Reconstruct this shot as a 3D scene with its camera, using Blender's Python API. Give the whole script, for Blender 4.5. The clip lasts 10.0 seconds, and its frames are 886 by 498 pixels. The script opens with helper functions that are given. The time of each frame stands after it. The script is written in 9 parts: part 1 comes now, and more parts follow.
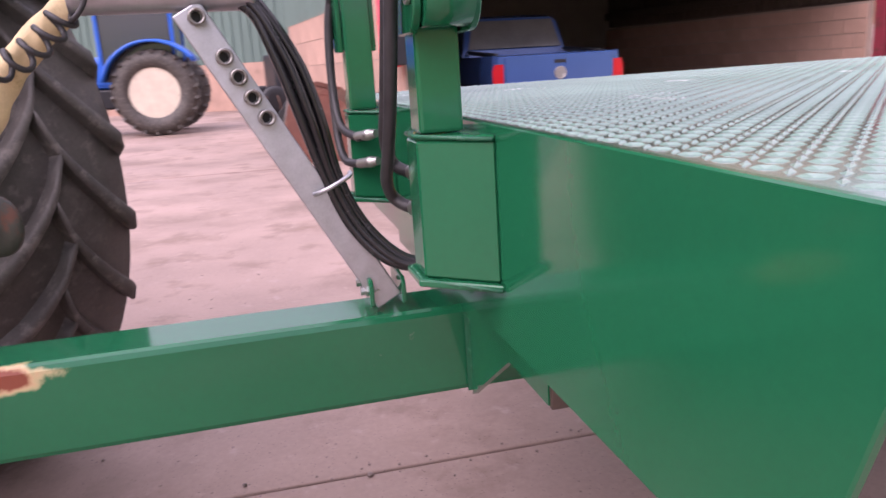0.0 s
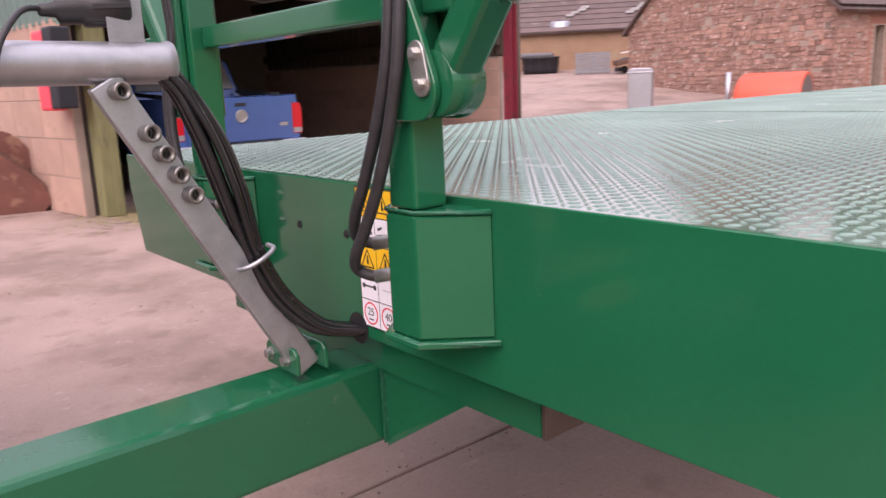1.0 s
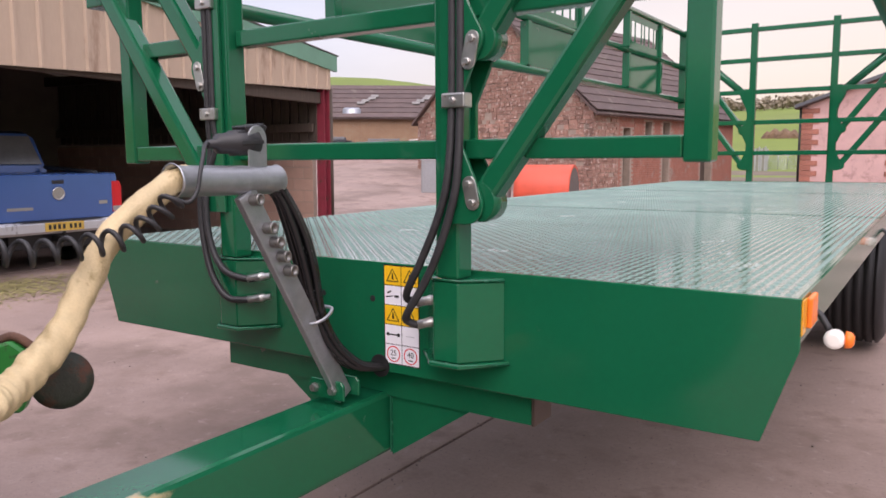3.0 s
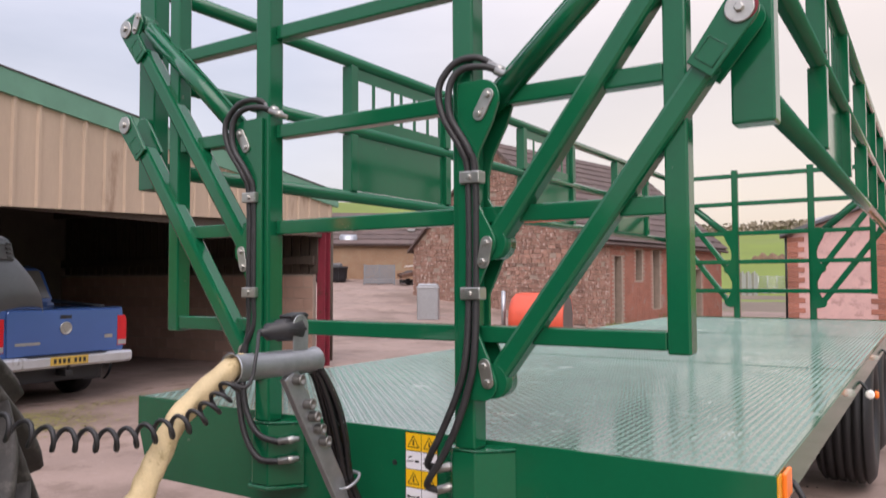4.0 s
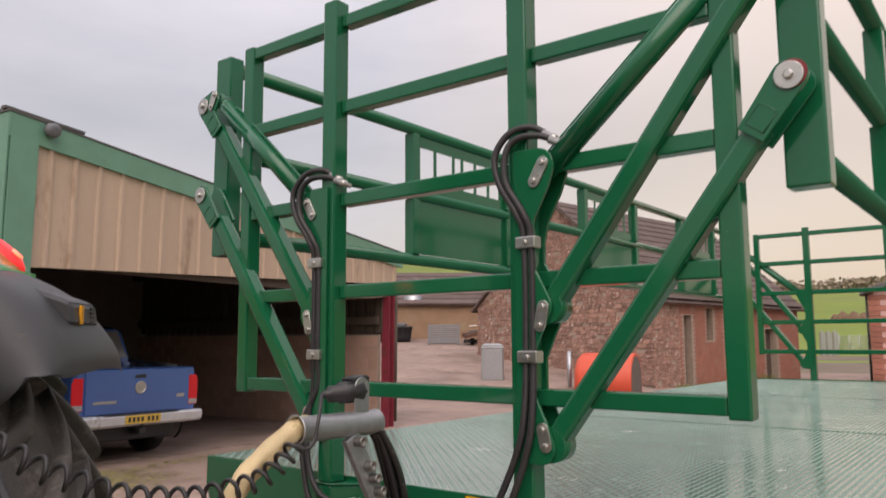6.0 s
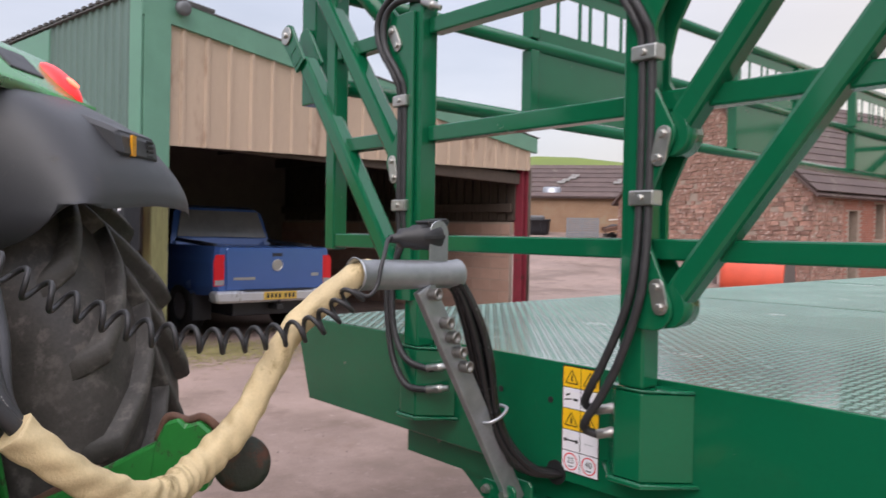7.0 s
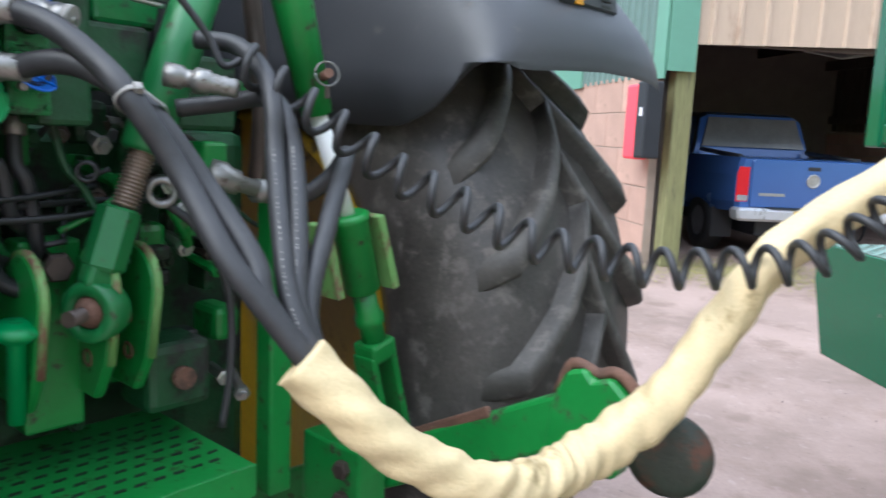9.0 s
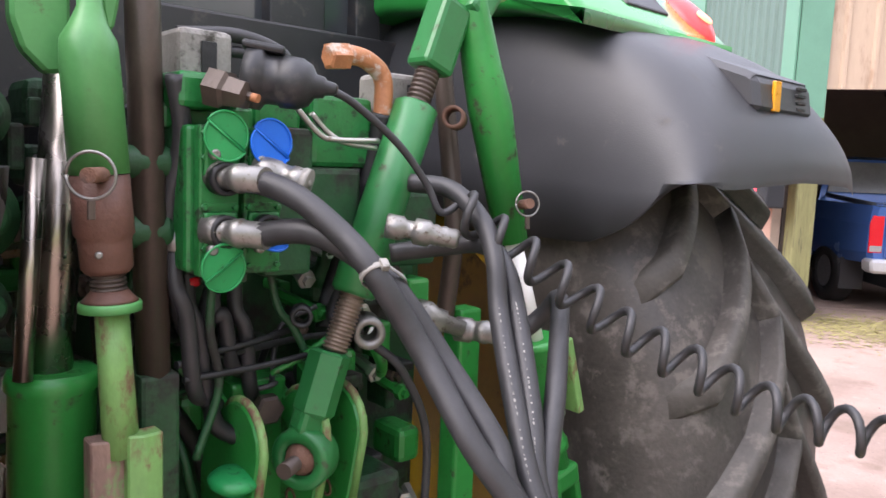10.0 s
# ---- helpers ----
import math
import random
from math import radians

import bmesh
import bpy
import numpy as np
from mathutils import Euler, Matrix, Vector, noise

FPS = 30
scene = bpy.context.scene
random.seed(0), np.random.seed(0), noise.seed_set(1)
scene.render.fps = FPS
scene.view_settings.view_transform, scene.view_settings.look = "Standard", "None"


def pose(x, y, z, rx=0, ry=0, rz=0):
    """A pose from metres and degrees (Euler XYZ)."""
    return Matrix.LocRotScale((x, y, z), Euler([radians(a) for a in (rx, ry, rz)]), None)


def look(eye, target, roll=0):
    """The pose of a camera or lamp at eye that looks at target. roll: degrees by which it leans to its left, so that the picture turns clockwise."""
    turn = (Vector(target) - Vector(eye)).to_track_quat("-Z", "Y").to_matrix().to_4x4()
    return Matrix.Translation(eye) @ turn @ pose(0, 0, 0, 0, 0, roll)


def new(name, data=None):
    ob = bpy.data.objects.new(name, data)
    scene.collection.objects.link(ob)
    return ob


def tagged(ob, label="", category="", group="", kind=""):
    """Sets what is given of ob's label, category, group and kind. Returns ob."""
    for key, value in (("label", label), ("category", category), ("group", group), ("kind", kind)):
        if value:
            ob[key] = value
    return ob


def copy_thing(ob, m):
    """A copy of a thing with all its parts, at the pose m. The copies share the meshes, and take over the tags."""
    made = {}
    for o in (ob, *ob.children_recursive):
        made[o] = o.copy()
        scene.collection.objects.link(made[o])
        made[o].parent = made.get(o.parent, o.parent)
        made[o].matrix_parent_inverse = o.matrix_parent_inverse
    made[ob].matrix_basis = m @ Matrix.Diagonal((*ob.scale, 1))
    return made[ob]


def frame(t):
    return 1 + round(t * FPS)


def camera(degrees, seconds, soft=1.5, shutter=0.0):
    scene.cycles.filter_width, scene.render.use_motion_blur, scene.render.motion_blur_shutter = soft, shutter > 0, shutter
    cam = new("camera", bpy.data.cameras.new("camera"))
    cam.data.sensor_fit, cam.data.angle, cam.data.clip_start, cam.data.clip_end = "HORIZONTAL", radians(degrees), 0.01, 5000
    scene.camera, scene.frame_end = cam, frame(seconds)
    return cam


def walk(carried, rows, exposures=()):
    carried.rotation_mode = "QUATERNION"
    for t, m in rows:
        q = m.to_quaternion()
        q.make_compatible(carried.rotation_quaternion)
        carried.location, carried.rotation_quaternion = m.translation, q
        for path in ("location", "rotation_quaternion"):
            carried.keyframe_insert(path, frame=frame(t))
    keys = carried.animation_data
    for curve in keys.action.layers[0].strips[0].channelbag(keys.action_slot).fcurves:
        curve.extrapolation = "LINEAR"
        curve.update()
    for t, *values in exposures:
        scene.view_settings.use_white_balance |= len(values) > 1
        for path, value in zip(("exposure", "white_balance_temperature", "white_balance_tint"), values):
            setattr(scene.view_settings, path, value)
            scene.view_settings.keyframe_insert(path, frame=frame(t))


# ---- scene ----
cam = camera(60.9, 10.0, shutter=0.3)
PATH = [
    (0, (1.567, -0.331, 1.192), (-0.324, 0.112, 0.715), -3.3),
    (0.5, (1.601, -0.595, 1.255), (-0.134, 0.285, 0.792), -2.9),
    (1, (1.414, -0.838, 1.288), (-0.087, 0.415, 0.864), -2.2),
    (1.5, (1.321, -1.091, 1.325), (0.023, 0.377, 0.925), -1.8),
    (2, (1.273, -1.340, 1.370), (0.141, 0.267, 0.998), -1.2),
    (2.2, (1.287, -1.410, 1.368), (0.182, 0.219, 1.013), -0.8),
    (3.3, (1.535, -1.817, 1.427), (0.448, -0.146, 1.267), 0.1),
    (3.5, (1.551, -1.885, 1.480), (0.464, -0.209, 1.381), -0.3),
    (4, (1.575, -1.982, 1.568), (0.487, -0.306, 1.661), 0.0),
    (4.5, (1.613, -2.033, 1.619), (0.531, -0.373, 1.891), 0.0),
    (5, (1.646, -2.092, 1.651), (0.560, -0.455, 2.028), -0.5),
    (5.2, (1.658, -2.108, 1.648), (0.562, -0.481, 2.038), -0.5),
    (6.3, (1.595, -1.913, 1.533), (0.306, -0.391, 1.688), 0.3),
    (6.5, (1.569, -1.820, 1.498), (0.229, -0.338, 1.591), 0.5),
    (7, (1.468, -1.625, 1.440), (-0.029, -0.299, 1.408), 1.3),
    (7.5, (1.277, -1.429, 1.483), (-0.400, -0.345, 1.372), 2.3),
    (8, (1.119, -1.224, 1.455), (-0.729, -0.48, 1.274), 3.4),
    (8.5, (1.021, -1.145, 1.377), (-0.919, -0.738, 1.11), 3.7),
    (9, (0.95, -1.239, 1.373), (-1.024, -1.141, 1.069), 2.6),
    (9.5, (0.91, -1.352, 1.499), (-1.07, -1.446, 1.236), 2.4),
    (10, (0.889, -1.407, 1.512), (-1.092, -1.566, 1.288), 2.4),
]
EXPOSURES = [
    (0.0, 0.82, 6350, 39), (0.5, 0.66, 6450, 35), (1.0, 0.60, 6650, 32), (2.0, 0.42, 6500, 31), (3.5, 0.24, 6300, 19), (4.0, 0.17, 6400, 18), (4.5, 0.0, 6350, 18), (5.2, -0.18, 7000, 18),
    (6.5, 0.03, 6900, 18), (7.0, 0.20, 6250, 15), (7.5, 0.37, 6050, 18), (8.2, 0.58, 6000, 17), (8.5, 0.70, 5800, 11), (9.0, 1.03, 5500, 5), (9.5, 1.33, 5750, 5), (10.0, 1.40, 6250, 18),
]
walk(cam, [(t, look(eye, target, roll)) for t, eye, target, roll in PATH], EXPOSURES)
# ---- world and sun ----
world = bpy.data.worlds.new("world")
scene.world = world
world.use_nodes = True
wn, wl = world.node_tree.nodes, world.node_tree.links
wn.clear()
SUN_EL, SUN_AZ = 48.0, 150.0   # degrees; azimuth from +Y towards +X


def wnode(kind, **kw):
    n = wn.new(kind)
    for k, v in kw.items():
        n.inputs[k].default_value = v
    return n


w_out = wn.new("ShaderNodeOutputWorld")
w_sky = wn.new("ShaderNodeTexSky")
w_sky.sky_type, w_sky.sun_disc = "NISHITA", False
w_sky.sun_elevation, w_sky.sun_rotation = radians(SUN_EL), radians(SUN_AZ)
w_sky.air_density, w_sky.dust_density = 1.5, 4.0
w_bg1 = wnode("ShaderNodeBackground", Strength=0.05)
wl.new(w_sky.outputs[0], w_bg1.inputs[0])
# layer of cloud: pale grey with broad soft streaks, warmer towards the horizon behind the trailer
w_tc = wn.new("ShaderNodeTexCoord")
w_map = wn.new("ShaderNodeMapping")
w_map.inputs["Scale"].default_value = (1.2, 1.2, 4.5)
wl.new(w_tc.outputs["Generated"], w_map.inputs[0])
w_noise = wnode("ShaderNodeTexNoise", Scale=1.6, Detail=6.0, Roughness=0.52)
wl.new(w_map.outputs[0], w_noise.inputs["Vector"])
w_ramp = wn.new("ShaderNodeValToRGB")
w_ramp.color_ramp.elements[0].position, w_ramp.color_ramp.elements[0].color = 0.30, (0.52, 0.53, 0.58, 1)
w_ramp.color_ramp.elements[1].position, w_ramp.color_ramp.elements[1].color = 0.68, (0.74, 0.73, 0.77, 1)
wl.new(w_noise.outputs[0], w_ramp.inputs[0])
w_dot = wn.new("ShaderNodeVectorMath")
w_dot.operation = "DOT_PRODUCT"
w_dot.inputs[1].default_value = (0.10, 0.99, 0.02)
wl.new(w_tc.outputs["Generated"], w_dot.inputs[0])
w_warm = wnode("ShaderNodeMapRange")
for k, v in (("From Min", 0.62), ("From Max", 1.0), ("To Min", 0.0), ("To Max", 0.9)):
    w_warm.inputs[k].default_value = v
wl.new(w_dot.outputs["Value"], w_warm.inputs["Value"])
w_mix = wn.new("ShaderNodeMixRGB")
w_mix.inputs[2].default_value = (0.88, 0.73, 0.56, 1)
wl.new(w_warm.outputs[0], w_mix.inputs[0])
wl.new(w_ramp.outputs[0], w_mix.inputs[1])
w_bg2 = wnode("ShaderNodeBackground", Strength=1.0)
# an overcast sky is brighter overhead than at the horizon
w_sep = wn.new("ShaderNodeSeparateXYZ")
wl.new(w_tc.outputs["Generated"], w_sep.inputs[0])
w_up = wnode("ShaderNodeMapRange")
for k, v in (("From Min", 0.25), ("From Max", 1.0), ("To Min", 0.78), ("To Max", 2.0)):
    w_up.inputs[k].default_value = v
wl.new(w_sep.outputs["Z"], w_up.inputs["Value"])
wl.new(w_up.outputs[0], w_bg2.inputs["Strength"])
wl.new(w_mix.outputs[0], w_bg2.inputs[0])
w_add = wn.new("ShaderNodeAddShader")
wl.new(w_bg1.outputs[0], w_add.inputs[0])
wl.new(w_bg2.outputs[0], w_add.inputs[1])
wl.new(w_add.outputs[0], w_out.inputs[0])

sun = new("sun", bpy.data.lights.new("sun", "SUN"))
sun.data.energy, sun.data.angle, sun.data.color = 1.5, radians(60), (1.0, 0.95, 0.90)
az, el = radians(SUN_AZ), radians(SUN_EL)
sun.matrix_basis = look((math.sin(az) * math.cos(el) * 50, math.cos(az) * math.cos(el) * 50, math.sin(el) * 50), (0, 0, 0))
# ---- materials ----
def material(name, color, rough=0.5, metal=0.0, vary=0.15, scale=8.0, fine=120.0, bump=0.05, dirt=None, dirt_amount=0.0, dirt_scale=3.0,
             coat=0.0, spec=0.5, stretch=(1, 1, 1), rough_vary=0.1, random_tint=0.0):
    """A surface with variation at two scales, a fine relief and patches of dirt or wear."""
    m = bpy.data.materials.new(name)
    m.use_nodes = True
    n, l = m.node_tree.nodes, m.node_tree.links
    b = n["Principled BSDF"]
    tc = n.new("ShaderNodeTexCoord")
    mp = n.new("ShaderNodeMapping")
    mp.inputs["Scale"].default_value = stretch
    l.new(tc.outputs["Object"], mp.inputs[0])

    def tex(s, detail, r=0.55):
        t = n.new("ShaderNodeTexNoise")
        t.inputs["Scale"].default_value, t.inputs["Detail"].default_value, t.inputs["Roughness"].default_value = s, detail, r
        l.new(mp.outputs[0], t.inputs["Vector"])
        return t.outputs[0]

    big, small = tex(scale, 4.0), tex(fine, 3.0, 0.6)
    add = n.new("ShaderNodeMath")
    add.operation = "MULTIPLY_ADD"
    add.inputs[1].default_value = 0.35
    l.new(small, add.inputs[0]), l.new(big, add.inputs[2])
    rng = n.new("ShaderNodeMapRange")
    for k, v in (("From Min", 0.35), ("From Max", 1.0), ("To Min", 1.0 - vary), ("To Max", 1.0 + vary)):
        rng.inputs[k].default_value = v
    l.new(add.outputs[0], rng.inputs["Value"])
    val = rng.outputs[0]
    if random_tint:
        oi = n.new("ShaderNodeObjectInfo")
        rr = n.new("ShaderNodeMapRange")
        rr.inputs["To Min"].default_value, rr.inputs["To Max"].default_value = 1 - random_tint, 1 + random_tint
        l.new(oi.outputs["Random"], rr.inputs["Value"])
        mul = n.new("ShaderNodeMath")
        mul.operation = "MULTIPLY"
        l.new(val, mul.inputs[0]), l.new(rr.outputs[0], mul.inputs[1])
        val = mul.outputs[0]
    col = n.new("ShaderNodeVectorMath")
    col.operation = "SCALE"
    col.inputs[0].default_value = color
    l.new(val, col.inputs["Scale"])
    out = col.outputs[0]
    rough_in = n.new("ShaderNodeMapRange")
    rough_in.inputs["To Min"].default_value, rough_in.inputs["To Max"].default_value = max(0.02, rough - rough_vary), min(1, rough + rough_vary)
    l.new(big, rough_in.inputs["Value"])
    rout = rough_in.outputs[0]
    if dirt:
        d = tex(dirt_scale, 8.0, 0.68)
        ramp = n.new("ShaderNodeMapRange")
        ramp.interpolation_type = "SMOOTHSTEP"
        ramp.inputs["From Min"].default_value, ramp.inputs["From Max"].default_value = 0.62 - dirt_amount * 0.3, 0.72 - dirt_amount * 0.2
        l.new(d, ramp.inputs["Value"])
        mix = n.new("ShaderNodeMixRGB")
        mix.inputs[2].default_value = (*dirt, 1)
        l.new(ramp.outputs[0], mix.inputs[0]), l.new(out, mix.inputs[1])
        out = mix.outputs[0]
        mr = n.new("ShaderNodeMixRGB")
        mr.inputs[2].default_value = (0.85, 0.85, 0.85, 1)
        l.new(ramp.outputs[0], mr.inputs[0]), l.new(rout, mr.inputs[1])
        rout = mr.outputs[0]
    l.new(out, b.inputs["Base Color"])
    l.new(rout, b.inputs["Roughness"])
    b.inputs["Metallic"].default_value = metal
    b.inputs["Specular IOR Level"].default_value = spec
    b.inputs["Coat Weight"].default_value = coat
    b.inputs["Coat Roughness"].default_value = 0.12
    if bump:
        bp = n.new("ShaderNodeBump")
        bp.inputs["Strength"].default_value, bp.inputs["Distance"].default_value = bump, 0.01
        l.new(add.outputs[0], bp.inputs["Height"])
        l.new(bp.outputs[0], b.inputs["Normal"])
    return m


def glow(name, color, strength):
    m = bpy.data.materials.new(name)
    m.use_nodes = True
    b = m.node_tree.nodes["Principled BSDF"]
    b.inputs["Base Color"].default_value = (*color, 1)
    b.inputs["Emission Color"].default_value = (*color, 1)
    b.inputs["Emission Strength"].default_value = strength
    b.inputs["Roughness"].default_value = 0.25
    return m


TGREEN = material("green_gloss_paint", (0.004, 0.108, 0.046), 0.10, vary=0.12, scale=2.5, fine=60, bump=0.010, coat=0.0, rough_vary=0.06,
                  dirt=(0.10, 0.12, 0.09), dirt_amount=-0.15, dirt_scale=9)
# Greyed green: part of the sky's reflection is mixed into the base colour.
DECKPAINT = material("green_tread_paint", (0.062, 0.165, 0.118), 0.2, vary=0.2, scale=1.5, fine=40, bump=0.02, coat=1.0, spec=0.9, dirt=(0.20, 0.25, 0.20),
                     dirt_amount=0.12, dirt_scale=5.5)
# Studs paler than the plate; their glints and sky sheen are in the colour.
STUD = material("sheen_pale_tread_studs", (0.160, 0.258, 0.208), 0.18, spec=0.9, vary=0.25, scale=2.0, fine=60, bump=0.02, dirt=(0.36, 0.40, 0.36), dirt_amount=0.04, dirt_scale=3.5)
WELD = material("painted_weld", (0.01, 0.11, 0.055), 0.25, vary=0.2, scale=60, fine=300, bump=0.5)
GALV = material("galvanised_steel", (0.42, 0.43, 0.45), 0.42, metal=0.85, vary=0.18, scale=30, fine=220, bump=0.03)
ZINC = material("zinc_plated_steel", (0.46, 0.45, 0.43), 0.36, metal=0.9, vary=0.12, scale=50, fine=300, bump=0.04, dirt=(0.30, 0.24, 0.18), dirt_amount=0.1, dirt_scale=40)
RUBBER = material("black_hose_rubber", (0.027, 0.026, 0.028), 0.50, vary=0.35, scale=40, fine=300, bump=0.06)
SHEENRUBBER = material("oily_black_hose", (0.011, 0.011, 0.012), 0.24, vary=0.3, scale=40, fine=300, bump=0.02)
# Dusty carcass kept darker than the lugs: yard light on the tread, in colour.
TYREWALL = material("dusty_shade_tyre_carcass", (0.062, 0.053, 0.047), 0.5, vary=0.65, scale=5, fine=110, bump=0.2, dirt=(0.125, 0.108, 0.096), dirt_amount=0.34, dirt_scale=24)
TYRE = material("tyre_rubber", (0.066, 0.058, 0.051), 0.58, vary=0.5, scale=8, fine=110, bump=0.25, dirt=(0.145, 0.128, 0.114), dirt_amount=0.38, dirt_scale=18)
TRAILTYRE = material("trailer_tyre_rubber", (0.016, 0.016, 0.018), 0.55, vary=0.2, scale=12, fine=120, bump=0.1)
PLASTIC = material("black_plastic", (0.037, 0.037, 0.041), 0.44, vary=0.22, scale=4, fine=420, bump=0.16, dirt=(0.085, 0.080, 0.076), dirt_amount=0.05, dirt_scale=26)
SLEEVE = material("cream_hose_sleeve", (0.595, 0.465, 0.262), 0.62, vary=0.25, scale=14, fine=200, bump=0.35, dirt=(0.30, 0.22, 0.10), dirt_amount=0.16, dirt_scale=9)
JGREEN = material("tractor_green_paint", (0.022, 0.205, 0.036), 0.33, vary=0.25, scale=7, fine=90, bump=0.10, dirt=(0.05, 0.042, 0.028), dirt_amount=0.22, dirt_scale=26)
JTEAL = material("dark_link_green_paint", (0.020, 0.150, 0.040), 0.34, vary=0.2, scale=9, fine=90, bump=0.06, dirt=(0.05, 0.06, 0.03), dirt_amount=0.10, dirt_scale=30)
JLIGHT = material("faded_light_green_paint", (0.080, 0.270, 0.080), 0.40, vary=0.22, scale=9, fine=110, bump=0.08, dirt=(0.085, 0.070, 0.040), dirt_amount=0.10, dirt_scale=30)
FITTING = material("dull_plated_fitting", (0.25, 0.24, 0.225), 0.38, metal=0.75, vary=0.25, scale=60, fine=400, bump=0.06, dirt=(0.14, 0.11, 0.085), dirt_amount=0.22, dirt_scale=90)
BUCKETRUST = material("red_brown_worn_paint", (0.155, 0.058, 0.040), 0.7, vary=0.3, scale=3, fine=60, bump=0.15, dirt=(0.26, 0.135, 0.090), dirt_amount=0.3, dirt_scale=4)
LIPSTEEL = material("worn_bare_steel", (0.25, 0.235, 0.225), 0.5, metal=0.4, vary=0.3, scale=6, fine=60, bump=0.1, dirt=(0.16, 0.09, 0.06), dirt_amount=0.3, dirt_scale=6)
DIRTYALU = material("dirty_cast_aluminium", (0.26, 0.245, 0.225), 0.6, metal=0.2, vary=0.3, scale=25, fine=200, bump=0.2, dirt=(0.06, 0.055, 0.045), dirt_amount=0.35, dirt_scale=22)
THREAD = material("grimy_steel_thread", (0.22, 0.165, 0.125), 0.42, metal=0.5, vary=0.3, scale=30, fine=200, bump=0.1)
BLACKPLUG = material("black_moulded_plug", (0.020, 0.020, 0.022), 0.45, vary=0.2, scale=20, fine=200, bump=0.05, dirt=(0.07, 0.062, 0.055), dirt_amount=0.22, dirt_scale=18)
JBODY = material("tractor_green_bodywork", (0.022, 0.25, 0.045), 0.28, vary=0.08, scale=3, fine=90, bump=0.01, coat=0.4)
# Oily casting green, darkened so the colour carries the shade behind the linkage.
JDARK = material("oily_shade_dark_casting", (0.010, 0.058, 0.018), 0.5, vary=0.4, scale=12, fine=80, bump=0.4, dirt=(0.02, 0.018, 0.015), dirt_amount=0.5, dirt_scale=8)
JPALE = material("worn_light_green_paint", (0.17, 0.34, 0.10), 0.5, vary=0.35, scale=14, fine=120, bump=0.25, dirt=(0.165, 0.085, 0.055), dirt_amount=0.52, dirt_scale=26, stretch=(1, 1, 0.5))
RUSTPLATE = material("rust_bare_channel", (0.215, 0.135, 0.105), 0.65, vary=0.35, scale=20, fine=160, bump=0.35, dirt=(0.15, 0.28, 0.10), dirt_amount=0.3, dirt_scale=24, stretch=(1, 1, 0.5))
VALVEGREEN = material("dirty_valve_green", (0.014, 0.150, 0.034), 0.32, vary=0.3, scale=30, fine=200, bump=0.15, dirt=(0.018, 0.035, 0.016), dirt_amount=0.36, dirt_scale=35)
MOSS = material("yard_moss", (0.27, 0.235, 0.095), 0.95, vary=0.4, scale=3, fine=30, bump=0.2)
RUSTYGUIDE = material("greasy_rusty_guide", (0.030, 0.034, 0.024), 0.55, vary=0.4, scale=18, fine=120, bump=0.3, dirt=(0.10, 0.045, 0.028), dirt_amount=0.42, dirt_scale=14)
# Black metal; also the painted dark of holes, bores and slots.
BLACKGUTS = material("oily_black_metal_and_hole_dark", (0.012, 0.012, 0.013), 0.5, vary=0.4, scale=20, fine=120, bump=0.3)
RUST = material("rusty_steel", (0.135, 0.066, 0.042), 0.75, vary=0.4, scale=25, fine=200, bump=0.4, dirt=(0.07, 0.04, 0.03), dirt_amount=0.4, dirt_scale=20)
COLLAR = material("dark_brown_collar", (0.105, 0.048, 0.033), 0.6, vary=0.4, scale=18, fine=160, bump=0.3, dirt=(0.045, 0.030, 0.024), dirt_amount=0.4, dirt_scale=14)
BROWNROD = material("grimy_brown_steel", (0.075, 0.055, 0.045), 0.4, metal=0.3, vary=0.3, scale=20, fine=200, bump=0.1)
CHROME = material("chromed_rod", (0.36, 0.315, 0.275), 0.28, metal=1.0, vary=0.15, scale=20, fine=200, bump=0.01)
YELLOWRIM = material("yellow_wheel_paint", (0.55, 0.33, 0.015), 0.45, vary=0.2, scale=8, fine=80, bump=0.05, dirt=(0.12, 0.09, 0.05), dirt_amount=0.3, dirt_scale=6)
ORANGEPIPE = material("rusted_orange_fitting", (0.38, 0.155, 0.065), 0.55, vary=0.35, scale=40, fine=200, bump=0.25, dirt=(0.5, 0.42, 0.36), dirt_amount=0.3, dirt_scale=30)
BLUECAP = material("blue_plastic_cap", (0.01, 0.13, 0.62), 0.35, vary=0.08, scale=20, fine=200, bump=0.02)
GREENCAP = material("green_plastic_cap", (0.013, 0.235, 0.062), 0.38, vary=0.15, scale=20, fine=200, bump=0.03, dirt=(0.02, 0.06, 0.02), dirt_amount=0.12, dirt_scale=40)
WHITEPL = material("white_plastic", (0.75, 0.74, 0.72), 0.4, vary=0.06, scale=20, fine=200, bump=0.02)
S_YELLOW = material("sticker_yellow", (0.85, 0.50, 0.01), 0.35, vary=0.04, scale=20, fine=100, bump=0)
S_WHITE = material("sticker_white", (0.80, 0.78, 0.82), 0.35, vary=0.04, scale=20, fine=100, bump=0)
S_BLACK = material("sticker_black", (0.012, 0.012, 0.012), 0.4, vary=0.05, scale=20, fine=100, bump=0)
S_RED = material("sticker_red", (0.70, 0.04, 0.06), 0.4, vary=0.05, scale=20, fine=100, bump=0)
STRAW = material("straw", (0.55, 0.42, 0.18), 0.8, vary=0.2, scale=40, fine=200, bump=0.1)
CONCRETE = material("worn_yard_concrete", (0.285, 0.205, 0.172), 0.85, vary=0.28, scale=0.8, fine=45, bump=0.3, dirt=(0.215, 0.148, 0.115), dirt_amount=0.28,
                    dirt_scale=0.55, random_tint=0.06)


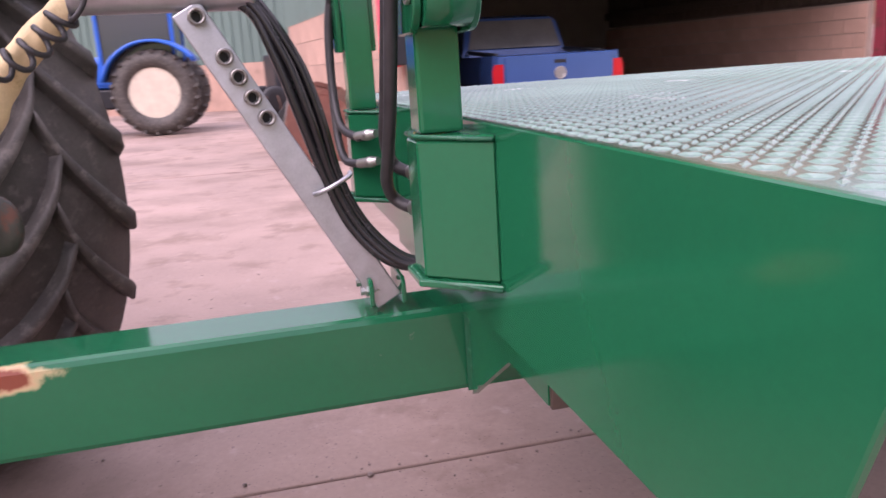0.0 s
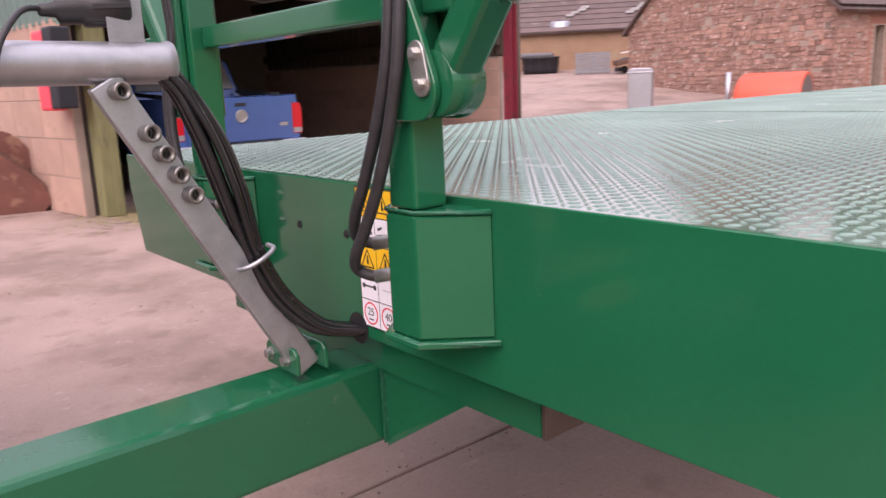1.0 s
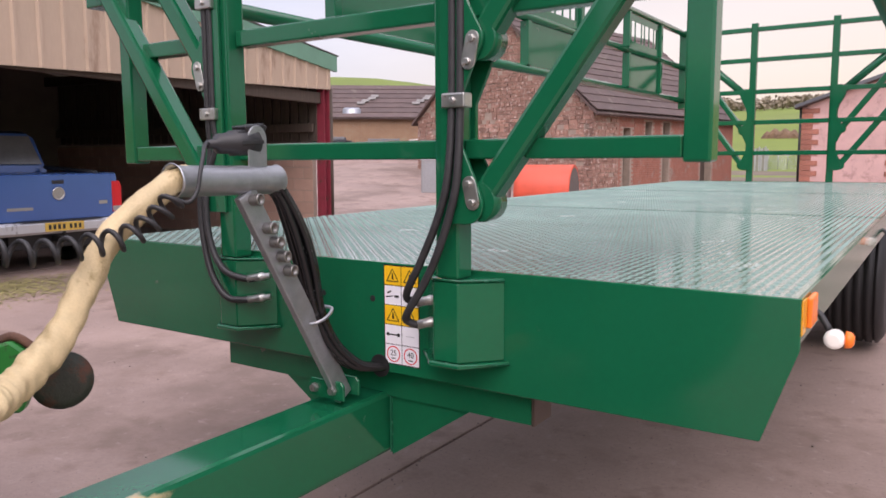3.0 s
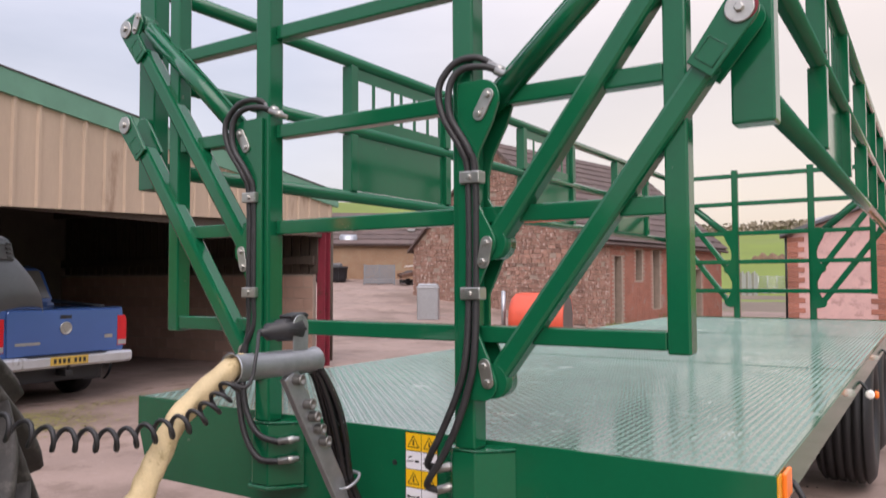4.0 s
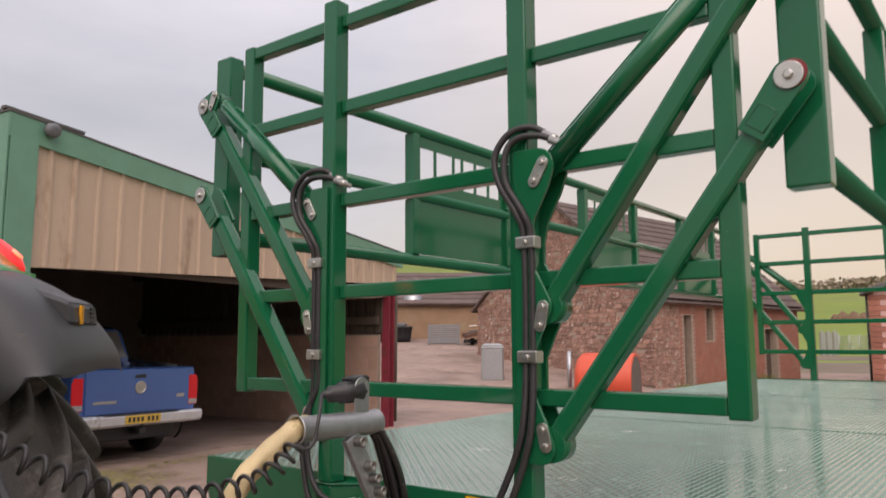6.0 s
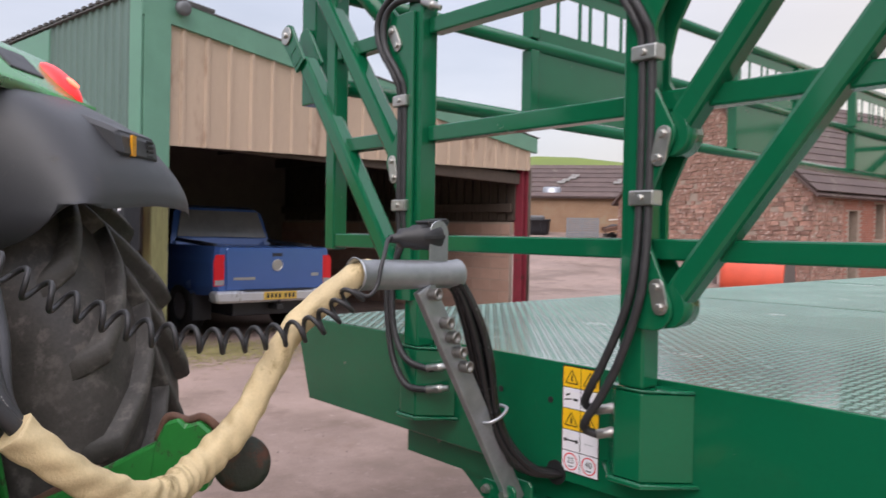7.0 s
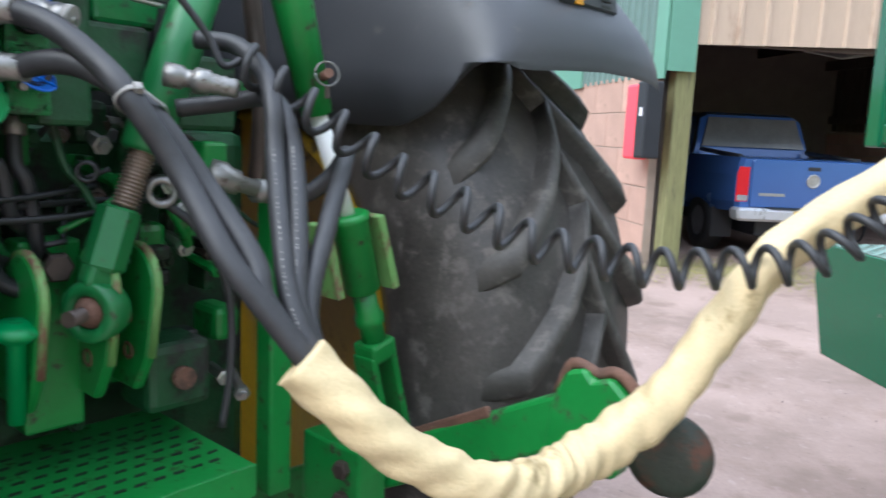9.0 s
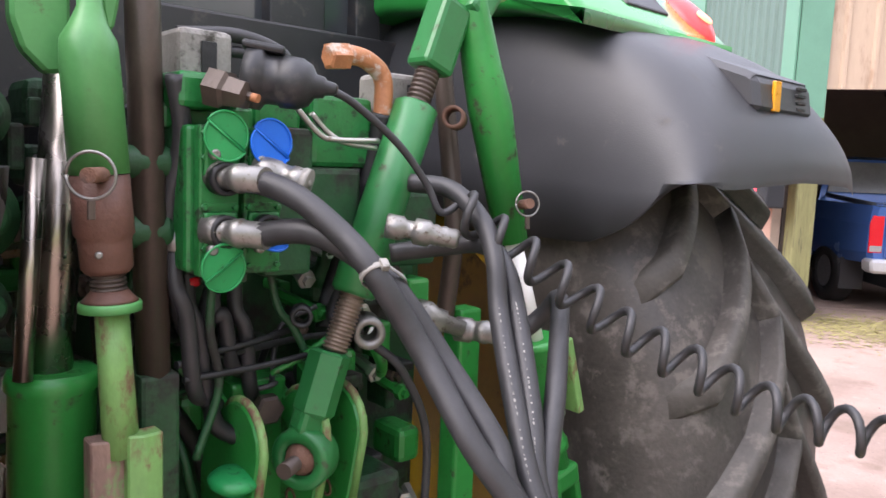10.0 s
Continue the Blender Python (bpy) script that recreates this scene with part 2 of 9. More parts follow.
def weather_concrete(m):
    """Damp brown patches, tyre grime and exposed dark aggregate."""
    n, l = m.node_tree.nodes, m.node_tree.links
    b = n["Principled BSDF"]
    old = b.inputs["Base Color"].links[0].from_socket
    geo = n.new("ShaderNodeNewGeometry")
    for kind, scale, lo, hi, color, amount in (("noise", 0.45, 0.48, 0.66, (0.150, 0.104, 0.080), 0.7), ("noise", 2.6, 0.52, 0.68, (0.165, 0.112, 0.086), 0.6),
                                               ("noise", 11.0, 0.58, 0.72, (0.40, 0.31, 0.28), 0.45), ("cells", 55.0, 0.16, 0.10, (0.10, 0.075, 0.065), 0.55), ("cells", 17.0, 0.07, 0.05, (0.05, 0.04, 0.035), 0.8)):
        t = n.new("ShaderNodeTexNoise" if kind == "noise" else "ShaderNodeTexVoronoi")
        t.inputs["Scale"].default_value = scale
        if kind == "noise":
            t.inputs["Detail"].default_value, t.inputs["Roughness"].default_value = 7, 0.62
        l.new(geo.outputs["Position"], t.inputs["Vector"])
        r = n.new("ShaderNodeMapRange")
        r.interpolation_type = "SMOOTHSTEP"
        r.inputs["From Min"].default_value, r.inputs["From Max"].default_value = min(lo, hi), max(lo, hi)
        r.inputs["To Min"].default_value, r.inputs["To Max"].default_value = (0, amount) if lo < hi else (amount, 0)
        l.new(t.outputs[0], r.inputs["Value"])
        mix = n.new("ShaderNodeMixRGB")
        mix.inputs[2].default_value = (*color, 1)
        l.new(r.outputs[0], mix.inputs[0]), l.new(old, mix.inputs[1])
        old = mix.outputs[0]
    l.new(old, b.inputs["Base Color"])


weather_concrete(CONCRETE)
GREYSLAT = material("weathered_grey_slats", (0.13, 0.135, 0.145), 0.6, vary=0.2, scale=4, fine=60, bump=0.1)
GRIT = material("loose_grit", (0.17, 0.13, 0.115), 0.95, vary=0.5, scale=9, fine=90, bump=0.3)
TRACK = material("muddy_farm_track", (0.155, 0.118, 0.088), 0.95, vary=0.4, scale=0.25, fine=4, bump=0.3, dirt=(0.13, 0.155, 0.045), dirt_amount=0.35, dirt_scale=0.12)
# Pale lilac grey: the air's haze is painted into the hills' colour.
FARHILL = material("haze_coloured_far_hills", (0.40, 0.385, 0.42), 0.95, vary=0.1, scale=0.004, fine=0.05, bump=0)
HEAP = material("brown_muck", (0.17, 0.105, 0.065), 0.95, vary=0.45, scale=1.2, fine=10, bump=0.4)
EARTH = material("joint_earth", (0.09, 0.07, 0.055), 0.95, vary=0.3, scale=6, fine=120, bump=0.5)
GRASS = material("pasture_grass", (0.15, 0.20, 0.028), 0.9, vary=0.25, scale=0.06, fine=2.5, bump=0.3, dirt=(0.16, 0.20, 0.04), dirt_amount=0.3, dirt_scale=0.02)
CREAMCLAD = material("cream_sheet_cladding", (0.46, 0.345, 0.255), 0.6, vary=0.12, scale=1.2, fine=30, bump=0.02, dirt=(0.30, 0.20, 0.14), dirt_amount=0.16, dirt_scale=1.8, stretch=(1, 1, 0.25))
GREENCLAD = material("green_sheet_cladding", (0.115, 0.180, 0.158), 0.5, vary=0.15, scale=1.5, fine=30, bump=0.02, stretch=(1, 1, 0.25))
GREENTRIM = material("pale_green_flashing", (0.12, 0.27, 0.19), 0.45, vary=0.12, scale=3, fine=60, bump=0.02)
BLOCKWALL = material("pink_concrete_block", (0.42, 0.27, 0.21), 0.9, vary=0.2, scale=2, fine=50, bump=0.3, dirt=(0.25, 0.17, 0.13), dirt_amount=0.25, dirt_scale=1.5, random_tint=0.08)
MORTAR = material("mortar", (0.33, 0.26, 0.21), 0.95, vary=0.2, scale=5, fine=80, bump=0.3)
DARKTIMBER = material("dark_weathered_timber", (0.075, 0.055, 0.042), 0.85, vary=0.35, scale=6, fine=60, bump=0.3, stretch=(6, 6, 0.6))
POSTTIMBER = material("greenish_timber_post", (0.19, 0.185, 0.080), 0.85, vary=0.35, scale=8, fine=60, bump=0.35, stretch=(5, 5, 0.5), dirt=(0.10, 0.09, 0.05), dirt_amount=0.3, dirt_scale=4)
REDPAINT = material("dark_red_post_paint", (0.22, 0.028, 0.045), 0.5, vary=0.2, scale=5, fine=60, bump=0.08, dirt=(0.12, 0.05, 0.04), dirt_amount=0.25, dirt_scale=6)
ROOFIN = material("dark_roof_sheet", (0.085, 0.080, 0.078), 0.8, vary=0.2, scale=2, fine=30, bump=0.1)
TANBRICK = material("tan_yellow_brick", (0.36, 0.225, 0.140), 0.9, vary=0.25, scale=1.2, fine=40, bump=0.25, dirt=(0.34, 0.26, 0.17), dirt_amount=0.3, dirt_scale=1.2, random_tint=0.2)
BRICKRED = material("red_farm_brick", (0.36, 0.150, 0.105), 0.9, vary=0.25, scale=3, fine=40, bump=0.25, dirt=(0.30, 0.22, 0.18), dirt_amount=0.2, dirt_scale=2, random_tint=0.2)
RUBBLE = material("sandstone_rubble", (0.29, 0.165, 0.125), 0.95, vary=0.4, scale=3.5, fine=30, bump=0.5, dirt=(0.62, 0.50, 0.45), dirt_amount=0.27, dirt_scale=9.0, random_tint=0.35)
SLATE = material("brown_slate", (0.105, 0.072, 0.065), 0.8, vary=0.3, scale=2, fine=20, bump=0.2, dirt=(0.16, 0.13, 0.11), dirt_amount=0.2, dirt_scale=1.5, random_tint=0.15)
PINKWASH = material("pink_lime_render", (0.62, 0.40, 0.37), 0.9, vary=0.15, scale=1.5, fine=30, bump=0.2, dirt=(0.45, 0.28, 0.25), dirt_amount=0.25, dirt_scale=2.0)
# Interior shade set as a colour for the shed's inner walls and tank end.
DARKVOID = material("interior_shade_colour", (0.13, 0.108, 0.095), 0.9, vary=0.2, scale=3, fine=30, bump=0.1)
ORANGEFUEL = material("orange_steel_drum", (0.62, 0.085, 0.04), 0.5, vary=0.12, scale=4, fine=40, bump=0.03)
# Tan base colour stands in for the bright yard mirrored in the glass.
TRUCKGLASS = material("reflection_tan_truck_glass", (0.15, 0.14, 0.13), 0.15, vary=0.25, scale=3, fine=30, bump=0, spec=1.0)
TRUCKBLUE = material("blue_car_paint", (0.052, 0.115, 0.325), 0.24, metal=0.22, vary=0.06, scale=2, fine=200, bump=0.004, coat=0.6)
BUMPER = material("bright_bumper_steel", (0.56, 0.57, 0.60), 0.32, metal=0.6, vary=0.12, scale=4, fine=100, bump=0.01, dirt=(0.2, 0.18, 0.16), dirt_amount=0.15, dirt_scale=5)
TRUCKDARK = material("dark_trim_plastic", (0.014, 0.015, 0.02), 0.45, vary=0.15, scale=6, fine=100, bump=0.04)
DARKGLASS = material("tinted_glass", (0.05, 0.055, 0.06), 0.12, vary=0.05, scale=2, fine=30, bump=0, spec=0.8)
BLUETRACTOR = material("blue_tractor_paint", (0.012, 0.12, 0.55), 0.35, vary=0.1, scale=3, fine=60, bump=0.02)
CREAMRIM = material("cream_wheel_paint", (0.66, 0.58, 0.46), 0.5, vary=0.15, scale=5, fine=60, bump=0.05)
LAMP_AMBER = glow("amber_lens", (0.8, 0.17, 0.015), 0.2)
LAMP_WHITE = glow("lit_white_lens", (0.8, 0.76, 0.70), 0.15)
LAMP_RED = glow("lit_red_lens", (0.85, 0.03, 0.03), 0.55)
LAMP_CORE = glow("lit_bulb", (1.0, 0.16, 0.08), 2.2)
REDLENS = material("red_lens", (0.55, 0.012, 0.02), 0.2, vary=0.06, scale=20, fine=100, bump=0.02)
AMBERREF = material("amber_reflector", (0.75, 0.33, 0.01), 0.3, vary=0.1, scale=60, fine=200, bump=0.05)
S_DEEPRED = material("dull_dark_red_plastic", (0.20, 0.010, 0.018), 0.4, vary=0.2, scale=20, fine=100, bump=0.02)
PINKCLOTH = material("fluorescent_pink_box", (0.85, 0.07, 0.10), 0.5, vary=0.08, scale=8, fine=60, bump=0.05)
NUMPLATE = material("yellow_number_plate", (0.50, 0.33, 0.06), 0.4, vary=0.03, scale=10, fine=60, bump=0)
# Twig brown lightened; distance haze is part of this colour.
HEDGE = material("haze_paled_hedge_leaf", (0.24, 0.195, 0.135), 0.9, vary=0.4, scale=1, fine=10, bump=0.3)
# Bark paled to imitate haze in front of the far trees.
BARK = material("haze_paled_bark", (0.26, 0.24, 0.235), 0.9, vary=0.3, scale=6, fine=60, bump=0.4)


# ---- mesh helpers ----
def box(bm, a, b, bevel=0.0):
    x0, y0, z0 = a
    x1, y1, z1 = b
    vs = [bm.verts.new(p) for p in ((x0, y0, z0), (x1, y0, z0), (x1, y1, z0), (x0, y1, z0), (x0, y0, z1), (x1, y0, z1), (x1, y1, z1), (x0, y1, z1))]
    fs = [bm.faces.new([vs[i] for i in q]) for q in ((3, 2, 1, 0), (4, 5, 6, 7), (0, 1, 5, 4), (1, 2, 6, 5), (2, 3, 7, 6), (3, 0, 4, 7))]
    if bevel:
        bmesh.ops.bevel(bm, geom=list({e for f in fs for e in f.edges}), offset=bevel, segments=2, affect="EDGES", profile=0.5)
    return vs


def frame_of(d, up=(0, 0, 1)):
    d = Vector(d).normalized()
    up = Vector(up)
    if abs(d.dot(up)) > 0.98:
        up = Vector((0, 1, 0)) if abs(d.y) < 0.9 else Vector((1, 0, 0))
    s = d.cross(up).normalized()
    return d, s, s.cross(d).normalized()


def beam(bm, p, q, w, h, up=(0, 0, 1), bevel=0.004):
    """A square tube from p to q: w across, h along up."""
    p, q = Vector(p), Vector(q)
    d, s, u = frame_of(q - p, up)
    vs = []
    for c in (p, q):
        for a, b in ((-1, -1), (1, -1), (1, 1), (-1, 1)):
            vs.append(bm.verts.new(c + s * (a * w / 2) + u * (b * h / 2)))
    fs = [bm.faces.new([vs[i] for i in f]) for f in ((0, 1, 2, 3), (7, 6, 5, 4), (0, 4, 5, 1), (1, 5, 6, 2), (2, 6, 7, 3), (3, 7, 4, 0))]
    bmesh.ops.recalc_face_normals(bm, faces=fs)
    if bevel:
        bmesh.ops.bevel(bm, geom=list({e for f in fs for e in f.edges}), offset=bevel, segments=2, affect="EDGES", profile=0.5)


def rings(bm, loops, cap=True, closed=False):
    rows = [[bm.verts.new(p) for p in lp] for lp in loops]
    n = len(rows[0])
    pairs = list(zip(rows, rows[1:])) + ([(rows[-1], rows[0])] if closed else [])
    for a, b in pairs:
        for i in range(n):
            f = bm.faces.new((a[i], a[(i + 1) % n], b[(i + 1) % n], b[i]))
            f.smooth = True
    if cap and not closed:
        bm.faces.new(rows[0][::-1])
        bm.faces.new(rows[-1])
    return rows


def spline(pts, per=8):
    """Catmull-Rom through the points."""
    P = [Vector(p) for p in pts]
    P = [2 * P[0] - P[1]] + P + [2 * P[-1] - P[-2]]
    out = []
    for i in range(1, len(P) - 2):
        a, b, c, d = P[i - 1:i + 3]
        for k in range(per):
            t = k / per
            out.append(0.5 * (2 * b + (c - a) * t + (2 * a - 5 * b + 4 * c - d) * t * t + (3 * b - a - 3 * c + d) * t ** 3))
    out.append(P[-2])
    return out


def tube(bm, pts, r, seg=12, cap=True, radius=None):
    """A round tube along the points; radius(i, n) may vary it."""
    pts = [Vector(p) for p in pts]
    n = len(pts)
    t0 = (pts[1] - pts[0]).normalized()
    _, s, u = frame_of(t0)
    loops = []
    for i, p in enumerate(pts):
        t = (pts[min(i + 1, n - 1)] - pts[max(i - 1, 0)]).normalized()
        s = (s - t * s.dot(t)).normalized()
        u = t.cross(s)
        rr = r if radius is None else radius(i, n)
        loops.append([p + (s * math.cos(2 * math.pi * k / seg) + u * math.sin(2 * math.pi * k / seg)) * rr for k in range(seg)])
    rings(bm, loops, cap)


def cyl(bm, p, q, r, r2=None, seg=20):
    tube(bm, [p, q], r, seg, radius=lambda i, n: r if i == 0 or r2 is None else r2)


def lathe(bm, profile, p, axis, seg=32, closed=False):
    """profile: (distance along the axis, radius) pairs."""
    p = Vector(p)
    d, s, u = frame_of(axis)
    loops = [[p + d * a + (s * math.cos(2 * math.pi * k / seg) + u * math.sin(2 * math.pi * k / seg)) * max(r, 1e-4) for k in range(seg)] for a, r in profile]
    old = set(bm.faces) if seg <= 8 else ()
    rings(bm, loops, cap=not closed, closed=closed)
    if seg <= 8:
        for f in bm.faces:
            if f not in old:
                f.smooth = False


def prism(bm, outline, depth, put=lambda a, b, c: (a, c, b), bevel=0.0):
    """A plate: a 2D outline given thickness; put(a, b, c) sets the axes, c running from depth[0] to depth[1]."""
    lo = [bm.verts.new(put(a, b, depth[0])) for a, b in outline]
    hi = [bm.verts.new(put(a, b, depth[1])) for a, b in outline]
    n = len(lo)
    fs = [bm.faces.new(lo[::-1]), bm.faces.new(hi)] + [bm.faces.new((lo[i], lo[(i + 1) % n], hi[(i + 1) % n], hi[i])) for i in range(n)]
    bmesh.ops.recalc_face_normals(bm, faces=fs)
    if bevel:
        bmesh.ops.bevel(bm, geom=list({e for f in fs for e in f.edges}), offset=bevel, segments=1, affect="EDGES")


def arc(cx, cy, r, a0, a1, n=8):
    return [(cx + r * math.cos(radians(a0 + (a1 - a0) * i / n)), cy + r * math.sin(radians(a0 + (a1 - a0) * i / n))) for i in range(n + 1)]


def bmnew():
    return bmesh.new()


def part(name, bm, mat, parent=None, label="", smooth=False, kind=""):
    me = bpy.data.meshes.new(name)
    bmesh.ops.recalc_face_normals(bm, faces=bm.faces[:])
    bm.to_mesh(me)
    bm.free()
    me.materials.append(mat)
    ob = new(name, me)
    if smooth:
        for p in me.polygons:
            p.use_smooth = True
    ob.parent = parent
    return tagged(ob, label=label, kind=kind)


def thing(name, m, label, category, group="", kind=""):
    ob = new(name)
    ob.empty_display_size = 0.2
    ob.matrix_basis = m
    return tagged(ob, label, category, group, kind)


def solid(name, fill, mat, parent=None, label="", smooth=False, kind=""):
    bm = bmnew()
    fill(bm)
    return part(name, bm, mat, parent, label, smooth, kind)
# ---- ground, yard, far land ----
def ramp(x, y):
    """The yard climbs gently towards the far brick barn."""
    along = (x - 1.6) * -0.6 + (y + 2.0) * 0.8
    side = math.degrees(math.atan2(x - 1.6, y + 2.0))
    k = max(0.0, min(1.0, (-21.0 - side) / 11.0)) * max(0.0, min(1.0, (side + 75.0) / 20.0))
    return max(0.0, min(2.6, (along - 21.0) * 0.092)) * k * k * (3 - 2 * k)


def ground_height(x, y):
    """Level yard; the fields rise behind the farm."""
    d = math.hypot(x + 4, y - 8)
    a = math.degrees(math.atan2(x - 1.5, y + 2))
    t = max(0.0, min(1.0, (d - 55) / 190.0))
    t = t * t * (3 - 2 * t)
    ridge = 17.2 + 8.9 * math.exp(-((a + 42) / 20.0) ** 2) + 1.2 * math.sin(a / 9.0) + 0.6 * math.sin(a / 2.7 + d / 60)
    far = max(0.0, min(1.0, (d - 245) / 300.0))
    return t * ridge * (1.0 + 0.25 * far) - 0.03 + ramp(x, y) * (1 - t) - (0.30 if -32 < x < 15 and 12 < y < 43 else 0.0)


def fill_ground(bm):
    dist = [0, 8, 16, 26, 36, 46, 56, 68, 82, 98, 116, 138, 162, 190, 220, 250, 300, 400, 600, 1000, 2000, 4000]
    n = 120
    rows = []
    for d in dist:
        row = []
        for k in range(n):
            a = 2 * math.pi * k / n
            x, y = -4 + d * math.sin(a), 8 + d * math.cos(a)
            row.append(bm.verts.new((x, y, ground_height(x, y) if d < 1500 else 10)))
        rows.append(row)
    for a, b in zip(rows, rows[1:]):
        for k in range(n):
            if len({a[k], a[(k + 1) % n], b[(k + 1) % n], b[k]}) == 4:
                f = bm.faces.new((a[k], a[(k + 1) % n], b[(k + 1) % n], b[k]))
                f.smooth = True
    bmesh.ops.remove_doubles(bm, verts=rows[0], dist=0.001)


tagged(solid("ground", fill_ground, GRASS, kind="structure"), "rolling green pasture rising behind the farmyard", "ground", kind="structure")


def fill_yardbase(bm):
    for i in range(24):
        for j in range(32):
            q = [(-34 + 50 * a / 24, -22 + 66 * b / 32) for a, b in ((i, j), (i + 1, j), (i + 1, j + 1), (i, j + 1))]
            bm.faces.new([bm.verts.new((x, y, ramp(x, y) - (0.03 if ramp(x, y) < 0.001 else 0.15))) for x, y in q])
    bmesh.ops.remove_doubles(bm, verts=bm.verts[:], dist=0.001)


yard = tagged(solid("pavement", fill_yardbase, EARTH), "pinkish worn concrete farmyard laid in large slabs", "pavement", kind="structure")


def lay_slabs():
    rng = random.Random(5)
    xs = [-34, -29.5, -25, -20.6, -16.6, -12.4, -8.3, -0.50, 3.7, 8.0, 12.2, 16]
    ys = [-22, -17.4, -12.8, -8.2, -3.6, 6.4, 10.2, 14.8, 19.4, 24.0, 28.6, 33.2, 37.8, 44]
    for x0, x1 in zip(xs, xs[1:]):
        for y0, y1 in zip(ys, ys[1:]):
            bm = bmnew()
            g = 0.007
            top = rng.uniform(-0.001, 0.003)
            box(bm, (x0 + g, y0 + g, -0.04), (x1 - g, y1 - g, top), bevel=0.006)
            for v in bm.verts:
                v.co.z += ramp(v.co.x, v.co.y)
            part("slab", bm, CONCRETE, yard)


lay_slabs()


def scatter_grit():
    """Loose stones and crumbs on the yard, thickest along the joints."""
    rng = random.Random(8)
    bm = bmnew()
    spots = [(rng.uniform(-6, 1.5), rng.uniform(-1.5, 5)) for _ in range(160)]
    spots += [(-0.50 + rng.gauss(0, 0.03), rng.uniform(-3, 5)) for _ in range(110)]
    for x, y in spots:
        r = rng.uniform(0.002, 0.006) * (1.8 if rng.random() < 0.08 else 1)
        res = bmesh.ops.create_icosphere(bm, subdivisions=1, radius=r, matrix=pose(x, y, 0.003 + r * 0.5, rng.uniform(0, 90), rng.uniform(0, 90), rng.uniform(0, 90)))
        for v in res["verts"]:
            v.co.z = 0.002 + (v.co.z - 0.002) * 0.75
    tagged(part("grit", bm, GRIT), "loose grit and crumbs on the concrete", "grit", kind="stuff")


scatter_grit()
# ---- flatbed bale trailer ----
D, HW, LEN = 1.10, 1.238, 7.62
trailer = thing("flatbed_trailer", pose(0.012, 0.0010, 0.0037, 0.43, -0.123, 0.0), "new glossy green flatbed bale trailer with folding side gates", "trailer")


def fill_panel(bm):
    prism(bm, [(-1.168, 0.777), (1.168, 0.777), (HW + 0.002, 0.990), (HW, D), (-HW, D), (-HW - 0.002, 0.990)], (0.0, 0.010), bevel=0.002)


front_panel = solid("front_panel", fill_panel, TGREEN, trailer, "deep green headstock panel with chamfered ends")
part("end_plate", (lambda bm: (prism(bm, [(HW - 0.006, 1.012), (HW, 1.012), (HW, D), (HW - 0.006, D)], (0.012, LEN - 0.01)), bm)[1])(bmnew()), TGREEN, trailer)


def hole(x, z, r=0.009):
    # Black disc on the uncut panel paints the dark of a hole.
    bm = bmnew()
    lathe(bm, [(0, r), (0.0015, r * 0.95)], (x, -0.0005, z), (0, -1, 0), 14)
    part("bolt_hole", bm, BLACKGUTS, front_panel)


hole(-0.094, 0.990), hole(0.098, 0.991)

bm = bmnew()
box(bm, (-HW + 0.008, 0.012, D - 0.008), (HW - 0.008, LEN, D - 0.001))
deck = part("deck", bm, DECKPAINT, trailer, "green steel tread plate deck, raised studs paled with sky sheen")


def fill_treads():
    """Raised teardrop studs of the tread plate, set in alternating directions."""
    px, py = 0.025, 0.025
    nx, ny = int(2.46 / px), int((LEN - 0.03) / py)
    i, j = np.meshgrid(np.arange(nx), np.arange(ny), indexing="ij")
    i, j = i.ravel(), j.ravel()
    cx = -1.23 + (i + 0.5) * px
    cy = 0.02 + (j + 0.5) * py
    turn = np.where((i + j) % 2 == 0, 1.0, -1.0) * (math.pi / 4)
    lng, wid, hgt = 0.0125, 0.0048, 0.0022
    base = np.array([(-lng, 0, 0), (0, -wid, 0), (lng, 0, 0), (0, wid, 0), (-lng * 0.45, 0, hgt), (lng * 0.45, 0, hgt)])
    c, s = np.cos(turn)[:, None], np.sin(turn)[:, None]
    X = cx[:, None] + base[None, :, 0] * c - base[None, :, 1] * s
    Y = cy[:, None] + base[None, :, 0] * s + base[None, :, 1] * c
    Z = D - 0.001 + np.broadcast_to(base[None, :, 2], X.shape)
    verts = np.stack([X, Y, Z], -1).reshape(-1, 3)
    f = np.array([(0, 1, 4), (1, 5, 4), (1, 2, 5), (2, 3, 5), (3, 4, 5), (3, 0, 4)])
    faces = (f[None] + 6 * np.arange(len(cx))[:, None, None]).reshape(-1, 3)
    me = bpy.data.meshes.new("tread_studs")
    me.from_pydata(verts.tolist(), [], faces.tolist())
    me.materials.append(STUD)
    ob = new("tread_studs", me)
    ob.parent = deck
    tagged(ob, kind="stuff")


fill_treads()
for yy in (2.44, 4.88, 7.32):
    solid("deck_seam", lambda bm: box(bm, (-HW + 0.01, yy - 0.006, D - 0.0005), (HW - 0.01, yy + 0.006, D + 0.0012)), WELD, deck)


